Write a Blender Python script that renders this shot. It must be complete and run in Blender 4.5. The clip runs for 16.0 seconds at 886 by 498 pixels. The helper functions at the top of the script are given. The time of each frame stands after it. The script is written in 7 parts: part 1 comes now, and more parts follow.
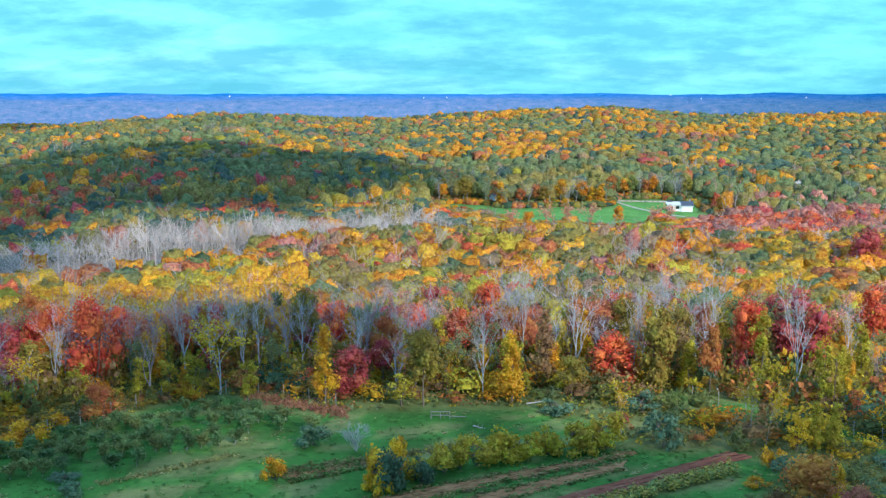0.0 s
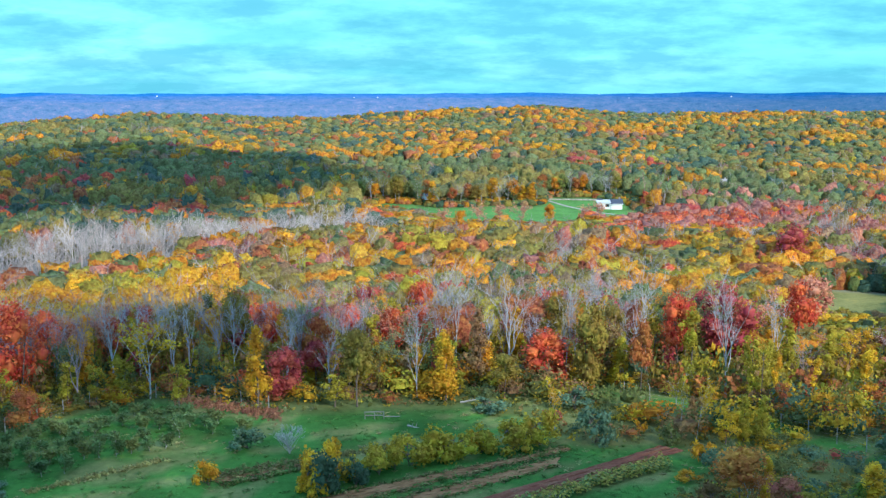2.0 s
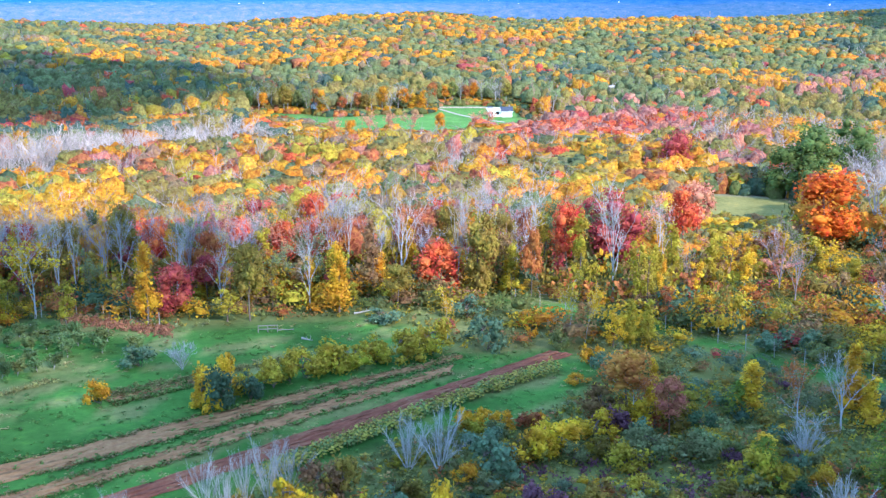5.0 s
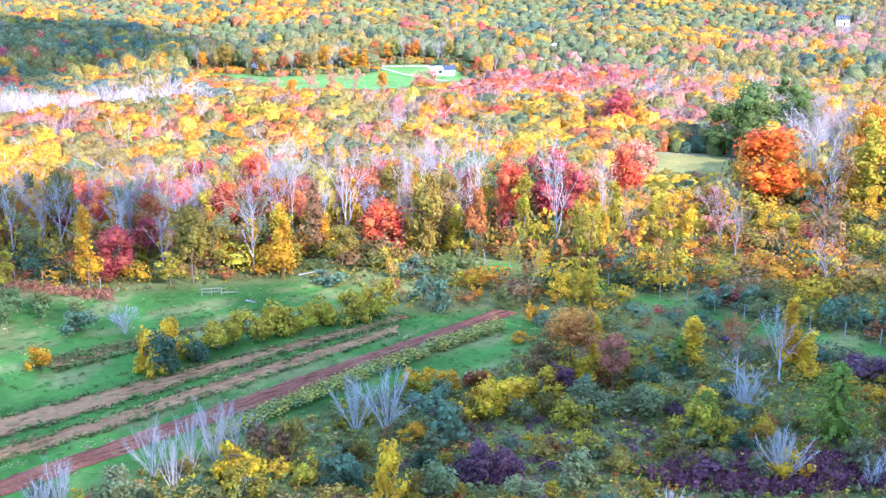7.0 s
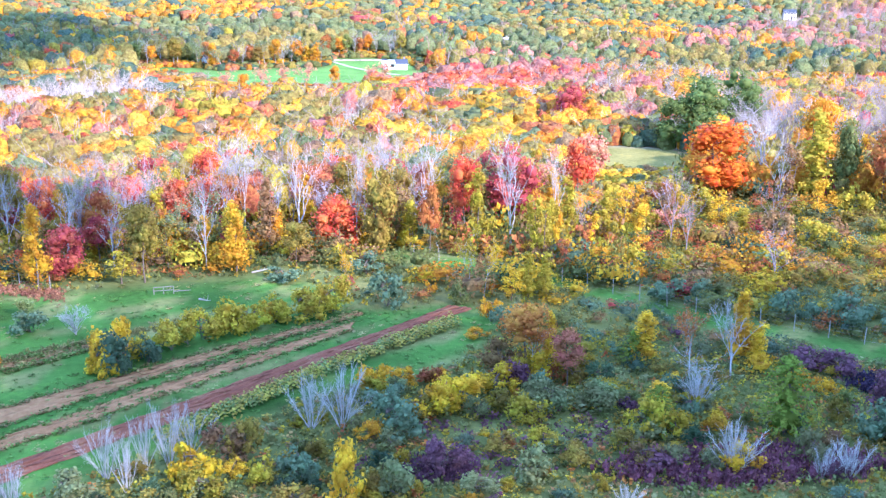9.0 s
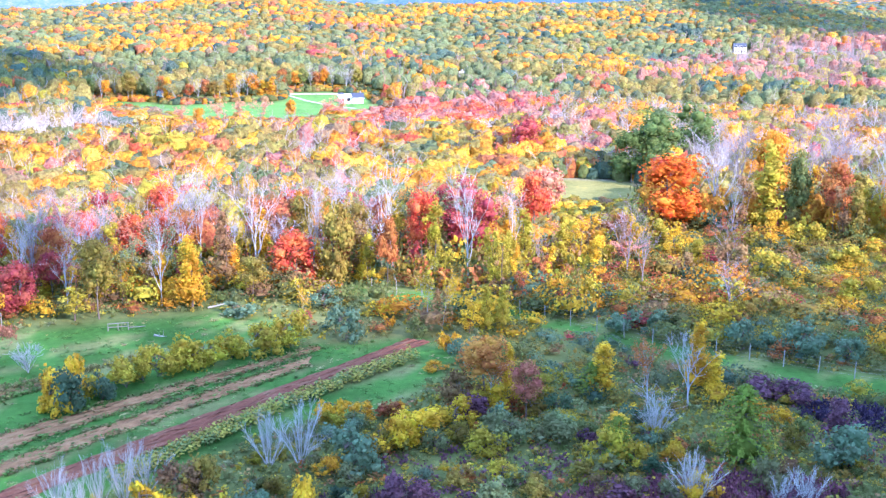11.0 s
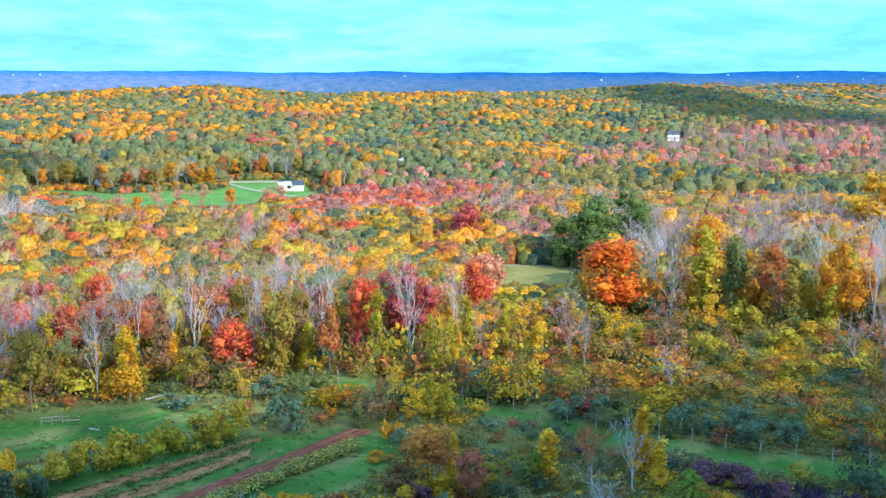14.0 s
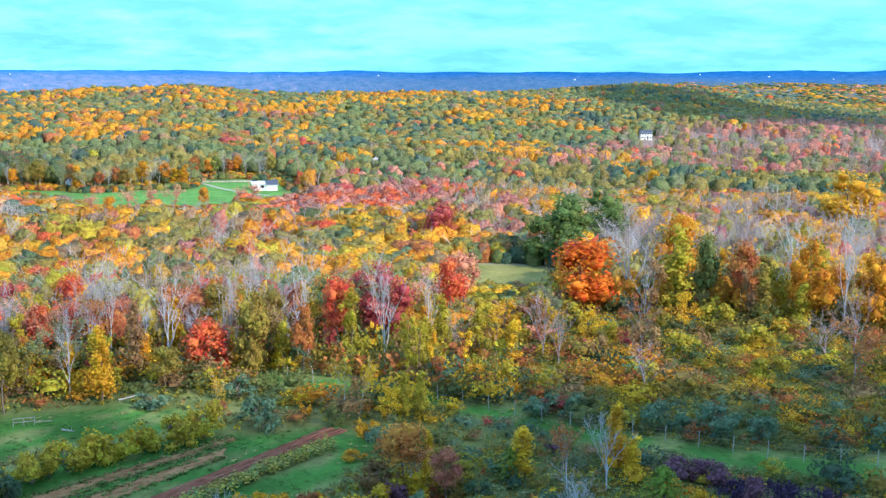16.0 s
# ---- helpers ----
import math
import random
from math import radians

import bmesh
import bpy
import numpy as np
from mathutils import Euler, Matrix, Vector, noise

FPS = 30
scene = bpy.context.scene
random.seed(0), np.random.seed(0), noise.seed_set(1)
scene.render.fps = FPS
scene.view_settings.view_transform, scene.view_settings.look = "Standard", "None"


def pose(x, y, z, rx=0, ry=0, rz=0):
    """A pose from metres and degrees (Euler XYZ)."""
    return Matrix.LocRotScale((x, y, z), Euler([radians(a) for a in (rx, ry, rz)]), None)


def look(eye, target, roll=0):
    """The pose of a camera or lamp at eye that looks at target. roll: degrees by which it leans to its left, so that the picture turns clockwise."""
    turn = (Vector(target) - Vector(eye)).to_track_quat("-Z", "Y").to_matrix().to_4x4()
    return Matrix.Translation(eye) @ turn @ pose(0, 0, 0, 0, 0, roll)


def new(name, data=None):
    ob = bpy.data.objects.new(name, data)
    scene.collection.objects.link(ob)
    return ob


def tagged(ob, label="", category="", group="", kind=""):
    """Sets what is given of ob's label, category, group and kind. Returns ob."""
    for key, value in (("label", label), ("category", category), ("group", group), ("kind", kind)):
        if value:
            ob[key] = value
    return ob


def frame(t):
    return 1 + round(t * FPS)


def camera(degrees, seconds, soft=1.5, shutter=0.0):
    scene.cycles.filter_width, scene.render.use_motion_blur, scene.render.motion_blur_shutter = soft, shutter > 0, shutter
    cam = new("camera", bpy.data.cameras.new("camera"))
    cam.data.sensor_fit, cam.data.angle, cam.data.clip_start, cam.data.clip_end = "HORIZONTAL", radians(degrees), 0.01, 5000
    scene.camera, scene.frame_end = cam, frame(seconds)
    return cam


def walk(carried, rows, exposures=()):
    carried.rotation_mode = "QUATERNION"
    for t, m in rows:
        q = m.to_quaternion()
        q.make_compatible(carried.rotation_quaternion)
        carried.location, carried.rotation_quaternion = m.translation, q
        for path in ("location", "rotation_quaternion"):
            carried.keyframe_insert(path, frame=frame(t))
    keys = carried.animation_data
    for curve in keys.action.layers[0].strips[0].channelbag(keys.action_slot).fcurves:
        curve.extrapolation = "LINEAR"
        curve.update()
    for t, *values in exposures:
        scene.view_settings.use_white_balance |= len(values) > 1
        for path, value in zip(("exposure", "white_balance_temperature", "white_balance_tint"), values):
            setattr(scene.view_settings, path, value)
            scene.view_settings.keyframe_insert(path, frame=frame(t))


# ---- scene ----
cam = camera(43.58, 16.0, soft=1.4)
PATH = [
    (0.0, pose(-0.00, 0.00, 50.00, 81.950, 0.000, 0.000)),
    (0.5, pose(-0.01, 0.07, 49.96, 81.943, 0.034, -0.748)),
    (1.0, pose(-0.02, 0.15, 49.93, 81.934, 0.047, -1.594)),
    (1.5, pose(-0.01, 0.21, 49.92, 81.916, 0.082, -2.497)),
    (2.0, pose(-0.02, 0.25, 49.92, 81.925, 0.072, -3.544)),
    (2.5, pose(-0.03, 0.27, 49.91, 81.923, 0.058, -4.573)),
    (3.0, pose(-0.00, 0.30, 49.92, 81.933, 0.038, -5.645)),
    (3.5, pose(0.06, 0.33, 49.95, 81.928, 0.068, -6.764)),
    (4.0, pose(0.13, 0.36, 50.00, 81.818, 0.115, -7.778)),
    (4.5, pose(0.17, 0.42, 50.11, 80.081, 0.095, -8.513)),
    (5.0, pose(0.16, 0.49, 50.29, 77.185, 0.091, -9.194)),
    (7.5, pose(0.11, 0.57, 50.49, 74.931, -0.025, -12.797)),
    (8.0, pose(0.08, 0.64, 50.65, 74.722, -0.077, -13.383)),
    (8.5, pose(0.05, 0.67, 50.80, 74.691, -0.148, -13.987)),
    (11.0, pose(0.02, 0.66, 50.96, 76.414, -0.245, -16.839)),
    (11.5, pose(-0.03, 0.65, 51.06, 78.378, -0.278, -17.374)),
    (12.0, pose(-0.08, 0.66, 51.10, 79.289, -0.346, -18.010)),
    (12.5, pose(-0.12, 0.68, 51.14, 80.169, -0.398, -18.464)),
    (13.0, pose(-0.13, 0.71, 51.18, 80.725, -0.360, -19.104)),
    (13.5, pose(-0.15, 0.72, 51.20, 80.811, -0.314, -19.584)),
    (14.0, pose(-0.17, 0.71, 51.20, 80.863, -0.324, -19.959)),
    (14.5, pose(-0.20, 0.69, 51.18, 80.892, -0.339, -20.340)),
    (15.0, pose(-0.23, 0.66, 51.16, 80.877, -0.393, -20.733)),
    (15.5, pose(-0.25, 0.62, 51.13, 80.849, -0.396, -21.080)),
    (16.0, pose(-0.26, 0.57, 51.09, 80.849, -0.375, -21.302)),
]
EXPOSURES = [(0.0, 0.7, 6000, 9), (4.0, 0.7, 6000, 9), (4.5, 0.64, 5950, 12), (5.0, 1.38, 5800, 22), (7.5, 1.95, 5800, 36), (8.5, 1.95, 5800, 36), (11.0, 2.0, 5800, 38),
             (11.5, 1.68, 5950, 32), (12.0, 1.38, 6100, 24), (12.5, 1.25, 6200, 16), (13.0, 1.15, 6300, 15), (16.0, 1.09, 6300, 14)]
walk(cam, PATH, EXPOSURES)

# ---- light: low autumn sun from behind and to the east, broken cloud ----
SUN_TURN, SUN_HEIGHT = 145.0, 30.0   # degrees clockwise from +y, degrees above the ground
to_sun = Vector((math.sin(radians(SUN_TURN)) * math.cos(radians(SUN_HEIGHT)),
                 math.cos(radians(SUN_TURN)) * math.cos(radians(SUN_HEIGHT)), math.sin(radians(SUN_HEIGHT))))
sun_data = bpy.data.lights.new("sun", "SUN")
sun_data.energy, sun_data.angle, sun_data.color = 3.55, radians(0.55), (1.0, 0.9, 0.76)
sun = new("sun", sun_data)
sun.matrix_world = look(to_sun * 100, (0, 0, 0))


def nodes_of(owner):
    owner.use_nodes = True
    tree = owner.node_tree
    tree.nodes.clear()

    def node(kind, _links=(), **values):
        n = tree.nodes.new(kind)
        for key, value in values.items():
            if key.startswith("in_"):
                n.inputs[int(key[3:])].default_value = value
        for slot, source in _links:
            tree.links.new(source, n.inputs[slot])
        return n
    return tree, node


def ramp(n, stops):
    e = n.color_ramp.elements
    while len(e) < len(stops):
        e.new(0.5)
    for el, (p, c) in zip(e, stops):
        el.position, el.color = p, (*c, 1) if len(c) == 3 else c
    return n


def make_sky():
    world = bpy.data.worlds.new("sky")
    scene.world = world
    tree, node = nodes_of(world)
    sky = node("ShaderNodeTexSky")
    sky.sky_type, sky.sun_disc = "NISHITA", False
    sky.sun_elevation, sky.sun_rotation = radians(SUN_HEIGHT), radians(SUN_TURN)
    sky.air_density, sky.dust_density, sky.ozone_density = 1.0, 0.6, 2.0
    co = node("ShaderNodeTexCoord")
    sep = node("ShaderNodeSeparateXYZ", [(0, co.outputs["Generated"])])
    # clear air: vivid cyan low down, deeper blue overhead
    up = node("ShaderNodeMapRange", [(0, sep.outputs[2])], in_1=0.0, in_2=0.9)
    clear = ramp(node("ShaderNodeValToRGB", [(0, up.outputs[0])]),
                 [(0.0, (0.06, 0.48, 0.66)), (0.06, (0.075, 0.56, 0.69)), (0.2, (0.16, 0.5, 0.75)), (0.45, (0.78, 0.97, 1.75)), (1.0, (0.84, 1.03, 1.87))])
    tint = node("ShaderNodeMixRGB", [(1, sky.outputs[0]), (2, clear.outputs[0])], in_0=0.97)
    # a flat layer of cloud: the direction carried up to a plane
    lift = node("ShaderNodeMath", [(0, sep.outputs[2])], in_1=0.2)
    lift.operation = "ADD"
    lift2 = node("ShaderNodeMath", [(0, lift.outputs[0])], in_1=0.02)
    lift2.operation = "MAXIMUM"
    flat = node("ShaderNodeVectorMath", [(0, co.outputs["Generated"])])
    flat.operation = "DIVIDE"
    comb = node("ShaderNodeCombineXYZ", [(0, lift2.outputs[0]), (1, lift2.outputs[0])], in_2=1.0)
    tree.links.new(comb.outputs[0], flat.inputs[1])
    plane = node("ShaderNodeVectorMath", [(0, flat.outputs[0])])
    plane.operation = "MULTIPLY"
    plane.inputs[1].default_value = (0.9, 1.0, 0.0)
    n1 = node("ShaderNodeTexNoise", [(0, plane.outputs[0])], in_2=1.7, in_3=8.0, in_4=0.55)
    n2 = node("ShaderNodeTexNoise", [(0, plane.outputs[0])], in_1=4.3, in_2=2.6, in_3=9.0, in_4=0.62)
    n2.noise_dimensions = "4D"
    bright = ramp(node("ShaderNodeValToRGB", [(0, n1.outputs[0])]), [(0.4, (0, 0, 0)), (0.66, (1, 1, 1))])
    grey = ramp(node("ShaderNodeValToRGB", [(0, n2.outputs[0])]), [(0.41, (0, 0, 0)), (0.58, (1, 1, 1))])
    m1 = node("ShaderNodeMixRGB", [(0, bright.outputs[0]), (1, tint.outputs[0])], in_2=(0.155, 0.56, 0.63, 1))
    greyfac = node("ShaderNodeMath", [(0, grey.outputs[0])], in_1=0.66)
    greyfac.operation = "MULTIPLY"
    m2 = node("ShaderNodeMixRGB", [(0, greyfac.outputs[0]), (1, m1.outputs[0])], in_2=(0.075, 0.34, 0.46, 1))
    bg = node("ShaderNodeBackground", [(0, m2.outputs[0])], in_1=1.0)
    node("ShaderNodeOutputWorld", [(0, bg.outputs[0])])


make_sky()

# ---- materials ----
def leaf_material(name, by_object):
    m = bpy.data.materials.new(name)
    tree, node = nodes_of(m)
    if by_object:
        info = node("ShaderNodeObjectInfo")
        base = info.outputs["Color"]
    else:
        a = node("ShaderNodeAttribute")
        a.attribute_name = "tint"
        base = a.outputs["Color"]
    geo = node("ShaderNodeNewGeometry")
    leaf = geo.outputs["Random Per Island"]
    value = node("ShaderNodeMapRange", [(0, leaf)], in_1=0.0, in_2=1.0, in_3=0.78 if by_object else 0.85, in_4=1.2 if by_object else 1.16)
    co = node("ShaderNodeNewGeometry")
    n = node("ShaderNodeTexNoise", [(0, co.outputs["Position"])], in_2=0.45 if by_object else 0.9, in_3=3.0 if by_object else 4.0, in_4=0.6)
    hue = node("ShaderNodeMapRange", [(0, n.outputs[0])], in_1=0.3, in_2=0.7, in_3=0.475, in_4=0.525)
    v2 = node("ShaderNodeMapRange", [(0, n.outputs[0])], in_1=0.3, in_2=0.7, in_3=0.76 if by_object else 0.6, in_4=1.24 if by_object else 1.4)
    v = node("ShaderNodeMath", [(0, value.outputs[0]), (1, v2.outputs[0])])
    v.operation = "MULTIPLY"
    hsv = node("ShaderNodeHueSaturation", [(0, hue.outputs[0]), (2, v.outputs[0]), (4, base)], in_1=1.0)
    d = node("ShaderNodeBsdfPrincipled", [(0, hsv.outputs[0])])
    d.inputs["Roughness"].default_value = 0.7
    d.inputs["Specular IOR Level"].default_value = 0.1
    tr = node("ShaderNodeBsdfTranslucent", [(0, hsv.outputs[0])])
    if not by_object:     # leafy relief on the clumps of distant crowns
        b = node("ShaderNodeBump", [(3, n.outputs[0])], in_0=0.9, in_1=0.9)
        tree.links.new(b.outputs[0], d.inputs["Normal"])
        tree.links.new(b.outputs[0], tr.inputs["Normal"])
    mix = node("ShaderNodeMixShader", [(1, d.outputs[0]), (2, tr.outputs[0])], in_0=0.34)
    node("ShaderNodeOutputMaterial", [(0, mix.outputs[0])])
    return m


def rough_material(name, stops, scale=1.0, detail=5.0, roughness=0.85, bump=0.0, source="", stretch=(1, 1, 1), metal=0.0, bump_scale=6.0):
    """Noise at two scales over a colour ramp; with a source the colours multiply an attribute or the object's colour."""
    m = bpy.data.materials.new(name)
    tree, node = nodes_of(m)
    co = node("ShaderNodeTexCoord")
    st = node("ShaderNodeVectorMath", [(0, co.outputs["Object"])])
    st.operation = "MULTIPLY"
    st.inputs[1].default_value = stretch
    n1 = node("ShaderNodeTexNoise", [(0, st.outputs[0])], in_2=scale, in_3=detail, in_4=0.6)
    n2 = node("ShaderNodeTexNoise", [(0, st.outputs[0])], in_2=scale * 0.13, in_3=3.0)
    mixn = node("ShaderNodeMath", [(0, n1.outputs[0]), (1, n2.outputs[0])])
    mixn.operation = "ADD"
    half = node("ShaderNodeMath", [(0, mixn.outputs[0])], in_1=0.5)
    half.operation = "MULTIPLY"
    r = ramp(node("ShaderNodeValToRGB", [(0, half.outputs[0])]), stops)
    colour = r.outputs[0]
    if source:
        if source == "object":
            base = node("ShaderNodeObjectInfo").outputs["Color"]
        else:
            a = node("ShaderNodeAttribute")
            a.attribute_name = source
            base = a.outputs["Color"]
        mul = node("ShaderNodeMixRGB", [(1, base), (2, colour)], in_0=1.0)
        mul.blend_type = "MULTIPLY"
        colour = mul.outputs[0]
    d = node("ShaderNodeBsdfPrincipled", [(0, colour)])
    d.inputs["Roughness"].default_value = roughness
    d.inputs["Metallic"].default_value = metal
    d.inputs["Specular IOR Level"].default_value = 0.5 if roughness < 0.7 else 0.08
    if bump:
        n3 = node("ShaderNodeTexNoise", [(0, co.outputs["Object"])], in_2=bump_scale, in_3=4.0)
        b = node("ShaderNodeBump", [(3, n3.outputs[0])], in_0=bump, in_1=0.15)
        tree.links.new(b.outputs[0], d.inputs["Normal"])
    node("ShaderNodeOutputMaterial", [(0, d.outputs[0])])
    return m


LEAF = leaf_material("leaves", True)
LEAF_FIELD = leaf_material("woodland_leaves", False)
BARK = rough_material("bark", [(0.3, (0.55, 0.55, 0.55)), (0.7, (1.2, 1.2, 1.2))], 3.0, source="object", stretch=(3, 3, 0.6))
BARK_FIELD = rough_material("woodland_bark", [(0.3, (0.7, 0.7, 0.7)), (0.7, (1.2, 1.2, 1.2))], 0.6, source="tint")
GROUND = rough_material("meadow_and_litter", [(0.3, (0.45, 0.5, 0.42)), (0.45, (0.85, 0.9, 0.8)), (0.56, (1.1, 1.1, 1.05)), (0.7, (1.7, 1.5, 1.1))], 0.9, 8.0, 0.95, 0.6, "tint")
SOIL = rough_material("tilled_soil", [(0.3, (0.17, 0.083, 0.038)), (0.5, (0.27, 0.14, 0.063)), (0.7, (0.38, 0.22, 0.105))], 1.4, 8.0, 0.95, 0.7, stretch=(1, 1, 1))
STUBBLE = rough_material("dark_red_stubble", [(0.3, (0.12, 0.04, 0.025)), (0.5, (0.19, 0.07, 0.042)), (0.7, (0.26, 0.15, 0.085))], 2.0, 8.0, 0.95, 0.7)
WHITE = rough_material("white_painted_boards", [(0.3, (0.7, 0.7, 0.68)), (0.7, (0.85, 0.85, 0.84))], 1.0, roughness=0.6)
ROOF = rough_material("dark_slate_roof", [(0.3, (0.02, 0.03, 0.05)), (0.7, (0.06, 0.075, 0.1))], 1.0, roughness=0.6)
PALE_ROOF = rough_material("pale_metal_roof", [(0.3, (0.42, 0.44, 0.46)), (0.7, (0.55, 0.57, 0.58))], 1.0, roughness=0.5)
GLASS = rough_material("dark_window_glass", [(0.3, (0.015, 0.02, 0.03)), (0.7, (0.04, 0.05, 0.06))], 1.0, roughness=0.15)
POST = rough_material("weathered_post_wood", [(0.3, (0.2, 0.2, 0.19)), (0.7, (0.4, 0.39, 0.37))], 4.0, roughness=0.9)
OLD_TIMBER = rough_material("grey_old_timber", [(0.3, (0.12, 0.12, 0.115)), (0.7, (0.26, 0.255, 0.24))], 4.0, roughness=0.9)
TRACK = rough_material("pale_gravel_track", [(0.3, (0.28, 0.26, 0.21)), (0.7, (0.44, 0.41, 0.35))], 1.2, roughness=0.95)
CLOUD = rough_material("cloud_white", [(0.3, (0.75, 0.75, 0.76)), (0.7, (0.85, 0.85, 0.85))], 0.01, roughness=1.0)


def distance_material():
    """Far woods, pastures and towns under haze painted as colour: mottled along bearing and distance."""
    m = bpy.data.materials.new("painted_haze_woods")
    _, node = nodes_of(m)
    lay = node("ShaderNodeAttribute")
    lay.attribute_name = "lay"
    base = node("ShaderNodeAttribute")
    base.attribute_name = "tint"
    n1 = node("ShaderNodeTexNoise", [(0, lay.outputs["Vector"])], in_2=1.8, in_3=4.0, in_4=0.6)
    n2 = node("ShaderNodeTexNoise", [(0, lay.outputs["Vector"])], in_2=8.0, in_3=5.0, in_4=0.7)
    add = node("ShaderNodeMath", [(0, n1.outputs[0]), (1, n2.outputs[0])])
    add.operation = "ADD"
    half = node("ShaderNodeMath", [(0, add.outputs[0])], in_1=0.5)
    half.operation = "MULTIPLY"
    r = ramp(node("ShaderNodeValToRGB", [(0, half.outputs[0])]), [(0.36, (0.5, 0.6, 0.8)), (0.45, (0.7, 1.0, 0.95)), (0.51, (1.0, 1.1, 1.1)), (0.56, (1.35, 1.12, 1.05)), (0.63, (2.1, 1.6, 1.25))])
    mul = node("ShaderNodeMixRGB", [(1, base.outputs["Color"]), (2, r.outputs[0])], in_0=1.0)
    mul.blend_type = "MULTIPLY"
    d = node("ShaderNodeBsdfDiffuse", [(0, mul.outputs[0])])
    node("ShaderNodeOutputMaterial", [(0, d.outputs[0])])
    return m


DISTANCE = distance_material()

# ---- mesh helpers ----


def mesh_of(name, verts, tris, material, tint=None, smooth=False):
    verts = np.asarray(verts, np.float32).reshape(-1, 3)
    tris = np.asarray(tris, np.int32).reshape(-1, 3)
    me = bpy.data.meshes.new(name)
    me.vertices.add(len(verts))
    me.vertices.foreach_set("co", verts.ravel())
    me.loops.add(tris.size)
    me.loops.foreach_set("vertex_index", tris.ravel())
    me.polygons.add(len(tris))
    me.polygons.foreach_set("loop_start", np.arange(0, tris.size, 3, dtype=np.int32))
    if smooth:
        me.polygons.foreach_set("use_smooth", np.ones(len(tris), bool))
    me.update(calc_edges=True)
    if tint is not None:
        a = me.attributes.new("tint", "FLOAT_COLOR", "POINT")
        c = np.ones((len(verts), 4), np.float32)
        c[:, :3] = tint
        a.data.foreach_set("color", c.ravel())
    me.materials.append(material)
    return me


def part(name, source, material, parent, label=""):
    """Links a bmesh, or a finished mesh, as one object under a thing or a part."""
    if isinstance(source, bmesh.types.BMesh):
        me = bpy.data.meshes.new(name)
        source.to_mesh(me)
        source.free()
        me.materials.append(material)
    else:
        me = source
    ob = new(name, me)
    ob.parent = parent
    if label:
        tagged(ob, label)
    return ob


def join(pieces):
    """Joins (verts, tris) pairs."""
    vs, ts, k = [], [], 0
    for v, t in pieces:
        vs.append(np.asarray(v, float).reshape(-1, 3))
        ts.append(np.asarray(t, int).reshape(-1, 3) + k)
        k += len(vs[-1])
    return np.concatenate(vs), np.concatenate(ts)


def unit(v):
    return v / (np.linalg.norm(v, axis=-1, keepdims=True) + 1e-9)


def leaves(c, n, s, rng):
    """Folded leaf clumps at c, facing n, of half-size s."""
    k = len(c)
    n = unit(n)
    a = unit(np.cross(n, rng.normal(size=(k, 3))))
    b = np.cross(n, a)
    s = np.asarray(s).reshape(-1, 1) * np.ones((k, 1))
    w = rng.uniform(0.55, 1.0, (k, 1))
    fold = n * s * rng.uniform(-0.1, 0.5, (k, 1))
    v = np.stack([c - a * s, c - b * s * w + fold, c + a * s * rng.uniform(0.7, 1.2, (k, 1)), c + b * s * w + fold * 0.4], 1)
    t = np.array([[0, 1, 2], [0, 2, 3]])[None] + 4 * np.arange(k)[:, None, None]
    return v.reshape(-1, 3), t.reshape(-1, 3)


ICO_BM = bmesh.new()
bmesh.ops.create_icosphere(ICO_BM, subdivisions=1, radius=1.0)
ICO_V = np.array([v.co[:] for v in ICO_BM.verts])
ICO_T = np.array([[v.index for v in f.verts] for f in ICO_BM.faces])
ICO_BM.free()


def cores(c, r, rng, squash=0.8):
    """Lumpy inner masses that keep a crown from being seen through."""
    k = len(c)
    r = np.asarray(r).reshape(-1, 1, 1)
    v = ICO_V[None] * r * rng.uniform(0.75, 1.15, (k, len(ICO_V), 1)) * np.array([1, 1, squash]) + c[:, None]
    t = ICO_T[None] + len(ICO_V) * np.arange(k)[:, None, None]
    return v.reshape(-1, 3), t.reshape(-1, 3)


def tubes(segs, sides=3):
    """Tapered limbs: rows of x0 y0 z0 x1 y1 z1 r0 r1."""
    segs = np.asarray(segs, float)
    p, q, r0, r1 = segs[:, :3], segs[:, 3:6], segs[:, 6:7], segs[:, 7:8]
    d = unit(q - p)
    a = unit(np.cross(d, np.where(np.abs(d[:, 2:]) < 0.9, [[0, 0, 1.0]], [[1.0, 0, 0]])))
    b = np.cross(d, a)
    rings = []
    for i in range(sides):
        an = 2 * math.pi * i / sides
        o = a * math.cos(an) + b * math.sin(an)
        rings += [p + o * r0, q + o * r1]
    v = np.stack(rings, 1)
    t = []
    for i in range(sides):
        j = (i + 1) % sides
        t += [[2 * i, 2 * j, 2 * j + 1], [2 * i, 2 * j + 1, 2 * i + 1]]
    t = np.array(t)[None] + 2 * sides * np.arange(len(segs))[:, None, None]
    return v.reshape(-1, 3), t.reshape(-1, 3)


def limb(p, d, length, r, rng, steps=3, wander=0.18, lift=0.08):
    """A wandering limb as tube rows, and its points with directions."""
    rows, points = [], []
    p, d = np.array(p, float), unit(np.array(d, float))
    for i in range(steps):
        d = unit(d + rng.normal(size=3) * wander + np.array([0, 0, lift]))
        q = p + d * length / steps
        k0, k1 = 1 - 0.75 * i / steps, 1 - 0.75 * (i + 1) / steps
        rows.append([*p, *q, r * k0, r * k1])
        p = q
        points.append((p, d, r * k1))
    return rows, points


def fan(d, spread, rng):
    """A direction about `spread` radians off d."""
    s = unit(np.cross(d, rng.normal(size=3)))
    return unit(d * math.cos(spread) + s * math.sin(spread))


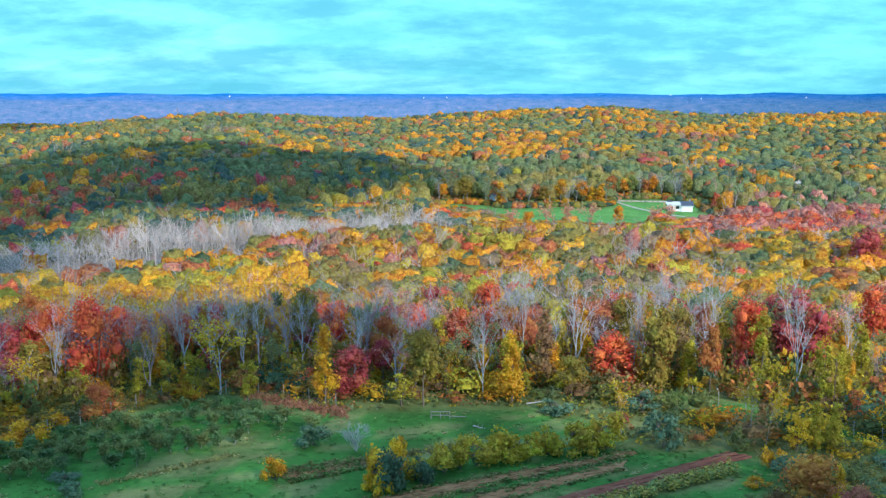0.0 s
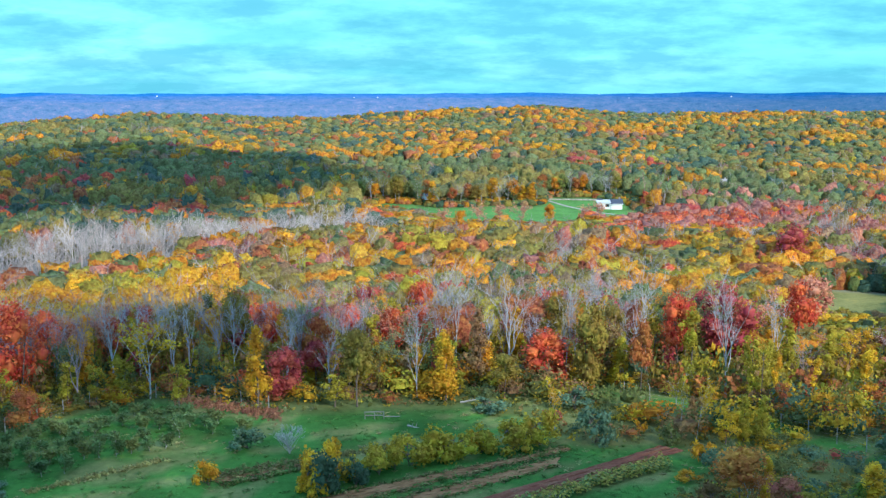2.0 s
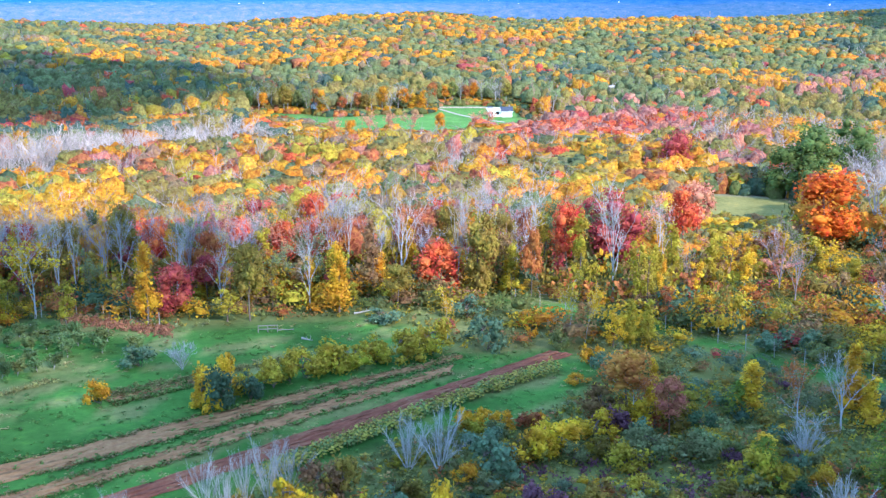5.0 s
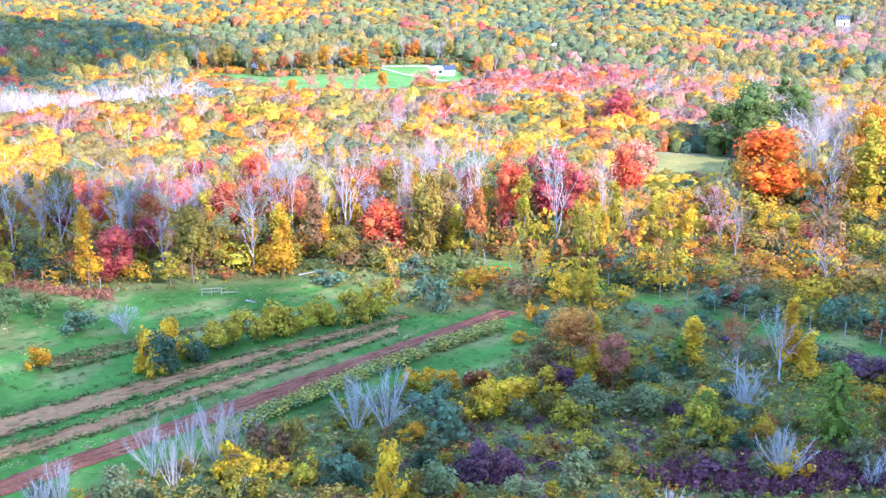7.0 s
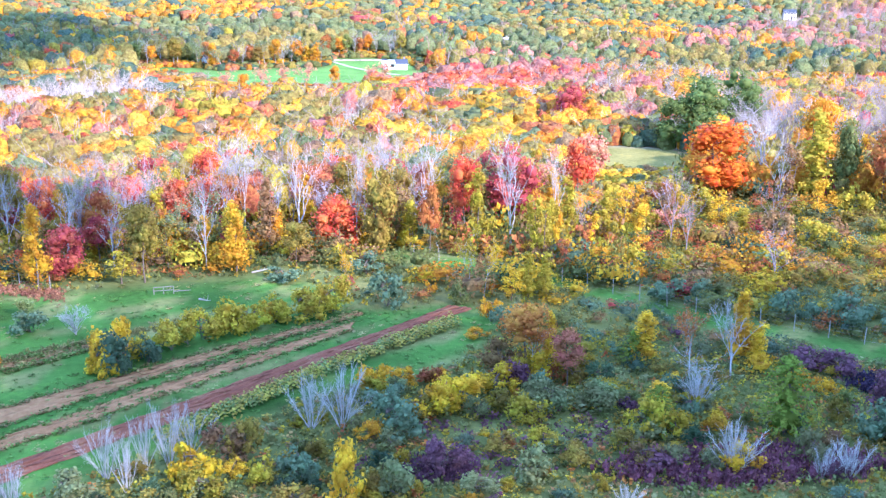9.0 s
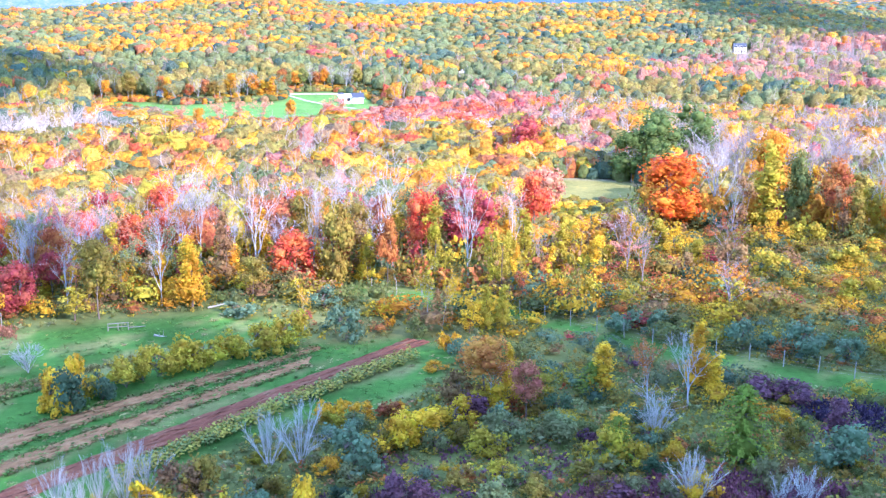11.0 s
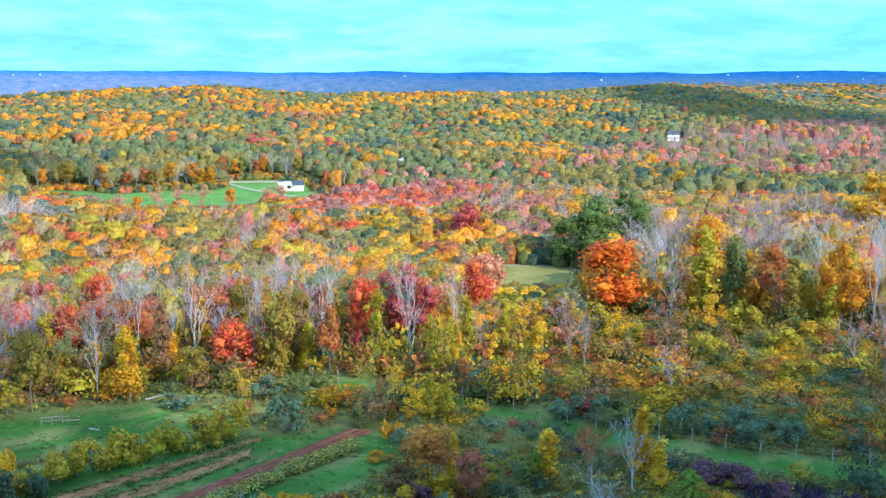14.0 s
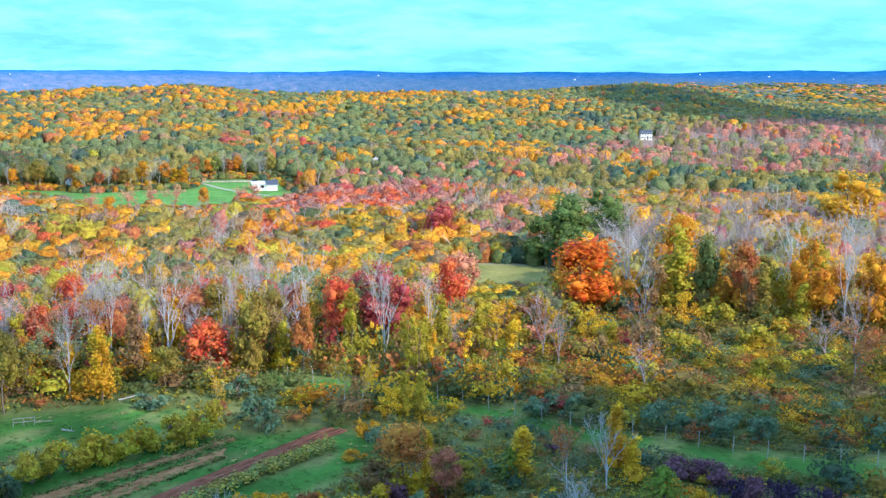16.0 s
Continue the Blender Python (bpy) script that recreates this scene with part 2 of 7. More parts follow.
def bare_limbs(h, w, rng, limbs=6, subs=5, twigs=5, fork=0.3, thick=1.0):
    """A leafless tree: trunk rows and branch rows."""
    r = 0.016 * h * thick
    trunk, pts = limb((0, 0, -0.3), (rng.normal() * 0.06, rng.normal() * 0.06, 1), h * 0.72, r, rng, 6, 0.06, 0.1)
    branch = []
    for i in range(limbs):
        k = fork + (0.95 - fork) * i / limbs
        j = min(5, max(0, int(k * 6)))
        p, d, rr = pts[j]
        d2 = fan(d, rng.uniform(0.25, 0.62), rng)
        rows, lp = limb(p, d2, (0.62 - 0.28 * k) * h * rng.uniform(0.8, 1.15) * min(1.3, 0.55 + w / h), rr * 0.75, rng, 4, 0.16, 0.18)
        branch += rows
        for s in range(subs):
            p2, d3, r2 = lp[rng.integers(1, 4)]
            rows, sp = limb(p2, fan(d3, rng.uniform(0.35, 0.8), rng), h * rng.uniform(0.12, 0.24), max(r2 * 0.7, 0.035), rng, 3, 0.2, 0.14)
            branch += rows
            for q in range(twigs):
                p3, d4, r3 = sp[rng.integers(0, 3)]
                rows, tp = limb(p3, fan(d4, rng.uniform(0.3, 0.8), rng), h * rng.uniform(0.05, 0.11), 0.014, rng, 1, 0.2, 0.1)
                branch += rows
    return trunk, branch


def crown_lobes(kind, h, w, rng):
    """Centres and radii of a crown's lobes."""
    c, r = [], []
    if kind == "round":
        for i in range(17):
            a, e = rng.uniform(0, 2 * math.pi), rng.uniform(-0.75, 1.0)
            q = math.sqrt(max(0, 1 - e * e)) * rng.uniform(0.55, 1.0)
            c.append((0.33 * w * q * math.cos(a), 0.33 * w * q * math.sin(a), h * (0.6 + 0.27 * e)))
            r.append(w * rng.uniform(0.15, 0.23))
    elif kind == "full":
        for i in range(22):
            a, e = rng.uniform(0, 2 * math.pi), rng.uniform(-1.0, 1.0)
            q = math.sqrt(max(0, 1 - e * e * 0.9)) * rng.uniform(0.5, 1.0)
            c.append((0.34 * w * q * math.cos(a), 0.34 * w * q * math.sin(a), h * (0.5 + 0.38 * e)))
            r.append(w * rng.uniform(0.13, 0.21))
    elif kind == "column":
        for i in range(15):
            k = (i + 0.5) / 15
            a, q = rng.uniform(0, 2 * math.pi), w * 0.26 * (1 - 0.55 * k) * rng.uniform(0.4, 1.1)
            c.append((q * math.cos(a), q * math.sin(a), h * (0.14 + 0.8 * k)))
            r.append(w * rng.uniform(0.2, 0.33) * (1.1 - 0.45 * k))
    elif kind == "ragged":
        for i in range(13):
            k = rng.uniform(0.12, 1.0)
            a, q = rng.uniform(0, 2 * math.pi), w * 0.42 * rng.uniform(0.2, 1.0) * (1.1 - 0.5 * k)
            c.append((q * math.cos(a), q * math.sin(a), h * (0.08 + 0.86 * k)))
            r.append(w * rng.uniform(0.1, 0.19))
    elif kind == "shrub":
        for i in range(15):
            a, q = rng.uniform(0, 2 * math.pi), w * 0.42 * math.sqrt(rng.uniform(0, 1))
            c.append((q * math.cos(a), q * math.sin(a) * 0.8, h * rng.uniform(0.15, 0.92) * (1 - 0.5 * (q / (0.5 * w)) ** 2)))
            r.append(w * rng.uniform(0.08, 0.18))
    return np.array(c), np.array(r)


def crown_mesh(name, kind, h, w, count, half, rng, dense=True):
    c, r = crown_lobes(kind, h, w, rng)
    pick = rng.choice(len(c), count, p=r ** 2 / (r ** 2).sum())
    d = unit(rng.normal(size=(count, 3)) + [0, 0, 0.25])
    squash = np.array([1, 1, 0.85 if kind in ("round", "shrub") else 1.2])
    p = c[pick] + d * squash * (r[pick] * rng.uniform(0.72, 1.16, count) * (1 + 0.5 * (rng.uniform(0, 1, count) > 0.8) * rng.uniform(0, 1, count)))[:, None]
    p[:, 2] = np.maximum(p[:, 2], 0.12)
    pieces = [leaves(p, d + rng.normal(size=(count, 3)) * 0.55, half * rng.uniform(0.65, 1.35, count), rng)]
    if dense:
        pieces.append(cores(c, r * 0.62, rng, squash[2]))
    v, t = join(pieces)
    return mesh_of(name, v, t, LEAF), c


def trunk_mesh(h, c, rng, thick=1.0, stems=1):
    rows = []
    for s in range(stems):
        lean = rng.normal(size=2) * (0.25 if stems > 1 else 0.04)
        up, pts = limb((0, 0, -0.3), (*lean, 1), h * 0.8, 0.015 * h * thick, rng, 5, 0.05, 0.1)
        rows += up
        for q in c[s::stems][:9]:
            j = min(4, max(0, int(q[2] / h / 0.8 * 5) - 1))
            p = pts[j][0]
            mid = (p + q) / 2 + [0, 0, 0.03 * h]
            rr = max(0.05, pts[j][2] * 0.6)
            rows += [[*p, *mid, rr, rr * 0.7], [*mid, *q, rr * 0.7, rr * 0.35]]
    v, t = tubes(rows, 3)
    return mesh_of("trunk", v, t, BARK, smooth=True)


# ---- prototypes: kept out of the scene, copied from ----
PROTO = {}


def proto_leafed(key, kind, h, w, count, half, seed, dense=True, thick=1.0, stems=1):
    rng = np.random.default_rng(seed)
    crown, c = crown_mesh("crown", kind, h, w, count, half, rng, dense)
    PROTO.setdefault(key, []).append((h, w, [("trunk", trunk_mesh(h, c, rng, thick, stems)), ("crown", crown)]))


def proto_bare(key, h, w, seed, limbs=6, subs=5, twigs=6, fork=0.3, stems=1, thick=1.0, foliage=0):
    rng = np.random.default_rng(seed)
    tr, br = [], []
    for s in range(stems):
        a, b = bare_limbs(h * rng.uniform(0.85, 1.0), w, rng, limbs, subs, twigs, fork, thick)
        if stems > 1:
            lean = Matrix.Rotation(rng.uniform(0.03, 0.24), 3, "X") @ Matrix.Rotation(0, 3, "Z")
            turn = np.array(Matrix.Rotation(2 * math.pi * s / stems + rng.uniform(0, 0.6), 3, "Z") @ lean)
            a, b = np.array(a), np.array(b)
            for x in (a, b):
                x[:, :3], x[:, 3:6] = x[:, :3] @ turn.T, x[:, 3:6] @ turn.T
        tr += list(a)
        br += list(b)
    tv, tt = tubes(tr, 5)
    bv, bt = tubes(br, 3)
    parts = [("trunk", mesh_of("trunk", tv, tt, BARK, smooth=True)), ("twig_crown", mesh_of("twig_crown", bv, bt, BARK))]
    if foliage:
        ends = np.array(br)[:, 3:6]
        pick = rng.choice(len(ends), foliage)
        p = ends[pick] + rng.normal(size=(foliage, 3)) * 0.25
        v, t = leaves(p, rng.normal(size=(foliage, 3)) + [0, 0, 0.4], 0.18 * rng.uniform(0.6, 1.3, foliage), rng)
        parts.append(("crown", mesh_of("crown", v, t, LEAF)))
    PROTO.setdefault(key, []).append((h, w, parts))


def proto_wand(key, h, w, seed, stem_count=13, reach=0.38, wander=0.035, r=0.043, twig_count=4):
    """A leafless bush: many straight grey stems fanning up from one foot, with fine twigs."""
    rng = np.random.default_rng(seed)
    stems, twigs = [], []
    for i in range(stem_count):
        a = 2.4 * i + rng.uniform(-0.4, 0.4)
        lean = 0.06 + reach * (i / stem_count) * rng.uniform(0.7, 1.2)
        rows, pts = limb((0.12 * math.cos(a), 0.12 * math.sin(a), -0.1), (lean * math.cos(a), lean * math.sin(a), 1), h * rng.uniform(0.72, 0.98), r, rng, 6, wander, 0.02)
        sv, st = tubes(rows, 4)
        stems.append(("stem", mesh_of("stem", sv, st, BARK, smooth=True)))
        for j in range(1, 6):
            for q in range(twig_count if j > 1 else 1):
                p, d, _ = pts[j]
                p = p - d * rng.uniform(0, 0.7)
                row, tip = limb(p, fan(d, rng.uniform(0.2, 0.5), rng), h * rng.uniform(0.1, 0.24), 0.009, rng, 2, 0.08, 0.12)
                twigs += row
                twigs += limb(tip[0][0], fan(tip[0][1], 0.4, rng), h * rng.uniform(0.05, 0.12), 0.007, rng, 1, 0.1, 0.1)[0]
    tv, tt = tubes(twigs, 3)
    PROTO.setdefault(key, []).append((h, w, stems + [("twig_crown", mesh_of("twig_crown", tv, tt, BARK))]))


for s in range(4):
    proto_leafed("round", "round", 12, 7.5, 1750, 0.2, 10 + s)
    proto_leafed("full", "full", 11, 7.5, 2100, 0.19, 15 + s)
    proto_leafed("ragged", "ragged", 12, 5, 900, 0.19, 30 + s, dense=s % 2 == 0)
    proto_leafed("shrub", "shrub", 3, 4, 760, 0.13, 40 + s, stems=3, thick=0.8)
    proto_bare("bare", 16, 8, 50 + s, limbs=9, subs=6, twigs=8, fork=0.22, thick=0.85)
    proto_bare("sparse", 13, 6, 70 + s, subs=4, twigs=4, thick=0.65, foliage=900)
for s in range(3):
    proto_leafed("column", "column", 12, 4, 1250, 0.19, 20 + s)
    proto_bare("dead", 5, 4, 60 + s, limbs=5, subs=3, twigs=5, fork=0.15, stems=6, thick=0.8)
    proto_wand("bare_shrub", 5, 3.2, 64 + s, 13, 0.55, 0.08, 0.034, 7)
    proto_wand("twiggy", 3.4, 4.2, 67 + s, 34, 0.8, 0.12, 0.026, 4)

COUNT, PLACED = {}, []


def plant(name, key, x, y, h, w, colour, bark=(0.2, 0.17, 0.14), label="", category="tree", group="", turn=None, variant=None):
    """One tree or shrub: an Empty at its foot with its trunk and crown."""
    k = COUNT[key] = COUNT.get(key, -1) + 1
    ph, pw, parts = PROTO[key][(k if variant is None else variant) % len(PROTO[key])]
    PLACED.append((x, y, w))
    root = new(name)
    root.empty_display_size = 0.5
    a = 2.4 * k if turn is None else turn
    root.matrix_world = Matrix.Translation((x, y, float(ground_z(x, y)))) @ Matrix.Rotation(a, 4, "Z") @ Matrix.Diagonal((w / pw, w / pw, h / ph, 1))
    tagged(root, label, category, group)
    for pn, me in parts:
        o = new(pn, me)
        o.parent = root
        o.color = (*(colour if pn == "crown" else bark), 1)
    return root

# ---- the land ----
RIDGE_AT = np.array([-60, -30, -21.8, -16.6, -11.6, -6.5, -2.5, 3.4, 8.6, 12, 14.7, 21.5, 26, 31.6, 34.6, 38.7, 43, 60.0])
RIDGE_DEP = np.array([2.7, 2.6, 2.3, 1.45, 0.95, 1.1, 1.13, 0.8, 0.57, 0.87, 1.04, 1.02, 0.88, 0.5, 0.8, 1.4, 1.7, 1.8])
CANOPY = 9.0


def smooth(a, b, x):
    t = np.clip((x - a) / (b - a), 0, 1)
    return t * t * (3 - 2 * t)


def ground_z(x, y):
    x, y = np.asarray(x, float), np.asarray(y, float)
    dist = np.hypot(x, y)
    turn = np.degrees(np.arctan2(x, y))
    ridge_d = np.interp(turn, [-30, -20, 0, 22, 32, 45], [720, 760, 960, 980, 1250, 1250])
    dep = np.interp(turn, RIDGE_AT, RIDGE_DEP)
    top = 50 - ridge_d * np.tan(np.radians(dep)) - CANOPY
    start = np.interp(turn, [-30, 0, 20, 30, 45], [330, 400, 430, 480, 560])
    k = np.clip((dist - start) / (ridge_d - start), 0, 1)
    rise = top * (0.35 * k + 0.65 * smooth(0, 1, k))
    over = np.clip((dist - ridge_d) / 500, 0, 1)
    rise = rise * (1 - smooth(0, 1, over)) + 0 * over
    far = smooth(1500, 2300, dist) * (22 + 14 * np.clip((dist - 2300) / 2500, 0, 1))
    far += smooth(3300, 4700, dist) * np.interp(turn, [-60, 20, 32, 43, 60], [0, 0, 4, 20, 24])
    far += 9 * smooth(-16.5, -21, turn) * smooth(860, 1020, dist) * smooth(1400, 1180, dist)     # a second, lower hill behind the west end
    roll = (np.sin(x * 0.011 + 1.3) * np.sin(y * 0.013) * 2.0 + np.sin(x * 0.027 + y * 0.019) * 0.7) * smooth(380, 620, dist)
    local = (np.sin(x * 0.05) * np.sin(y * 0.06 + 1.0)) * 0.25 * smooth(40, 90, dist)
    return rise + far + roll + local


def in_fields(x, y):
    """The mown and tilled land below the wood: 1 inside, 0 outside."""
    edge = np.interp(x, [-120, -64, -36, -16, 15, 22, 29, 43, 47, 80, 104, 150], [148, 156, 179, 169, 172, 166, 153, 151.5, 139, 132, 106, 80])
    inner = np.interp(x, [-120, -60, -14, -2, 10, 22, 28, 40, 42, 60, 61, 400], [46, 76, 104, 111, 118, 124, 123, 134, 138, 153, 400, 400])
    a = smooth(-2, 3, edge - y) * smooth(-3, 2, y - inner)
    lane = smooth(4.5, 2.5, np.abs(y - np.interp(x, [38, 50, 60, 64, 73, 86, 104, 160], [177, 169, 158, 150, 136, 121, 107, 66])) * 0.72) * smooth(36, 40, x) * smooth(170, 150, x)
    return np.maximum(a, lane)


def pasture(x, y):
    """The grazed slope below the farmhouse: 1 inside, 0 outside."""
    wob = 7 * np.sin(x * 0.16) + 6 * np.sin(x * 0.07 + 1) + 3 * np.sin(x * 0.41)
    low = np.interp(x, [-8, 12, 40, 70, 88, 108], [466, 440, 418, 414, 420, 436]) + wob
    high = np.interp(x, [-8, 12, 40, 70, 76, 108], [474, 470, 468, 472, 488, 486]) + 0.5 * wob
    return smooth(-3, 3, y - low) * smooth(-3, 3, high - y) * smooth(-6, 0, x) * smooth(110, 106, x)


def field_noise(x, y, scale, seed):
    return np.array([noise.fractal(Vector((a / scale, b / scale, seed * 7.3)), 1.0, 2.0, 3) for a, b in zip(x, y)])


def make_ground():
    turns = np.radians(np.concatenate([np.arange(-180, -40, 7), np.arange(-40, 58, 0.6), np.arange(58, 180, 7)]))
    rings = np.concatenate([[0.0], np.arange(15, 220, 2.5), 220 * (1300 / 220) ** np.linspace(0.01, 1, 90), 1300 * (4950 / 1300) ** np.linspace(0.03, 1, 30)])
    T, D = np.meshgrid(turns, rings)
    X, Y = D * np.sin(T), D * np.cos(T)
    Z = ground_z(X, Y)
    nr, nt = X.shape
    v = np.stack([X, Y, Z], -1).reshape(-1, 3)
    i, j = np.meshgrid(np.arange(nr - 1), np.arange(nt), indexing="ij")
    a, b = i * nt + j, i * nt + (j + 1) % nt
    c, d = a + nt, b + nt
    t = np.concatenate([np.stack([a, b, d], -1).reshape(-1, 3), np.stack([a, d, c], -1).reshape(-1, 3)])
    t = t[:, ::-1]
    field = in_fields(v[:, 0], v[:, 1])[:, None]
    litter = np.array([0.1, 0.122, 0.042])
    grass = np.array([0.045, 0.135, 0.026])
    tint = litter * (1 - field) + grass * field
    # the pasture by the barn and the clearing in the wood
    past = pasture(v[:, 0], v[:, 1])[:, None]
    tint = tint * (1 - past) + np.array([0.09, 0.22, 0.055]) * past
    clear = smooth(1.2, 0.9, np.hypot((v[:, 0] - 114) / 18, (v[:, 1] - 252) / 17))[:, None]
    turn, far = np.degrees(np.arctan2(v[:, 0], v[:, 1])), np.hypot(v[:, 0], v[:, 1])
    reeds = smooth(21, 24, turn) * smooth(425, 405, far) * smooth(255, 285, far)
    reeds = np.maximum(reeds, smooth(27, 16, np.abs(far - np.interp(turn, [-28, -22, -11, -2.5, 2], [305, 315, 338, 392, 408]))) * smooth(3, -3, turn) * (far > 200))[:, None]
    tint = tint * (1 - reeds) + np.array([0.24, 0.22, 0.21]) * reeds
    rim = np.interp(turn, [24, 30, 35, 42, 46], [505, 680, 850, 1070, 1150])
    rose = (smooth(23, 26, turn) * smooth(rim + 25, rim - 25, far) * smooth(425, 450, far))[:, None]
    tint = tint * (1 - rose) + np.array([0.3, 0.2, 0.19]) * rose
    tint = tint * (1 - clear) + np.array([0.2, 0.19, 0.065]) * clear
    rough = (smooth(8, 11, turn) * smooth(23, 20, turn) * smooth(146, 153, far) * smooth(186, 178, far))[:, None] * (1 - field)     # tussocky grass before the wood
    tint = tint * (1 - rough) + np.array([0.15, 0.155, 0.055]) * rough
    near = np.hypot(v[:, 0], v[:, 1]) < 260
    mott = np.zeros(len(v))
    mott[near] = field_noise(v[near, 0], v[near, 1], 9, 21)
    dry = np.zeros(len(v))
    dry[near] = field_noise(v[near, 0] * 0.6 + v[near, 1] * 0.3, v[near, 1] * 1.8 - v[near, 0] * 0.95, 9, 22)
    k = (smooth(0.05, 0.35, dry) * 0.6)[:, None] * field
    tint = tint * (1 - k) + np.array([0.2, 0.17, 0.075]) * k
    tint = tint * (1 + 0.45 * mott)[:, None]
    me = mesh_of("ground", v, t, GROUND, tint, True)
    tagged(new("ground", me), "green meadow and leaf-strewn woodland floor rolling to hills", "ground", kind="structure")


make_ground()


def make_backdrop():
    """Rolling country beyond the hill, out to the skyline, its haze painted into the colour."""
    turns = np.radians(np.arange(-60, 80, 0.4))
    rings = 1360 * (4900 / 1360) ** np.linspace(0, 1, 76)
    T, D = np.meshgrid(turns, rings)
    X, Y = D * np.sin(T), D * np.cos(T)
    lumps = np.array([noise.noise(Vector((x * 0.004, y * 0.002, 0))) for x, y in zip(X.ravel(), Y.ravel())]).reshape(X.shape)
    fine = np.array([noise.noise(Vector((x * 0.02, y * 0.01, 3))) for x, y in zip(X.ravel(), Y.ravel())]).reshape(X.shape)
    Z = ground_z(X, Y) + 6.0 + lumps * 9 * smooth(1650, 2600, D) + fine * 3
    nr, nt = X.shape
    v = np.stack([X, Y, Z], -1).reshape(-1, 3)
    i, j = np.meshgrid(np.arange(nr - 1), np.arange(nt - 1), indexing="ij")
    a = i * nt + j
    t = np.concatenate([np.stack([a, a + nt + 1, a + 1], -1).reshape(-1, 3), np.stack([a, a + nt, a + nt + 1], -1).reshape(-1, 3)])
    # air haze painted into the tint: violet-grey nearer, deeper blue farther out
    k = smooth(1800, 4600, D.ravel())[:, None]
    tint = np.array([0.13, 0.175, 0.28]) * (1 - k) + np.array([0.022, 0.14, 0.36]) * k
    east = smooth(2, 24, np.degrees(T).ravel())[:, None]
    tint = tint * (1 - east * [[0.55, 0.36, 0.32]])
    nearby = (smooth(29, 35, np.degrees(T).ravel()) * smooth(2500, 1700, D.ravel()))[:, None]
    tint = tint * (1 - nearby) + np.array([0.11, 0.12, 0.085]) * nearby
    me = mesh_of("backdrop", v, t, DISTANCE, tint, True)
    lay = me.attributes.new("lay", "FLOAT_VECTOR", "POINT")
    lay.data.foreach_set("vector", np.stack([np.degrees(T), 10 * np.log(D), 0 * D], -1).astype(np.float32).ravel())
    tagged(new("backdrop", me), "wooded country on the skyline, painted in violet-blue haze", "distance", kind="structure")


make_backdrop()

# ---- colours of the autumn leaves ----
HUES = {
    "orange": (0.57, 0.25, 0.025), "gold": (0.58, 0.31, 0.025), "yellow": (0.64, 0.4, 0.03), "olive": (0.27, 0.205, 0.042),
    "green": (0.16, 0.19, 0.06), "dark": (0.065, 0.12, 0.07), "red": (0.62, 0.125, 0.055), "crimson": (0.42, 0.08, 0.075),
    "pink": (0.6, 0.27, 0.17), "rust": (0.42, 0.15, 0.05), "brown": (0.3, 0.18, 0.08), "lime": (0.38, 0.31, 0.035),
    "grey": (0.46, 0.425, 0.4), "teal": (0.12, 0.2, 0.115), "purple": (0.15, 0.072, 0.1), "sage": (0.2, 0.235, 0.1),
}


def template(kind, seed, rings, segs, count, half):
    """A small crown, 1 high and 1 wide: a lumpy dome of foliage with loose sprays over it."""
    rng = np.random.default_rng(seed)
    low, tall = {"round": (0.24, 0.56), "bush": (-0.25, 1.2), "tall": (0.0, 0.8), "column": (0.12, 0.75), "shrub": (0.0, 0.6)}[kind]
    v, t = [(0.03, 0.0, low + 0.9 * tall)], []
    for i in range(1, rings + 1):
        e = (math.pi * 0.62) * i / rings
        for j in range(segs):
            a = 2 * math.pi * (j + 0.5 * (i % 2)) / segs
            q = 0.47 * math.sin(e)
            v.append((q * math.cos(a), q * math.sin(a), low + tall * (0.45 + 0.55 * math.cos(e))))
    for j in range(segs):
        t.append((0, 1 + j, 1 + (j + 1) % segs))
    for i in range(1, rings):
        o, w = 1 + (i - 1) * segs, 1 + i * segs
        for j in range(segs):
            k = (j + 1) % segs
            a, b, c, d = (o + j, w + j, w + k, o + k) if i % 2 else (o + j, w + (j - 0) % segs, w + k, o + k)
            t += [(a, b, d), (b, c, d)]
    v = np.array(v)
    mid = np.array([0, 0, low + 0.4 * tall])
    for k in range(len(v)):     # lobes and dents
        f = noise.fractal(Vector(v[k] * 3.6) + Vector((seed * 3.1, 0, 0)), 1.0, 2.0, 2)
        v[k] = mid + (v[k] - mid) * (1 + 0.5 * f + rng.uniform(-0.07, 0.07))
    face = np.array(t)[rng.integers(0, len(t), count)]
    mixw = rng.dirichlet((1, 1, 1), count)
    at = (v[face] * mixw[:, :, None]).sum(1)
    d = unit(at - mid + rng.normal(size=(count, 3)) * 0.12)
    p = mid + (at - mid) * rng.uniform(0.96, 1.14, (count, 1)) + rng.normal(size=(count, 3)) * 0.02
    if kind == "shrub":
        v = mid + (v - mid) * np.array([0.5, 0.5, 0.42])
    return join([(v, np.array(t)), leaves(p, d + rng.normal(size=(count, 3)) * 0.45, half * rng.uniform(0.6, 1.3, count), rng)])


def bare_template(seed, limbs, subs, thick):
    rng = np.random.default_rng(seed)
    rows = [[0, 0, 0, 0.02, 0, 0.6, thick, thick * 0.6]]
    for i in range(limbs):
        p = np.array([0.02, 0, rng.uniform(0.25, 0.6)])
        d = unit(np.array([rng.normal(), rng.normal(), rng.uniform(1.2, 2.6)]))
        q = p + d * rng.uniform(0.25, 0.45)
        rows.append([*p, *q, thick * 0.6, thick * 0.35])
        for s in range(subs):
            a = p + (q - p) * rng.uniform(0.35, 1.0)
            e = a + unit(d + rng.normal(size=3) * 0.55) * rng.uniform(0.12, 0.28)
            rows.append([*a, *e, thick * 0.36, thick * 0.18])
    v, t = tubes(rows, 3)
    v[:, :2] *= 1.5
    return v, t


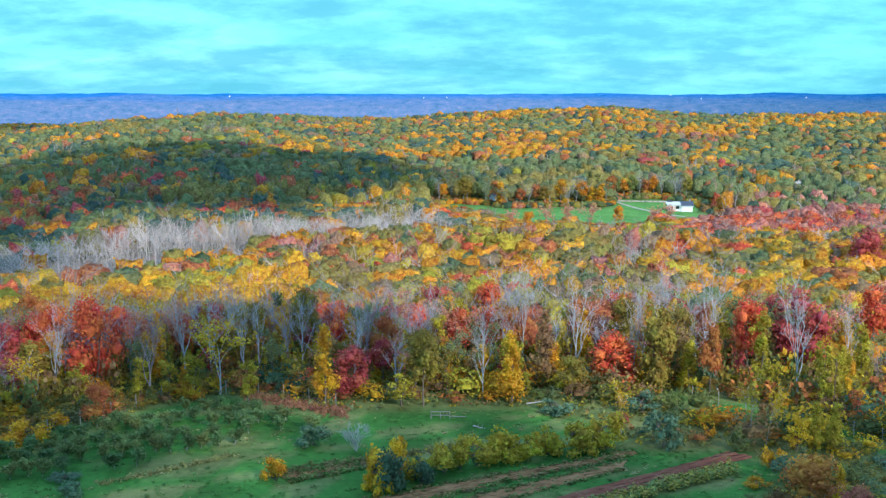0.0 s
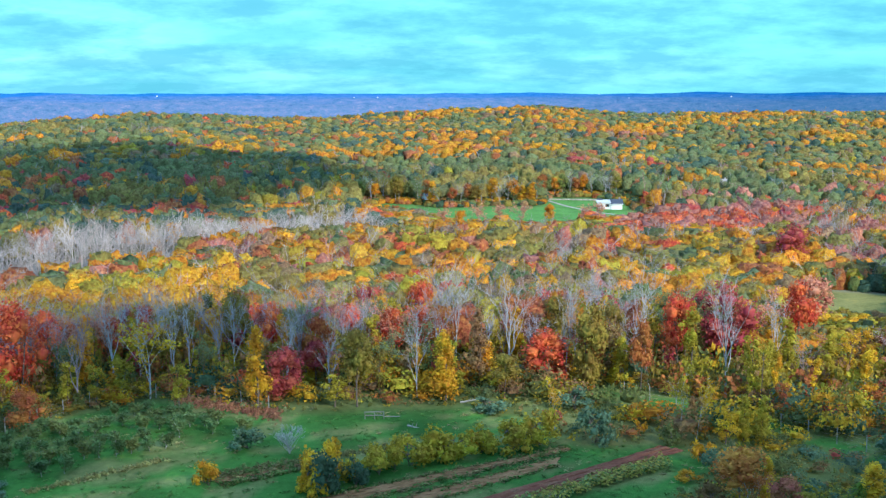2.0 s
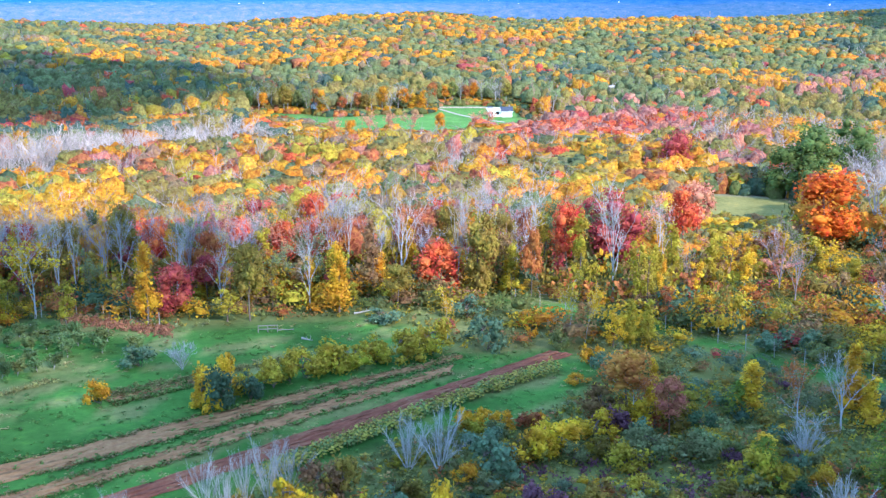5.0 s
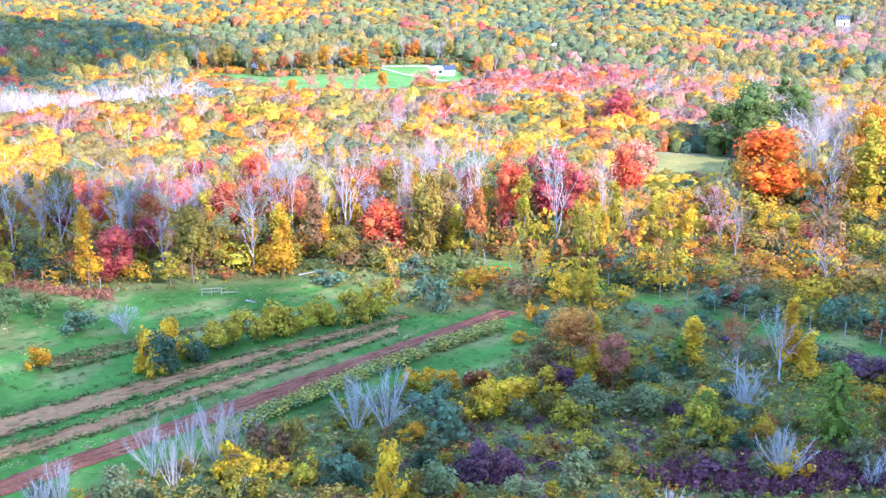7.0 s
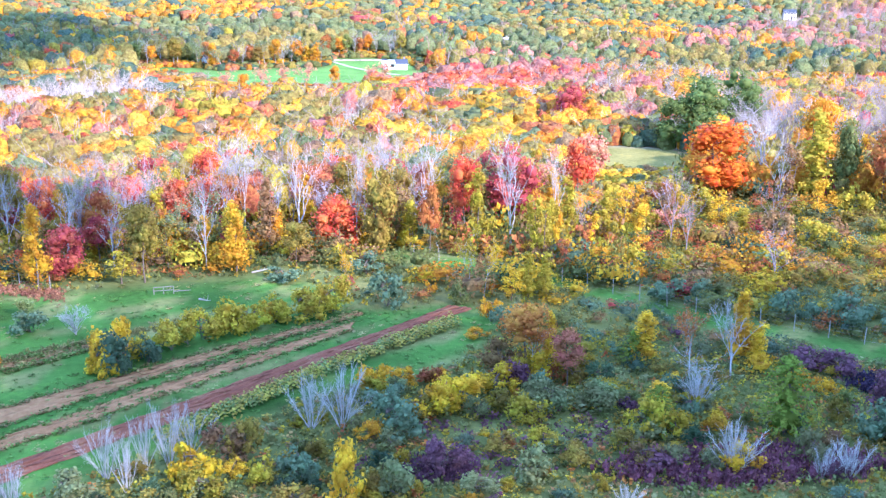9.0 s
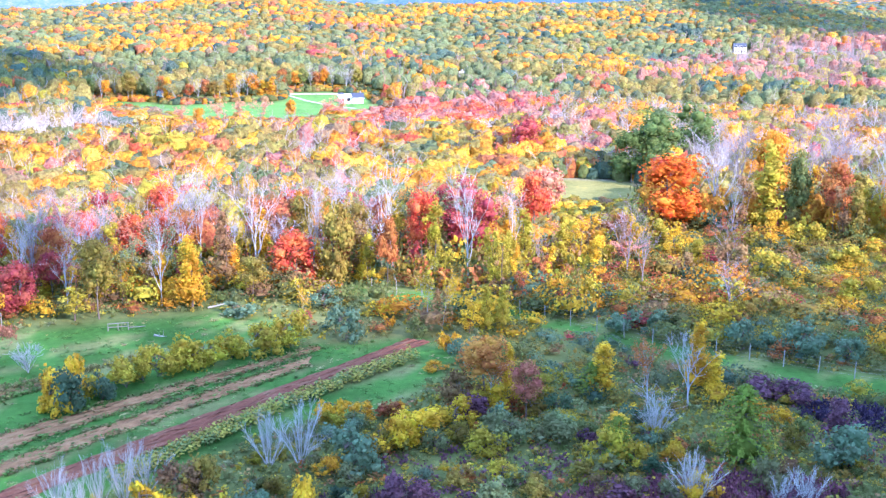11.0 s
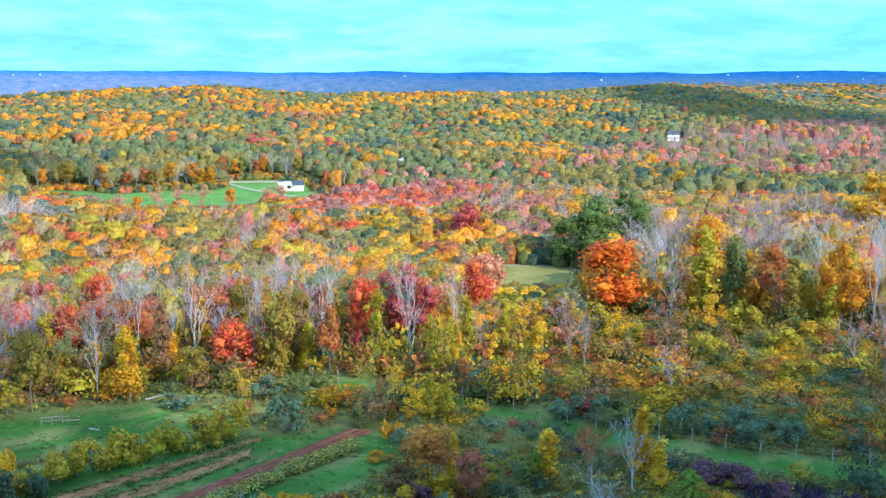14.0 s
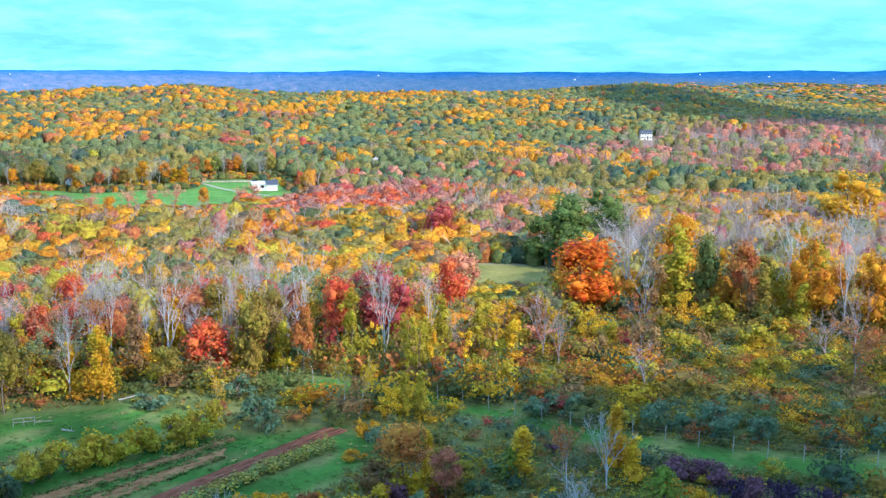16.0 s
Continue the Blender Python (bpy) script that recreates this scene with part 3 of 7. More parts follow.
def scatter_mesh(name, tpl, x, y, h, w, tint, material, rng, sink=0.0):
    """Copies of templates joined into one mesh; tpl: list of (verts, tris)."""
    vs, ts, cs, base = [], [], [], 0
    which = rng.integers(0, len(tpl), len(x))
    z = ground_z(x, y) - sink
    for k, (v, t) in enumerate(tpl):
        m = which == k
        n = int(m.sum())
        if not n:
            continue
        a = rng.uniform(0, 2 * math.pi, n)[:, None]
        vx, vy = v[None, :, 0] * np.cos(a) - v[None, :, 1] * np.sin(a), v[None, :, 0] * np.sin(a) + v[None, :, 1] * np.cos(a)
        out = np.stack([vx * w[m][:, None] + x[m][:, None], vy * w[m][:, None] + y[m][:, None], v[None, :, 2] * h[m][:, None] + z[m][:, None]], -1)
        vs.append(out.reshape(-1, 3))
        ts.append((t[None] + (base + len(v) * np.arange(n))[:, None, None]).reshape(-1, 3))
        cs.append(np.repeat(tint[m], len(v), 0))
        base += n * len(v)
    return mesh_of(name, np.concatenate(vs), np.concatenate(ts), material, np.concatenate(cs), True)


def spread(d0, d1, a0, a1, gap, rng):
    """Jittered places between two distances and two bearings, about `gap` metres apart."""
    s = math.sin(radians(60))
    xs = np.arange(-d1, d1, gap)
    ys = np.arange(-40, d1, gap * s)
    X, Y = np.meshgrid(xs, ys)
    X = X + (np.arange(len(ys)) % 2)[:, None] * gap / 2
    X, Y = X.ravel() + rng.uniform(-0.38, 0.38, X.size) * gap, Y.ravel() + rng.uniform(-0.38, 0.38, X.size) * gap
    D, A = np.hypot(X, Y), np.degrees(np.arctan2(X, Y))
    m = (D > d0) & (D < d1) & (A > a0) & (A < a1)
    return X[m], Y[m]


def blob(x, y, cx, cy, rx, ry, turn=0.0):
    c, s = math.cos(radians(turn)), math.sin(radians(turn))
    u, v = (x - cx) * c + (y - cy) * s, -(x - cx) * s + (y - cy) * c
    return smooth(1.15, 0.75, np.hypot(u / rx, v / ry))


def polar(turn, d):
    return d * math.sin(radians(turn)), d * math.cos(radians(turn))


NAMES = list(HUES)


def choose(x, y, weights, rng, grain=0.0, clump=3.0):
    """weights: name -> array of weights; gives a colour index for every place."""
    w = np.stack([weights.get(n, 0) * np.ones(len(x)) for n in NAMES], 1)
    if grain:     # like stands beside like
        for k, n in enumerate(NAMES):
            if n in weights:
                w[:, k] *= np.exp(clump * field_noise(x, y, grain, 40 + k))
    cum = np.cumsum(w, 1)
    return (rng.uniform(0, 1, len(x))[:, None] * cum[:, -1:] > cum).sum(1)


def tints(idx, rng, vary=0.1):
    c = np.array([HUES[n] for n in NAMES])[idx]
    return c * rng.uniform(1 - 2 * vary, 1 + 1.3 * vary, (len(idx), 1)) * rng.uniform(1 - 0.7 * vary, 1 + 0.7 * vary, (len(idx), 3))


def haze_tint(tint, idx):
    """Air haze painted into the crowns' tints: the greens paler, the warm colours softened, blue raised."""
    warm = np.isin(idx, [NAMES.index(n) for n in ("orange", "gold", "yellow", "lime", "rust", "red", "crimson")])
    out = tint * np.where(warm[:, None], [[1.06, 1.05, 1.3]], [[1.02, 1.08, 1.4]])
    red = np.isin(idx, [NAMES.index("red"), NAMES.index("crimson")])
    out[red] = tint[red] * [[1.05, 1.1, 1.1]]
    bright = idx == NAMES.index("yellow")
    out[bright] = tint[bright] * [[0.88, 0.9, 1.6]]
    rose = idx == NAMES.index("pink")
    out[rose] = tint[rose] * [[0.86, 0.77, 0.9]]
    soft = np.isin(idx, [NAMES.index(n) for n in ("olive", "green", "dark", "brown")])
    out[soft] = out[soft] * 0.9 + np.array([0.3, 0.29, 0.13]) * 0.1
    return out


def open_land(x, y):
    """Where no wood stands: pasture, clearing, fields."""
    past = pasture(x, y) > 0.3
    past |= (np.abs(x - 99) < 9) & (np.abs(y - 440) < 22)
    past |= (np.abs(np.degrees(np.arctan2(x, y)) - 31.6) < 0.5) & (np.abs(np.hypot(x, y) - 718) < 30)
    past |= (np.abs(np.degrees(np.arctan2(x, y)) - 17.7) < 0.4) & (np.abs(np.hypot(x, y) - 533) < 14)
    past |= (np.degrees(np.arctan2(x, y)) > 24) & (np.hypot(x, y) < 240)
    clear = np.hypot((x - 114) / 18, (y - 252) / 17) < 1
    clear |= (np.abs(np.degrees(np.arctan2(x, y)) - 24.4) < 2.2) & (np.abs(np.hypot(x, y) - 250) < 17)
    return past | clear | (in_fields(x, y) > 0.2)


def pasture_rim(x):
    return np.interp(x, [-8, 12, 40, 70, 76, 108], [474, 470, 468, 472, 488, 486]) + 0.5 * (7 * np.sin(x * 0.16) + 6 * np.sin(x * 0.07 + 1) + 3 * np.sin(x * 0.41))


def make_hill_woods():
    rng = np.random.default_rng(101)
    x, y = spread(440, 1330, -23.5, 45, 7.0, rng)
    D, A = np.hypot(x, y), np.degrees(np.arctan2(x, y))
    keep = ~open_land(x, y) & ((D < 1020) | (A > 20) | (A < -15) & (D < 1150))
    keep &= ~((A < 22) & (A > -15) & (D > np.interp(A, [-28, -20, 0, 22], [740, 780, 975, 1000])))
    keep &= ~((x > -8) & (x < 116) & (y > 430) & (y < pasture_rim(x) + 13))
    x, y, D, A = x[keep], y[keep], D[keep], A[keep]
    n1, n2 = field_noise(x, y, 75, 1), field_noise(x, y, 150, 2)
    hot = smooth(0.08, 0.4, n1 + 0.25 * smooth(620, 950, D) + 0.25 * blob(x, y, 95, 850, 160, 240)) * smooth(33, 24, A) * (0.35 + 0.65 * smooth(-14, -4, A))
    low = smooth(620, 480, D)
    rim = np.interp(A, [24, 30, 35, 42, 46], [505, 680, 850, 1070, 1150])
    pink = smooth(23, 26, A) * smooth(rim + 25, rim - 25, D) * smooth(505, 530, D)     # leafless and rose band at the hill's foot
    rose = smooth(11, 14, A) * smooth(24, 21, A) * smooth(510, 490, D)
    bare = 0.06 + 0.5 * pink + 1.6 * smooth(12, 30, x) * smooth(112, 104, x) * smooth(512, 500, y)
    w = {
        "orange": 0.02 + 1.5 * hot, "gold": 0.008 + 0.5 * hot, "olive": 0.85 * (1 - 0.75 * pink), "green": 0.95 * (1 - 0.75 * pink), "dark": (0.15 + 0.2 * smooth(0.0, 0.3, n2)) * (1 - pink),
        "lime": 0.02, "rust": 0.05 + 0.12 * hot, "brown": 0.05, "red": 0.5 * rose + 0.05 * pink + 0.002 + 0.1 * low * smooth(-2, -10, A), "crimson": 0.005 + 0.06 * low * smooth(-2, -10, A),
        "pink": 0.003 + 2.6 * pink + 1.4 * rose, "grey": bare + 0.9 * pink + 0.4 * rose,
    }
    idx = choose(x, y, w, rng, 60, 3.4)
    faded = (idx == NAMES.index("pink")) & (rng.uniform(0, 1, len(x)) < 0.8)
    leafless = (idx == NAMES.index("grey")) | faded
    tint = tints(idx, rng)
    wd = rng.uniform(5.4, 10.0, len(x))
    ht = 10.4 * rng.uniform(0.82, 1.16, len(x)) * (1 + 0.2 * np.clip(n1, -0.5, 0.5))
    tint = haze_tint(tint, idx)
    near, lf = D < 560, ~leafless
    tn = [template("tall", 200 + s, 3, 8, 70, 0.05) for s in range(10)]
    tf = [template("tall", 210 + s, 2, 6, 12, 0.08) for s in range(10)]
    m = lf & near
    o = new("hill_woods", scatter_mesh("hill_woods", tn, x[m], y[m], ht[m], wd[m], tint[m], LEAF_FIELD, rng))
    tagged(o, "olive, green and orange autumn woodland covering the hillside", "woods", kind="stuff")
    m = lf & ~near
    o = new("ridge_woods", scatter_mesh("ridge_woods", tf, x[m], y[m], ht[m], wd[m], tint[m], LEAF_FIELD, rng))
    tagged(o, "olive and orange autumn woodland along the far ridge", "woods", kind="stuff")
    # the country past the east hill
    fx, fy = spread(1335, 2300, 33, 46, 15, rng)
    fi = choose(fx, fy, {"olive": 0.7, "green": 0.9, "dark": 0.5, "orange": 0.35, "rust": 0.25, "gold": 0.15, "red": 0.08, "pink": 0.15}, rng, 90, 3.5)
    o = new("far_woods", scatter_mesh("far_woods", tf, fx, fy, rng.uniform(9, 13, len(fx)), rng.uniform(12, 19, len(fx)), tints(fi, rng), LEAF_FIELD, rng))
    tagged(o, "olive, green and rust woodland past the east hill", "woods", kind="stuff")
    # bushes that close the wood's foot above the pasture
    bx, by = spread(225, 520, -3, 29, 2.9, rng)
    ok = ~open_land(bx, by) & ((np.hypot((bx - 114) / 24, (by - 252) / 26) < 1) & (bx > 100) & (np.hypot(bx, by) > 285) | (by > 440) & (np.degrees(np.arctan2(bx, by)) < 15))
    bx, by = bx[ok], by[ok]
    bi = choose(bx, by, {"olive": 0.6, "green": 0.6, "rust": 0.3, "gold": 0.3, "orange": 0.3, "dark": 0.4, "brown": 0.3}, rng, 15)
    ts = [template("bush", 225 + s, 3, 7, 34, 0.09) for s in range(6)]
    o = new("clearing_bushes", scatter_mesh("clearing_bushes", ts, bx, by, rng.uniform(3.0, 6.0, len(bx)) * np.where(by > 440, 0.5, 1.0), rng.uniform(3.0, 5.5, len(bx)), tints(bi, rng), LEAF_FIELD, rng))
    tagged(o, "bushy growth round the pasture and the clearing", "bushes", kind="stuff")
    # low sunny scrub before the clearing
    bx, by = spread(232, 262, 21.8, 27.2, 2.2, rng)
    bi = choose(bx, by, {"lime": 0.8, "yellow": 0.5, "olive": 0.6, "brown": 0.2, "sage": 0.3, "gold": 0.2}, rng)
    low = rng.uniform(0.9, 2.0, len(bx)) * np.interp(np.hypot(bx, by), [232, 262], [1.7, 1.1])
    o = new("clearing_bushes", scatter_mesh("clearing_bushes", ts, bx, by, low, rng.uniform(2.4, 4.4, len(bx)), tints(bi, rng), LEAF_FIELD, rng))
    tagged(o, "low yellow-olive scrub in front of the clearing", "bushes", kind="stuff")
    m = leafless | (rng.uniform(0, 1, len(x)) < 0.1) & (D < 620)
    tb = [bare_template(220 + s, 4, 3, 0.016) for s in range(4)]
    g = np.array(HUES["grey"]) * rng.uniform(0.45, 0.85, (len(x), 1)) * np.where(faded[:, None], [[1.15, 0.8, 0.72]], [[1, 0.97, 0.97]])
    o = new("hill_bare_trees", scatter_mesh("hill_bare_trees", tb, x[m], y[m], ht[m] * 1.05, wd[m] * 0.8, g[m], BARK_FIELD, rng))
    tagged(o, "pale leafless trees scattered over the hillside", "woods", kind="stuff")


def make_valley_woods():
    rng = np.random.default_rng(102)
    x, y = spread(207, 440, -24, 45.5, 5.7, rng)
    keep = ~open_land(x, y)
    x, y = x[keep], y[keep]
    D, A = np.hypot(x, y), np.degrees(np.arctan2(x, y))
    n1, n2 = field_noise(x, y, 30, 3), field_noise(x, y, 60, 4)
    swamp_d = np.interp(A, [-28, -22, -11, -2.5, 2], [305, 315, 338, 392, 408])
    swamp = smooth(27, 16, np.abs(D - swamp_d)) * smooth(3, -3, A)
    behind = smooth(228, 212, D) * smooth(16, 8, A)
    goldband = smooth(205, 225, D) * smooth(285, 262, D) * smooth(-6, -10, A)
    redpatch = smooth(10, 13, A) * smooth(24, 20, A) * smooth(360, 385, D)
    wash = smooth(21, 24, A) * smooth(425, 405, D) * smooth(255, 285, D)     # leafless and pink, beyond the clearing
    wash = wash * np.where(field_noise(x, y, 28, 31) > 0.16, 0.25, 1.0)
    beyond = smooth(swamp_d + 5, swamp_d + 40, D) * smooth(3, -3, A)   # foot of the hill
    mix = np.clip(1 - swamp - behind - goldband - redpatch - wash - beyond, 0, 1)
    w = {
        "grey": 16 * swamp + 3.0 * behind + 0.25 * goldband + 0.2 * redpatch + 8.0 * wash + 0.5 * mix + 0.1 * beyond,
        "orange": 0.4 * goldband + 0.6 * mix + 0.7 * wash + 0.1 * swamp + 0.15 * behind + 0.15 * beyond,
        "gold": 1.3 * goldband + 0.26 * mix + 0.5 * wash,
        "yellow": 0.15 * goldband + 0.03 * mix + 0.15 * wash * smooth(-0.1, 0.2, n1),
        "olive": 0.2 * goldband + 0.95 * mix + 0.9 * wash + 0.3 * behind + 0.6 * beyond,
        "green": 0.2 * mix + 0.15 * wash + 0.5 * beyond, "dark": 0.4 * beyond,
        "lime": 0.16 * mix + 0.15 * behind + 0.15 * wash + 0.15 * goldband,
        "pink": 0.15 * goldband + 0.15 * mix * smooth(-0.1, 0.2, n2) + 1.4 * redpatch + 0.8 * wash + 0.2 * behind,
        "red": 1.1 * redpatch + 0.06 * mix + 0.1 * wash + 0.45 * behind + 0.1 * beyond, "crimson": 0.06 * redpatch + 0.25 * behind + 0.05 * wash + 0.1 * beyond,
        "rust": 0.15 * mix + 0.2 * behind + 0.1 * wash + 0.1 * beyond, "brown": 0.1 * mix + 0.1 * wash,
    }
    idx = choose(x, y, w, rng, 26, 4.0)
    faded = (idx == NAMES.index("pink")) & (rng.uniform(0, 1, len(x)) < 0.6 * (1 - 0.6 * redpatch))
    leafless = (idx == NAMES.index("grey")) | faded
    tint = haze_tint(tints(idx, rng), idx)
    gate = smooth(21, 22, A) * smooth(28, 27, A) * smooth(272, 262, D)     # low growth before the clearing
    wd = rng.uniform(7.0, 10.0, len(x))
    front = smooth(-1, 1, A) * smooth(15, 13, A) * smooth(345, 375, D)     # low growth below the pasture
    ht = 9.0 * rng.uniform(0.92, 1.1, len(x)) * (1 + 0.5 * np.clip(n2, -0.5, 0.5)) * (1 + 0.25 * behind) * (1 - 0.5 * front) * (1 - 0.72 * gate)
    m = ~leafless
    tn = [template("tall", 230 + s, 5, 10, 320, 0.028) for s in range(12)] 
    tf = [template("tall", 260 + s, 3, 8, 90, 0.042) for s in range(12)]
    o = new("valley_woods", scatter_mesh("valley_woods", tn, x[m & (D < 275)], y[m & (D < 275)], ht[m & (D < 275)], wd[m & (D < 275)], tint[m & (D < 275)], LEAF_FIELD, rng))
    tagged(o, "orange, gold, olive and red autumn woodland in the near valley", "woods", kind="stuff")
    m &= D >= 275
    o = new("valley_woods", scatter_mesh("valley_woods", tf, x[m], y[m], ht[m], wd[m], tint[m], LEAF_FIELD, rng))
    tagged(o, "orange, gold, olive and red autumn woodland filling the valley", "woods", kind="stuff")
    m = leafless | (rng.uniform(0, 1, len(x)) < 0.07)
    tb = [bare_template(250 + s, 6, 4, 0.0085) for s in range(5)]
    g = np.array(HUES["grey"]) * rng.uniform(0.5, 1.0, (len(x), 1)) * np.where(faded[:, None], [[1.15, 0.8, 0.72]], [[1, 0.97, 0.97]]) * (1 - behind[:, None] * [[0.25, 0.27, 0.2]]) * (1 + 0.32 * swamp[:, None])
    thick = leafless & (swamp + wash > 0.5)     # the wet ground is crowded with them
    bx, by = np.concatenate([x[m], x[thick] + 2.3]), np.concatenate([y[m], y[thick] + 1.9])
    bh, bw, bg = np.concatenate([ht[m] * 1.1, ht[thick]]), np.concatenate([wd[m], wd[thick]]), np.concatenate([g[m], g[thick] * 0.9])
    o = new("bare_woods", scatter_mesh("bare_woods", tb, bx, by, bh, bw, bg, BARK_FIELD, rng))
    tagged(o, "pale grey leafless trees standing in the wet valley", "woods", kind="stuff")


make_hill_woods()
make_valley_woods()

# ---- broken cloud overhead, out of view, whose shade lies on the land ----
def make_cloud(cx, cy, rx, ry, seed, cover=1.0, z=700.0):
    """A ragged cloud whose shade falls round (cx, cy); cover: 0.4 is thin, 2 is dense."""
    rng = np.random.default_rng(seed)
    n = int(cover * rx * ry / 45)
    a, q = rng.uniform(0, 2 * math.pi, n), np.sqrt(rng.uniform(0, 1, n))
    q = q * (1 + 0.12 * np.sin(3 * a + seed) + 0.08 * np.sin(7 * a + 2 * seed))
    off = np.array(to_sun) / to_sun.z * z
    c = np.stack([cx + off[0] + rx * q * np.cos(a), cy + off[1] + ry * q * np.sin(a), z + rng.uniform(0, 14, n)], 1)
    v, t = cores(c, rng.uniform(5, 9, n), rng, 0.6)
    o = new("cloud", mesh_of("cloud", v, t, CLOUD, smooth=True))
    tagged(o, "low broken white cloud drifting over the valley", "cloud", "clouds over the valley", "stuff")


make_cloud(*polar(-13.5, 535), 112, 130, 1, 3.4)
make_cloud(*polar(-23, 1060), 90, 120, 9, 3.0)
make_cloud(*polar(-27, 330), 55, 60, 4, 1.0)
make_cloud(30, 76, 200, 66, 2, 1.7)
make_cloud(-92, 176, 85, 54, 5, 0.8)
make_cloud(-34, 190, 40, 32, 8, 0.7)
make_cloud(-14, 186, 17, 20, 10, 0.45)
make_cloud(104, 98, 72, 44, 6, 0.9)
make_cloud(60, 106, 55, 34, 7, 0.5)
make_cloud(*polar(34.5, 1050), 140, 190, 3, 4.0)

# ---- fields below the wood ----
STRIPS = []


def strip(name, label, left, right, material, ridges=0, height=0.12, category="soil"):
    """A strip of worked ground between two edges, with furrows along it."""
    STRIPS.append((left, right))
    n, m = 90, 3 + 6 * max(1, ridges)
    left, right = np.array(left, float), np.array(right, float)

    def along(e):
        s = np.concatenate([[0], np.cumsum(np.linalg.norm(np.diff(e, axis=0), axis=1))])
        q = np.linspace(0, s[-1], n)
        return np.stack([np.interp(q, s, e[:, 0]), np.interp(q, s, e[:, 1])], 1)
    a, b = along(left), along(right)
    k = np.linspace(0, 1, m)
    P = a[:, None] * (1 - k)[None, :, None] + b[:, None] * k[None, :, None]
    rng = np.random.default_rng(len(name) + ridges)
    P = P + rng.normal(size=P.shape) * 0.12
    edge = np.clip(np.minimum(k, 1 - k) * 12, 0, 1)
    Z = ground_z(P[..., 0], P[..., 1]) + 0.02 + edge * (0.05 + height * (0.5 + 0.5 * np.cos(k * 2 * math.pi * ridges)) + rng.uniform(0, 0.05, P.shape[:2]))
    v = np.concatenate([P, Z[..., None]], -1).reshape(-1, 3)
    i, j = np.meshgrid(np.arange(n - 1), np.arange(m - 1), indexing="ij")
    q = i * m + j
    t = np.concatenate([np.stack([q, q + m, q + m + 1], -1).reshape(-1, 3), np.stack([q, q + m + 1, q + 1], -1).reshape(-1, 3)])
    v[:, 2] += 0.03
    me = mesh_of(name, v, t, material, smooth=True)
    if np.mean([p.normal.z for p in me.polygons[:20]]) < 0:
        me.flip_normals()
    return tagged(new(name, me), label, category, kind="structure")


strip("soil_strip_1", "brown tilled soil strip with wheel ruts", [(-60, 105.6), (-14.1, 129.4), (5.5, 139.4), (27, 150.6)], [(-60, 99.5), (-13.7, 124.4), (15.3, 142.2), (27, 149.2)], SOIL, 3)
strip("soil_strip_2", "brown tilled soil strip beside grass", [(-60, 95), (-13.5, 121.2), (25.1, 146.3)], [(-60, 91.5), (-13.2, 117.8), (4.9, 129.6), (24, 142.5)], SOIL, 2)
strip("soil_strip_3", "dark red-brown strip of stubble", [(-50, 90), (1.4, 123.4), (30, 143), (40, 150.5)], [(-50, 86), (4.4, 120.8), (32, 140.5), (43, 148)], STUBBLE, 3)
strip("soil_strip_4", "rough brown strip in the grass", [(-22, 140.5), (-8, 147.5)], [(-20, 138.2), (-6, 145.6)], SOIL, 1, 0.05)

# ---- withered sunflowers in rows ----
def make_sunflower(seed):
    rng = np.random.default_rng(seed)
    stem, pts = limb((0, 0, -0.05), (0.03, 0.02, 1), 1.75, 0.035, rng, 4, 0.05, 0.05)
    top, d, r = pts[-1]
    nod = top + np.array([0.16, 0.0, -0.1])
    stem.append([*top, *nod, 0.03, 0.025])
    sv, st = tubes(stem, 4)
    c, n = [], []
    for i in range(11):
        h, a = 0.45 + 0.12 * i, 2.4 * i
        c.append((0.3 * math.cos(a), 0.3 * math.sin(a), h))
        n.append((0.6 * math.cos(a), 0.6 * math.sin(a), 0.7))
    lv, lt = leaves(np.array(c), np.array(n), 0.24 * rng.uniform(0.8, 1.2, 11), rng)
    hv = ICO_V * np.array([0.06, 0.2, 0.2]) + nod + [0.04, 0, -0.05]
    return mesh_of("stem", sv, st, LEAF), mesh_of("foliage", lv, lt, LEAF), mesh_of("flower_head", hv, ICO_T, LEAF)


SUNFLOWERS = [make_sunflower(300 + s) for s in range(4)]


def plant_sunflower(x, y, k, rng):
    root = new("sunflower")
    root.matrix_world = Matrix.Translation((x, y, float(ground_z(x, y)))) @ Matrix.Rotation(rng.uniform(0, 6.28), 4, "Z") @ Matrix.Diagonal((1.15, 1.15, rng.uniform(0.6, 0.88), 1))
    tagged(root, "withered sunflower with yellowing leaves and drooping head", "sunflower", "sunflower rows")
    stem, leaf, head = SUNFLOWERS[k % 4]
    for n, me, c in (("stem", stem, (0.2, 0.15, 0.07)), ("foliage", leaf, [(0.3, 0.3, 0.06), (0.38, 0.33, 0.07), (0.17, 0.24, 0.08)][rng.integers(0, 3)]), ("flower_head", head, (0.34, 0.3, 0.1))):
        o = new(n, me)
        o.parent, o.color = root, (*c, 1)


def make_sunflowers():
    rng = np.random.default_rng(33)
    k = 0
    for i in range(84):
        f = i / 83
        x, y = np.interp(f, [0, 0.5, 1], [-2, 19.5, 38.5]), np.interp(f, [0, 0.5, 1], [113.5, 130.2, 143.2])
        for row in range(3):
            if rng.uniform() < 0.1:
                continue
            plant_sunflower(x + 0.45 * row + rng.normal() * 0.12, y - 0.85 * row + rng.normal() * 0.12, k, rng)
            k += 1


make_sunflowers()


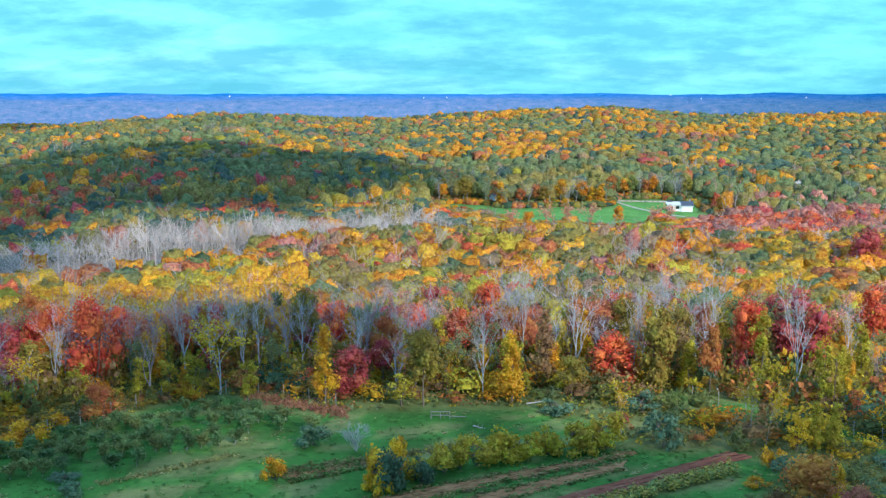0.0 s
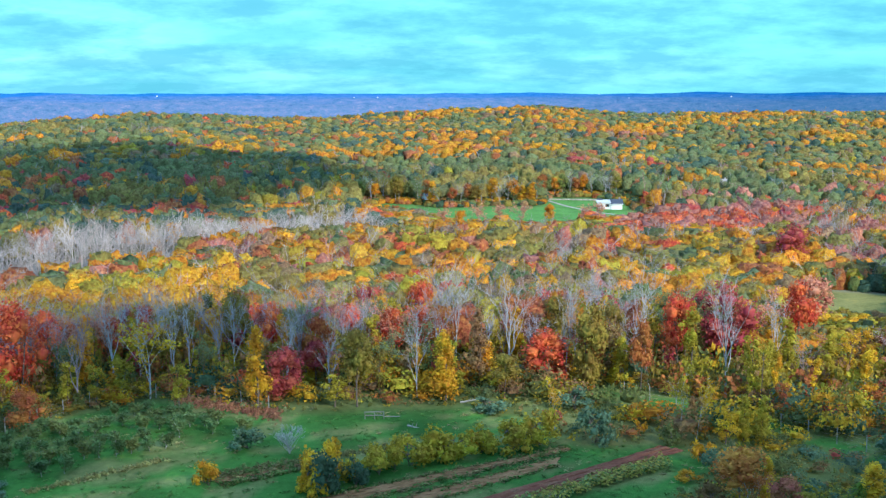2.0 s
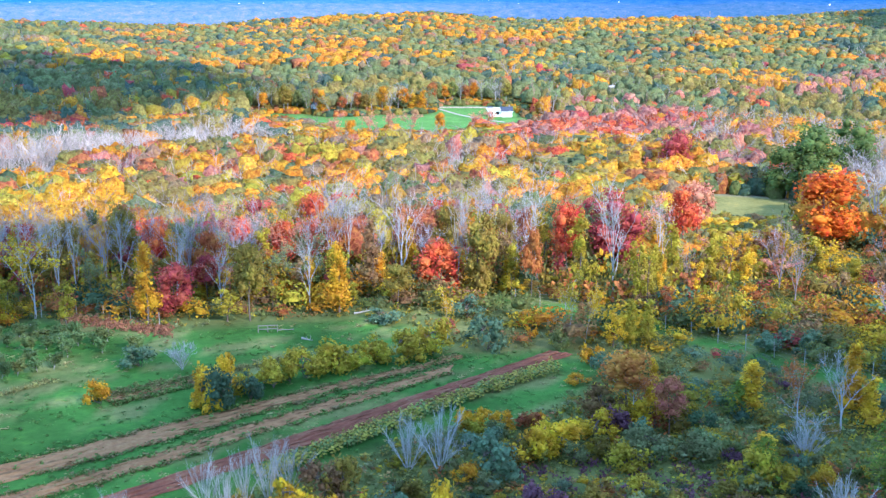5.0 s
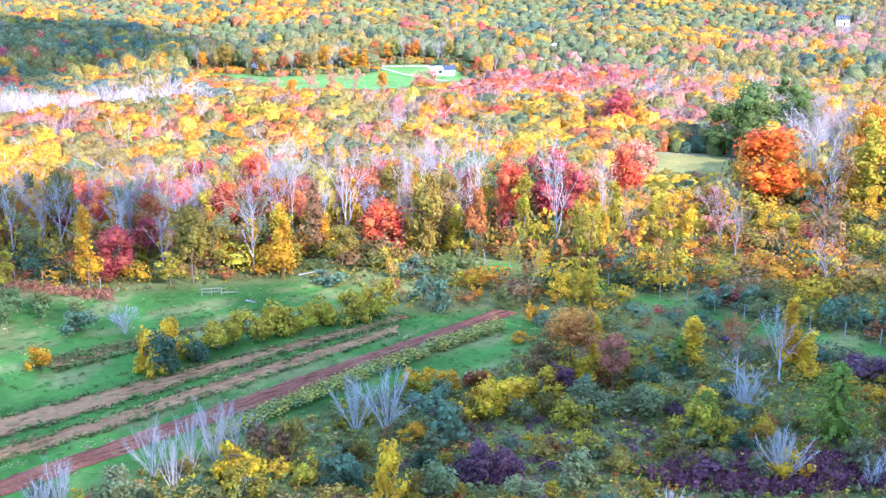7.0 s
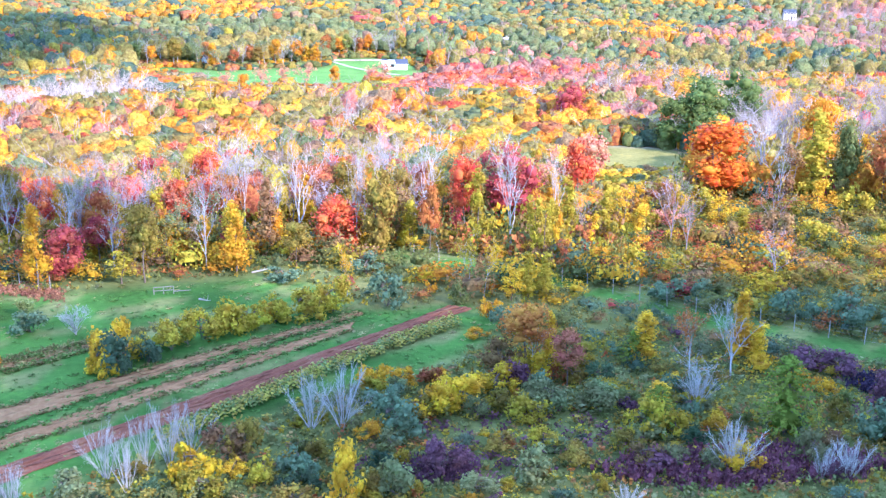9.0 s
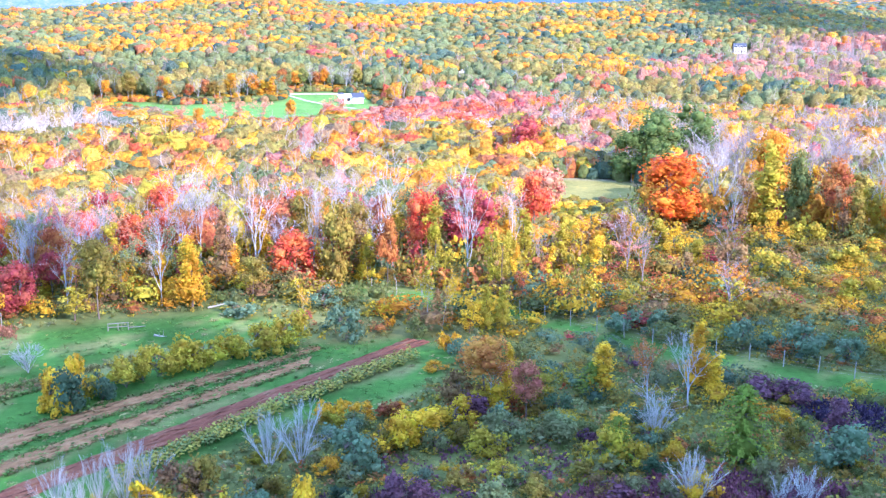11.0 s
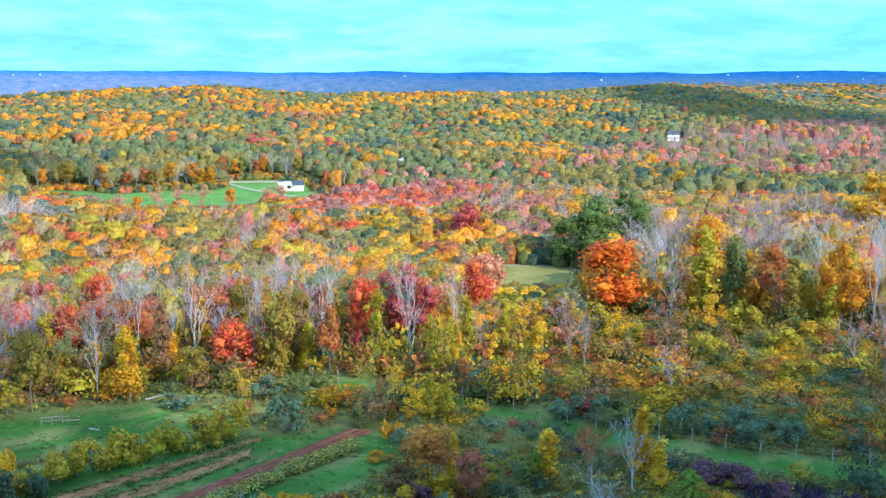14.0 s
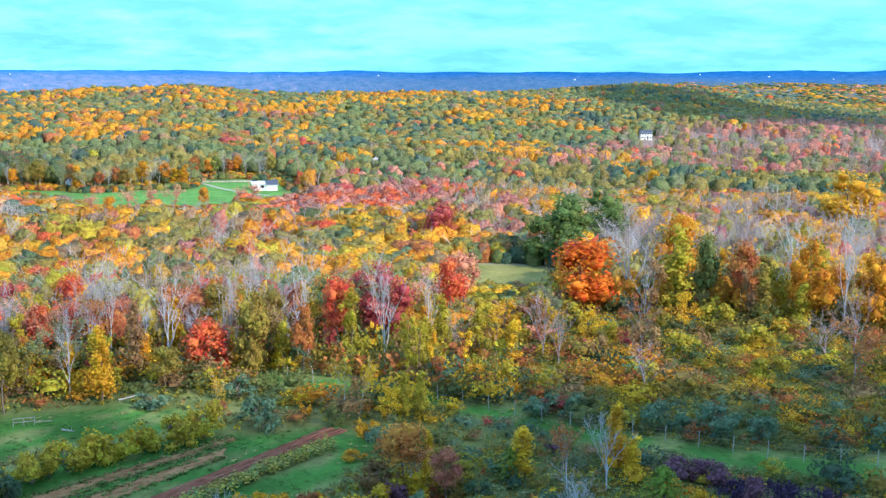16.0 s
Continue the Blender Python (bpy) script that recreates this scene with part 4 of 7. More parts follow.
# ---- orchard rows ----
def make_orchard():
    rng = np.random.default_rng(44)
    d, s = np.array([0.955, 0.297]), np.array([0.297, -0.955])
    for r in range(9):
        for i in range(27):
            p = np.array([-69, 163]) + s * (4.7 * r - 11) + d * (2.3 * i) + rng.normal(size=2) * 0.3
            x, y = p
            edge = np.interp(x, [-90, -64, -50, -36, -16], [140, 152, 166, 175, 164])
            low = np.interp(x, [-90, -60, -45, -29, -16], [120, 133, 140, 153, 162])
            if y > edge - 3 or y < low or x > -19 or rng.uniform() < 0.1:
                continue
            k = rng.uniform(0.8, 1.2)
            plant("apple_tree", "apple", x, y, rng.uniform(1.6, 2.4), rng.uniform(3.3, 4.4), (0.11 * k, 0.18 * k, 0.065 * k) if rng.uniform() < 0.6 else (0.16 * k, 0.2 * k, 0.065 * k), (0.36, 0.36, 0.34),
                  "low grey-green apple tree with pale trunk in an orchard row", "fruit tree", "orchard rows")


for s in range(3):
    proto_bare("apple", 2.6, 3.4, 90 + s, limbs=5, subs=3, twigs=3, fork=0.3, thick=1.5, foliage=480)


# a broad cedar: whorls of drooping boughs
def proto_cedar(seed):
    rng = np.random.default_rng(seed)
    h, w = 9.0, 8.0
    rows, _ = limb((0, 0, -0.3), (0.02, 0, 1), h * 0.96, 0.2, rng, 6, 0.03, 0.05)
    c, n = [], []
    for i in range(150):
        k = (i / 150) ** 0.85
        a = 2.399 * i + rng.uniform(-0.3, 0.3)
        reach = 0.5 * w * (1 - k) ** 0.58 * rng.uniform(0.75, 1.1) + 0.15
        z0 = 0.4 + k * (h - 0.6)
        p, q = np.array([0, 0, z0]), np.array([reach * math.cos(a), reach * math.sin(a), z0 + reach * 0.12])
        if i % 3 == 0:
            rows.append([*p, *q, 0.05, 0.015])
        for s in range(24):
            f = 1 - 0.7 * (s / 24) ** 1.1
            c.append(p + (q - p) * f + rng.normal(size=3) * 0.1 * [1, 1, 1.2])
            n.append(unit(np.array([math.cos(a), math.sin(a), 0.9])) + rng.normal(size=3) * 0.3)
    v, t = join([leaves(np.array(c), np.array(n), 0.135 * rng.uniform(0.6, 1.3, len(c)), rng), cores(np.array([[0, 0, 2.0], [0, 0, 4.2], [0, 0, 6.2]]), [1.4, 1.0, 0.5], rng, 1.1)])
    tv, tt = tubes(rows, 4)
    PROTO.setdefault("cedar", []).append((h, w, [("trunk", mesh_of("trunk", tv, tt, BARK, smooth=True)), ("crown", mesh_of("crown", v, t, LEAF))]))


proto_cedar(95)
proto_cedar(96)
make_orchard()


# ---- fences ----
def box(bm, size, at, bevel=0.0):
    m = Matrix.Translation(at) @ Matrix.Diagonal((*size, 1))
    out = bmesh.ops.create_cube(bm, size=1.0, matrix=m)
    if bevel:
        edges = {e for v in out["verts"] for e in v.link_edges}
        bmesh.ops.bevel(bm, geom=list(edges), offset=bevel, segments=1, affect="EDGES")


def make_post():
    bm = bmesh.new()
    bmesh.ops.create_cone(bm, cap_ends=True, segments=8, radius1=0.065, radius2=0.055, depth=2.6, matrix=Matrix.Translation((0, 0, 1.15)))
    me = bpy.data.meshes.new("post")
    bm.to_mesh(me)
    bm.free()
    me.materials.append(POST)
    return me


POST_MESH = make_post()


def make_fence(points, step, label):
    e = np.array(points, float)
    s = np.concatenate([[0], np.cumsum(np.linalg.norm(np.diff(e, axis=0), axis=1))])
    q = np.linspace(0, s[-1], int(s[-1] / step) + 1)
    xs, ys = np.interp(q, s, e[:, 0]), np.interp(q, s, e[:, 1])
    zs = ground_z(xs, ys)
    root = tagged(new("wire_fence"), label, "fence")
    root.location = (xs[0], ys[0], zs[0])
    rng = np.random.default_rng(len(points))
    for x, y, z in zip(xs, ys, zs):
        o = new("post", POST_MESH)
        o.parent = root
        o.matrix_world = pose(x, y, z, rng.normal() * 1.5, rng.normal() * 1.5, rng.uniform(0, 90)) @ Matrix.Diagonal((1, 1, rng.uniform(0.9, 1.06), 1))
        o.matrix_basis = Matrix.Translation((-xs[0], -ys[0], -zs[0])) @ pose(x, y, z, rng.normal() * 1.5, rng.normal() * 1.5, 0)
    for h in (0.5, 1.1, 1.7, 2.2):
        rows = [[xs[i] - xs[0], ys[i] - ys[0], zs[i] - zs[0] + h, xs[i + 1] - xs[0], ys[i + 1] - ys[0], zs[i + 1] - zs[0] + h, 0.008, 0.008] for i in range(len(xs) - 1)]
        v, t = tubes(rows, 3)
        part("wire", mesh_of("wire", v, t, POST), POST, root)


make_fence([(41, 177), (52, 168), (61.2, 155.8), (69.5, 143.7), (74.5, 136.5), (83, 128.4), (93.7, 117.1), (101.6, 111.2), (125, 94), (150, 78)], 4.6, "wire deer fence on grey wooden posts along the lane")
make_fence([(-66, 150), (-58.4, 157.3), (-50.5, 167.1), (-47, 174.5), (-40, 179.5), (-31, 180), (-17, 171)], 5.2, "wire fence on grey posts round the orchard")


def make_frame_stand():
    """A bleached timber frame at the wood's edge."""
    root = tagged(new("timber_frame"), "bleached timber frame standing in grass by the wood", "frame")
    root.location = (-0.4, 166.0, float(ground_z(-0.4, 166)))
    for x in (-1.45, 0.0, 1.45):
        bm = bmesh.new()
        box(bm, (0.12, 0.12, 1.25), (x, 0, 0.55), 0.01)
        part("upright", bm, OLD_TIMBER, root)
    for z in (1.1, 0.55):
        bm = bmesh.new()
        box(bm, (3.05, 0.08, 0.13), (0, 0.1, z), 0.01)
        part("rail", bm, OLD_TIMBER, root)
    bm = bmesh.new()
    box(bm, (2.6, 0.1, 0.1), (2.7, 0.0, 0.35), 0.01)
    part("rail", bm, OLD_TIMBER, root)


make_frame_stand()


def make_log(x, y, length, turn, label):
    """A bleached trunk lying in the grass with stubs of its limbs."""
    rng = np.random.default_rng(int(length * 10))
    root = tagged(new("fallen_log"), label, "log", "fallen logs")
    root.matrix_world = pose(x, y, float(ground_z(x, y)) + 0.16, 0, 0, turn)
    rows, pts = limb((-length / 2, 0, 0), (1, 0, 0), length, 0.17, rng, 5, 0.05, 0.0)
    v, t = tubes(rows, 6)
    part("trunk", mesh_of("trunk", v, t, POST, smooth=True), POST, root)
    for p, d, r in pts[1:4]:
        rows, _ = limb(p, (0.3, rng.normal() * 0.6, 0.8), rng.uniform(0.5, 1.1), r * 0.7, rng, 2, 0.15, 0.0)
        v, t = tubes(rows, 4)
        part("limb", mesh_of("limb", v, t, POST, smooth=True), POST, root)


make_log(15.2, 174.6, 3.4, 8, "bleached fallen log lying in rough grass")
make_log(5.6, 161.5, 2.2, -25, "grey fallen branch beside the field hedge")


# ---- houses ----
def gable_roof(w, d, h, over, z, thick=0.16):
    bm = bmesh.new()
    a, b = w / 2 + over, d / 2 + over
    prof = [(-b, z - over * h / (d / 2)), (0, z + h), (b, z - over * h / (d / 2))]
    rows = []
    for x in (-a, a):
        rows.append([bm.verts.new((x, y, q + o)) for o in (0, thick) for y, q in prof])
    for i, j in ((0, 1), (1, 2), (4, 3), (5, 4)):
        bm.faces.new((rows[0][i], rows[0][j], rows[1][j], rows[1][i]))
    for r in rows:
        bm.faces.new((r[0], r[1], r[4], r[3]))
        bm.faces.new((r[1], r[2], r[5], r[4]))
    for i, j in ((0, 3), (2, 5)):
        bm.faces.new((rows[0][i], rows[0][j], rows[1][j], rows[1][i]))
    bmesh.ops.recalc_face_normals(bm, faces=bm.faces)
    return bm


def gable_wall(w, d, z, h):
    bm = bmesh.new()
    pts = [(-d / 2, -0.5), (d / 2, -0.5), (d / 2, z), (0, z + h), (-d / 2, z)]
    ends = [[bm.verts.new((x, y, q)) for y, q in pts] for x in (-w / 2, w / 2)]
    bm.faces.new(ends[0])
    bm.faces.new(ends[1][::-1])
    for i in range(5):
        j = (i + 1) % 5
        if i not in (2, 3):
            bm.faces.new((ends[0][i], ends[0][j], ends[1][j], ends[1][i]))
    bmesh.ops.recalc_face_normals(bm, faces=bm.faces)
    return bm


def make_house(x, y, turn, w, d, z, h, label, windows=3, wall=None, roof=None, wing=None):
    root = tagged(new("farmhouse"), label, "house")
    root.matrix_world = pose(x, y, float(ground_z(x, y)), 0, 0, turn)
    part("wall", gable_wall(w, d, z, h), wall or WHITE, root)
    part("roof", gable_roof(w, d, h, 0.35, z + 0.02), roof or ROOF, root, "dark pitched roof")
    levels = [1.4] if z < 4 else [1.4, 3.9]
    for q in levels:
        for i in range(windows):
            wx = -w / 2 + w * (i + 0.5) / windows
            if q < 2 and i == windows // 2:
                bm = bmesh.new()
                box(bm, (0.95, 0.1, 2.05), (wx, -d / 2 - 0.03, 1.02), 0.01)
                part("door", bm, GLASS, root, "dark door")
                continue
            bm = bmesh.new()
            box(bm, (1.0, 0.12, 1.35), (wx, -d / 2 - 0.02, q), 0.01)
            fr = part("window", bm, WHITE, root)
            bm = bmesh.new()
            box(bm, (0.8, 0.06, 1.15), (wx, -d / 2 - 0.07, q), 0.005)
            part("pane", bm, GLASS, fr, "dark glass pane")
    bm = bmesh.new()
    box(bm, (0.6, 0.6, 1.4), (w * 0.28, d * 0.12, z + h + 0.1), 0.02)
    part("chimney", bm, POST, root)
    if wing:
        ww, wd, wz = wing
        bm = bmesh.new()
        box(bm, (ww, wd, wz + 0.5), (-w / 2 - ww / 2 - 0.003, 0.4, wz / 2 - 0.25), 0.02)
        part("wing_wall", bm, wall or WHITE, root)
        roof_bm = gable_roof(ww, wd, 0.9, 0.3, wz + 0.02)
        bmesh.ops.translate(roof_bm, verts=roof_bm.verts, vec=(-w / 2 - ww / 2 - 0.36, 0.4, 0))
        part("wing_roof", roof_bm, PALE_ROOF, root, "pale grey low-pitched roof")
        for dx, wide, tall in ((0.3, 1.5, 1.3), (0.72, 0.8, 0.9)):
            bm = bmesh.new()
            box(bm, (wide, 0.1, tall), (-w / 2 - ww * dx, 0.4 - wd / 2 - 0.03, 1.55), 0.01)
            part("window", bm, GLASS, root, "dark opening")
        bm = bmesh.new()
        box(bm, (2.2, 2.4, 0.5), (-w / 2 - ww * 0.85, 1.2, wz + 1.1), 0.03)
        part("dormer", bm, ROOF, root, "dark flat dormer")
        bm = bmesh.new()
        box(bm, (0.5, 3.0, 0.16), (-w / 2 - ww * 0.8, -wd / 2 - 1.1, 0.9), 0.02)
        bmesh.ops.rotate(bm, verts=bm.verts, cent=(-w / 2 - ww * 0.8, -wd / 2, 1.2), matrix=Matrix.Rotation(radians(24), 3, "X"))
        part("ramp", bm, WHITE, root, "white boarded ramp")
        bm = bmesh.new()
        box(bm, (w + 0.76, 0.1, 0.22), (0, -d / 2 - 0.42, z - 0.13), 0.01)
        part("eaves_board", bm, WHITE, root)
    return root


make_house(101.6, 460, -8, 4.6, 5.2, 2.3, 1.6, "white farmhouse with dark roof beside the pasture", 0, wing=(5.4, 5.0, 2.7))
make_house(*polar(2.8, 482), 25, 4.5, 5.0, 3.0, 1.6, "small white house half hidden among trees", 2)
make_house(*polar(17.7, 545), 15, 6, 5, 2.6, 1.5, "low pale house half hidden in the woods", 3, roof=POST)
make_house(*polar(31.6, 742), -20, 7.6, 6, 4.1, 1.8, "white two-storey house at the foot of the hill", 4)

strip("gravel_track", "pale gravel track crossing the pasture", [(75, 484), (81, 466), (90, 450), (97, 443)], [(76.6, 484), (82.6, 466.6), (91.4, 451), (98, 444.4)], TRACK, 0, 0.02, "track")
strip("field_wall", "pale low stone wall along the pasture's top", [(77, 486), (98, 484)], [(77, 485), (98, 483)], TRACK, 1, 0.5, "wall")


def distant_house(turn, d, s):
    x, y = polar(turn, d)
    root = tagged(new("distant_house"), "tiny white building in the hazy distance", "building", "distant buildings")
    root.matrix_world = pose(x, y, float(ground_z(x, y)) + 7, 0, 0, turn * 3) @ Matrix.Diagonal((0.45 * s, 0.45 * s, 0.42 * s, 1))
    part("wall", gable_wall(12, 8, 6, 3), WHITE, root)
    part("roof", gable_roof(12, 8, 3, 0.4, 6.05), WHITE, root)


for turn, d, s in ((0.2, 3300, 0.55), (-1.0, 3000, 0.5), (-10.8, 3600, 0.7), (13.0, 2900, 0.6), (16.7, 3100, 0.6), (18.0, 3300, 0.7), (28.0, 2700, 0.8), (34.2, 3900, 0.9), (37.5, 3600, 0.8), (24.5, 3400, 0.7), (40.5, 3000, 0.6), (11.5, 3900, 0.9)):
    distant_house(turn, d, s)


# ---- the wood's edge and the scrub: single trees and shrubs ----
KINDS = {   # prototype, name, words
    "grey": ("bare", "bare_tree", "pale leafless tree in the edge of the wood"), "olive": ("round", "ash_tree", "olive-green tree in the edge of the wood"),
    "lime": ("ragged", "ash_tree", "yellow-olive tree draped with vines"), "yellow": ("ragged", "ash_tree", "thin yellow tree in the edge of the wood"),
    "rust": ("round", "maple_tree", "rust-coloured maple in the edge of the wood"), "crimson": ("round", "maple_tree", "dark crimson maple in the edge of the wood"),
    "red": ("round", "maple_tree", "red maple in the edge of the wood"), "brown": ("ragged", "ash_tree", "thin brown tree in the edge of the wood"),
    "orange": ("round", "maple_tree", "orange maple in the edge of the wood"), "gold": ("column", "poplar_tree", "golden columnar tree in the edge of the wood"), "green": ("ragged", "ash_tree", "dull green tree in the edge of the wood"),
    "sage": ("sparse", "ash_tree", "half-bare tree with thin grey-green leaves"), "pink": ("sparse", "maple_tree", "half-bare tree with faded pink leaves"),
}


def make_wood_edge():
    rng = np.random.default_rng(55)
    x, y = spread(165, 246, -24, 45.5, 4.8, rng)
    D, A = np.hypot(x, y), np.degrees(np.arctan2(x, y))
    edge = np.interp(A, [-26, -20, -10, -4, 0, 8, 14, 18, 24, 27, 29], [172, 177, 187, 182, 181, 191, 186, 174, 170, 176, 229])
    back = np.interp(A, [23, 26], [213, 245])
    thin = (A > 18) & (A < 29) & (rng.uniform(0, 1, len(x)) < 0.45)
    keep = (D > edge) & (D < back) & ~thin & ~((np.abs(A - 24.4) < 2.2) & (D > 226))
    x, y, D, A, edge = x[keep], y[keep], D[keep], A[keep], edge[keep]
    east = smooth(9, 15, A)
    w = {"grey": 0.6 - 0.3 * east, "olive": 0.35, "lime": 0.6 + 0.6 * east, "yellow": 0.18 + 0.5 * east, "rust": 0.2, "crimson": 0.08 * (1 - east), "red": 0.06, "orange": 0.06,
         "brown": 0.15 + 0.1 * east, "gold": 0.12 + 0.12 * east, "green": 0.2, "sage": 0.35, "pink": 0.2}
    back_row = smooth(8, 14, D - edge) * smooth(22, 16, A)     # red, pink and leafless trees behind the vine-hung front
    for c, share in (("red", 0.5), ("crimson", 0.3), ("pink", 0.3), ("grey", 1.6), ("orange", 0.15)):
        w[c] = w[c] + share * back_row
    for c in ("lime", "yellow", "olive", "gold", "green"):
        w[c] = w[c] * (1 - 0.65 * back_row)
    idx = choose(x, y, w, rng)
    taken = np.array(SINGLES)
    for i in range(len(x)):
        # leave room for the trees that already stand there
        gap = np.abs(np.degrees(np.arctan2(taken[:, 0], taken[:, 1])) - A[i]) * 0.0175 * D[i] < 0.36 * taken[:, 2] + 0.4
        td = np.hypot(taken[:, 0], taken[:, 1])
        if np.any(gap & (td > D[i] - 3) & (td < D[i] + 18) & (taken[:, 2] > 3.2)):
            continue
        c = NAMES[idx[i]]
        key, name, words = KINDS[c]
        col = tints(idx[i:i + 1], rng, 0.12)[0]
        h = rng.uniform(8, 13.5) * (0.75 if D[i] < edge[i] + 6 else 1.0)
        h *= (1.0 + 0.25 * float(A[i] > 27)) * (0.55 if 21.5 < A[i] < 26.5 else 1.0)
        if key == "bare":
            h *= 1.1
        bark = np.array((0.42, 0.41, 0.45) if c == "grey" else (0.2, 0.17, 0.15)) * rng.uniform(0.7, 1.1)
        plant(name, key, x[i], y[i], h, {"round": 6.5, "bare": 6.5, "column": 4.2, "ragged": 4.6, "sparse": 5.5}[key] * rng.uniform(0.8, 1.2), col, tuple(bark), words, "tree", "trees along the wood's edge")


def make_pasture_trees():
    """Trees along the pasture's top, with pale stems showing under thin crowns."""
    rng = np.random.default_rng(59)
    for i in range(34):
        x = -6 + 3.5 * i + rng.uniform(-1, 1)
        y = float(pasture_rim(x)) + rng.uniform(3, 12)
        c = ["grey", "grey", "sage", "orange", "olive", "green", "gold", "rust"][rng.integers(0, 8)]
        key, name, words = KINDS[c]
        h = rng.uniform(8, 12.5)
        plant(name, "round" if key == "ragged" else key, x, y, h, rng.uniform(5, 8), tints(np.array([NAMES.index(c)]), rng, 0.12)[0], (0.4, 0.39, 0.38), words.replace("in the edge of the wood", "at the top of the pasture"), "tree", "trees above the pasture")


def make_scrub():
    rng = np.random.default_rng(56)
    x, y = spread(88, 236, -24, 45.5, 3.7, rng)
    D, A = np.hypot(x, y), np.degrees(np.arctan2(x, y))
    east = (A > 20) & (D > 140) & (D < 232)
    near = (D < 150) & (y < np.interp(x, [-60, -14, -2, 10, 22, 28, 40, 60, 75, 104, 150], [72, 101, 108, 115, 121, 120, 130, 146, 128, 100, 66]))
    skirt = (A < 21) & (D > np.interp(A, [-26, -20, -10, -4, 0, 8, 14, 20], [165, 169, 180, 175, 173, 178, 172, 160])) & (D < 190)
    hollow = (A > 9) & (A < 22) & (D > 150) & (D < 180) & (y > np.interp(x, [0, 40, 62], [170, 152, 158])) & (rng.uniform(0, 1, len(x)) < 0.28)
    keep = (east | near & (rng.uniform(0, 1, len(x)) < np.where(D < 145, 0.5, 0.8)) | skirt | hollow) & (in_fields(x, y) < 0.15)
    x, y, D, A = x[keep], y[keep], D[keep], A[keep]
    n1 = field_noise(x, y, 18, 6)
    nearw = smooth(160, 140, D)
    farw = 1 - nearw
    w = {"lime": 0.32, "olive": 0.45, "gold": 0.09 + 0.2 * farw, "orange": 0.16 * farw, "crimson": 0.05 * farw, "sage": 0.3 * nearw + 0.05, "teal": 0.2, "brown": 0.3, "rust": 0.1 + 0.2 * farw, "purple": 0.1 * nearw, "green": 0.5, "yellow": 0.2, "dark": 0.18}
    idx = choose(x, y, w, rng)
    size = rng.uniform(1.6, 5.2, len(x)) * (0.75 + 0.6 * smooth(-0.2, 0.3, n1)) * (1 + 0.3 * smooth(150, 165, D))
    words = {"lime": "yellow-olive", "olive": "olive-green", "gold": "golden", "sage": "pale grey-green", "teal": "blue-green", "brown": "withered brown", "rust": "rust-brown", "purple": "dark purple", "green": "dull green", "crimson": "dark red", "yellow": "yellow", "dark": "dark green", "orange": "orange-brown"}
    order = np.argsort(D)
    single = order[:150]
    for i in single:
        c = NAMES[idx[i]]
        plant("shrub", "shrub", x[i], y[i], size[i] * rng.uniform(0.5, 0.8), size[i], tints(idx[i:i + 1], rng, 0.12)[0] * 0.8, (0.15, 0.12, 0.1), words[c] + " shrub in the rough scrub", "shrub", "shrubs of hedge and scrub")
    rest = order[150:]
    tpl = [template("shrub", 280 + s, 2, 6, 210, 0.036) for s in range(10)]
    o = new("scrub", scatter_mesh("scrub", tpl, x[rest], y[rest], size[rest] * rng.uniform(0.65, 1.1, len(rest)), size[rest] * 1.15, tints(idx[rest], rng) * 0.85, LEAF_FIELD, rng))
    tagged(o, "mixed olive, rust and yellow scrub along the wood's edge", "scrub", kind="stuff")
    # weeds and rank grass between the shrubs
    gx, gy = spread(85, 236, -24, 45.5, 1.3, rng)
    D, A = np.hypot(gx, gy), np.degrees(np.arctan2(gx, gy))
    some = (D < 145) | (rng.uniform(0, 1, len(gx)) < 0.45)
    gx, gy, D, A = gx[some], gy[some], D[some], A[some]
    keep = (in_fields(gx, gy) < 0.3) & ((A > 3) | (D > 160) | (gy < np.interp(gx, [-60, -14, -2, 10, 22], [76, 104, 111, 118, 124]))) & (D < np.interp(A, [-27, 0, 20, 26, 47], [190, 190, 190, 236, 236]))
    gx, gy = gx[keep], gy[keep]
    n2 = field_noise(gx, gy, 9, 8)
    pw = smooth(0.05, 0.3, field_noise(gx, gy, 22, 9)) * smooth(135, 115, np.hypot(gx, gy))
    pw = np.maximum(pw, blob(gx, gy, 84, 106, 8, 4, -35))
    pw = pw * 0.3
    idx = choose(gx, gy, {"olive": 0.8, "brown": 0.25 * (1 + n2), "sage": 0.35, "green": 1.0, "lime": 0.5, "purple": 10.0 * pw, "rust": 0.1}, rng)
    tw = []
    for s in range(4):
        r2 = np.random.default_rng(270 + s)
        p = r2.normal(size=(13, 3)) * [0.3, 0.3, 0.2] + [0, 0, 0.35]
        p[:, 2] = np.abs(p[:, 2])
        tw.append(leaves(p, r2.normal(size=(13, 3)) + [0, 0, 0.6], 0.22 * r2.uniform(0.6, 1.3, 13), r2))
    o = new("weeds", scatter_mesh("weeds", tw, gx, gy, rng.uniform(0.5, 1.3, len(gx)), rng.uniform(0.8, 1.5, len(gx)), tints(idx, rng), LEAF_FIELD, rng))
    tagged(o, "rank grass, brambles and withered weeds", "weeds", kind="stuff")
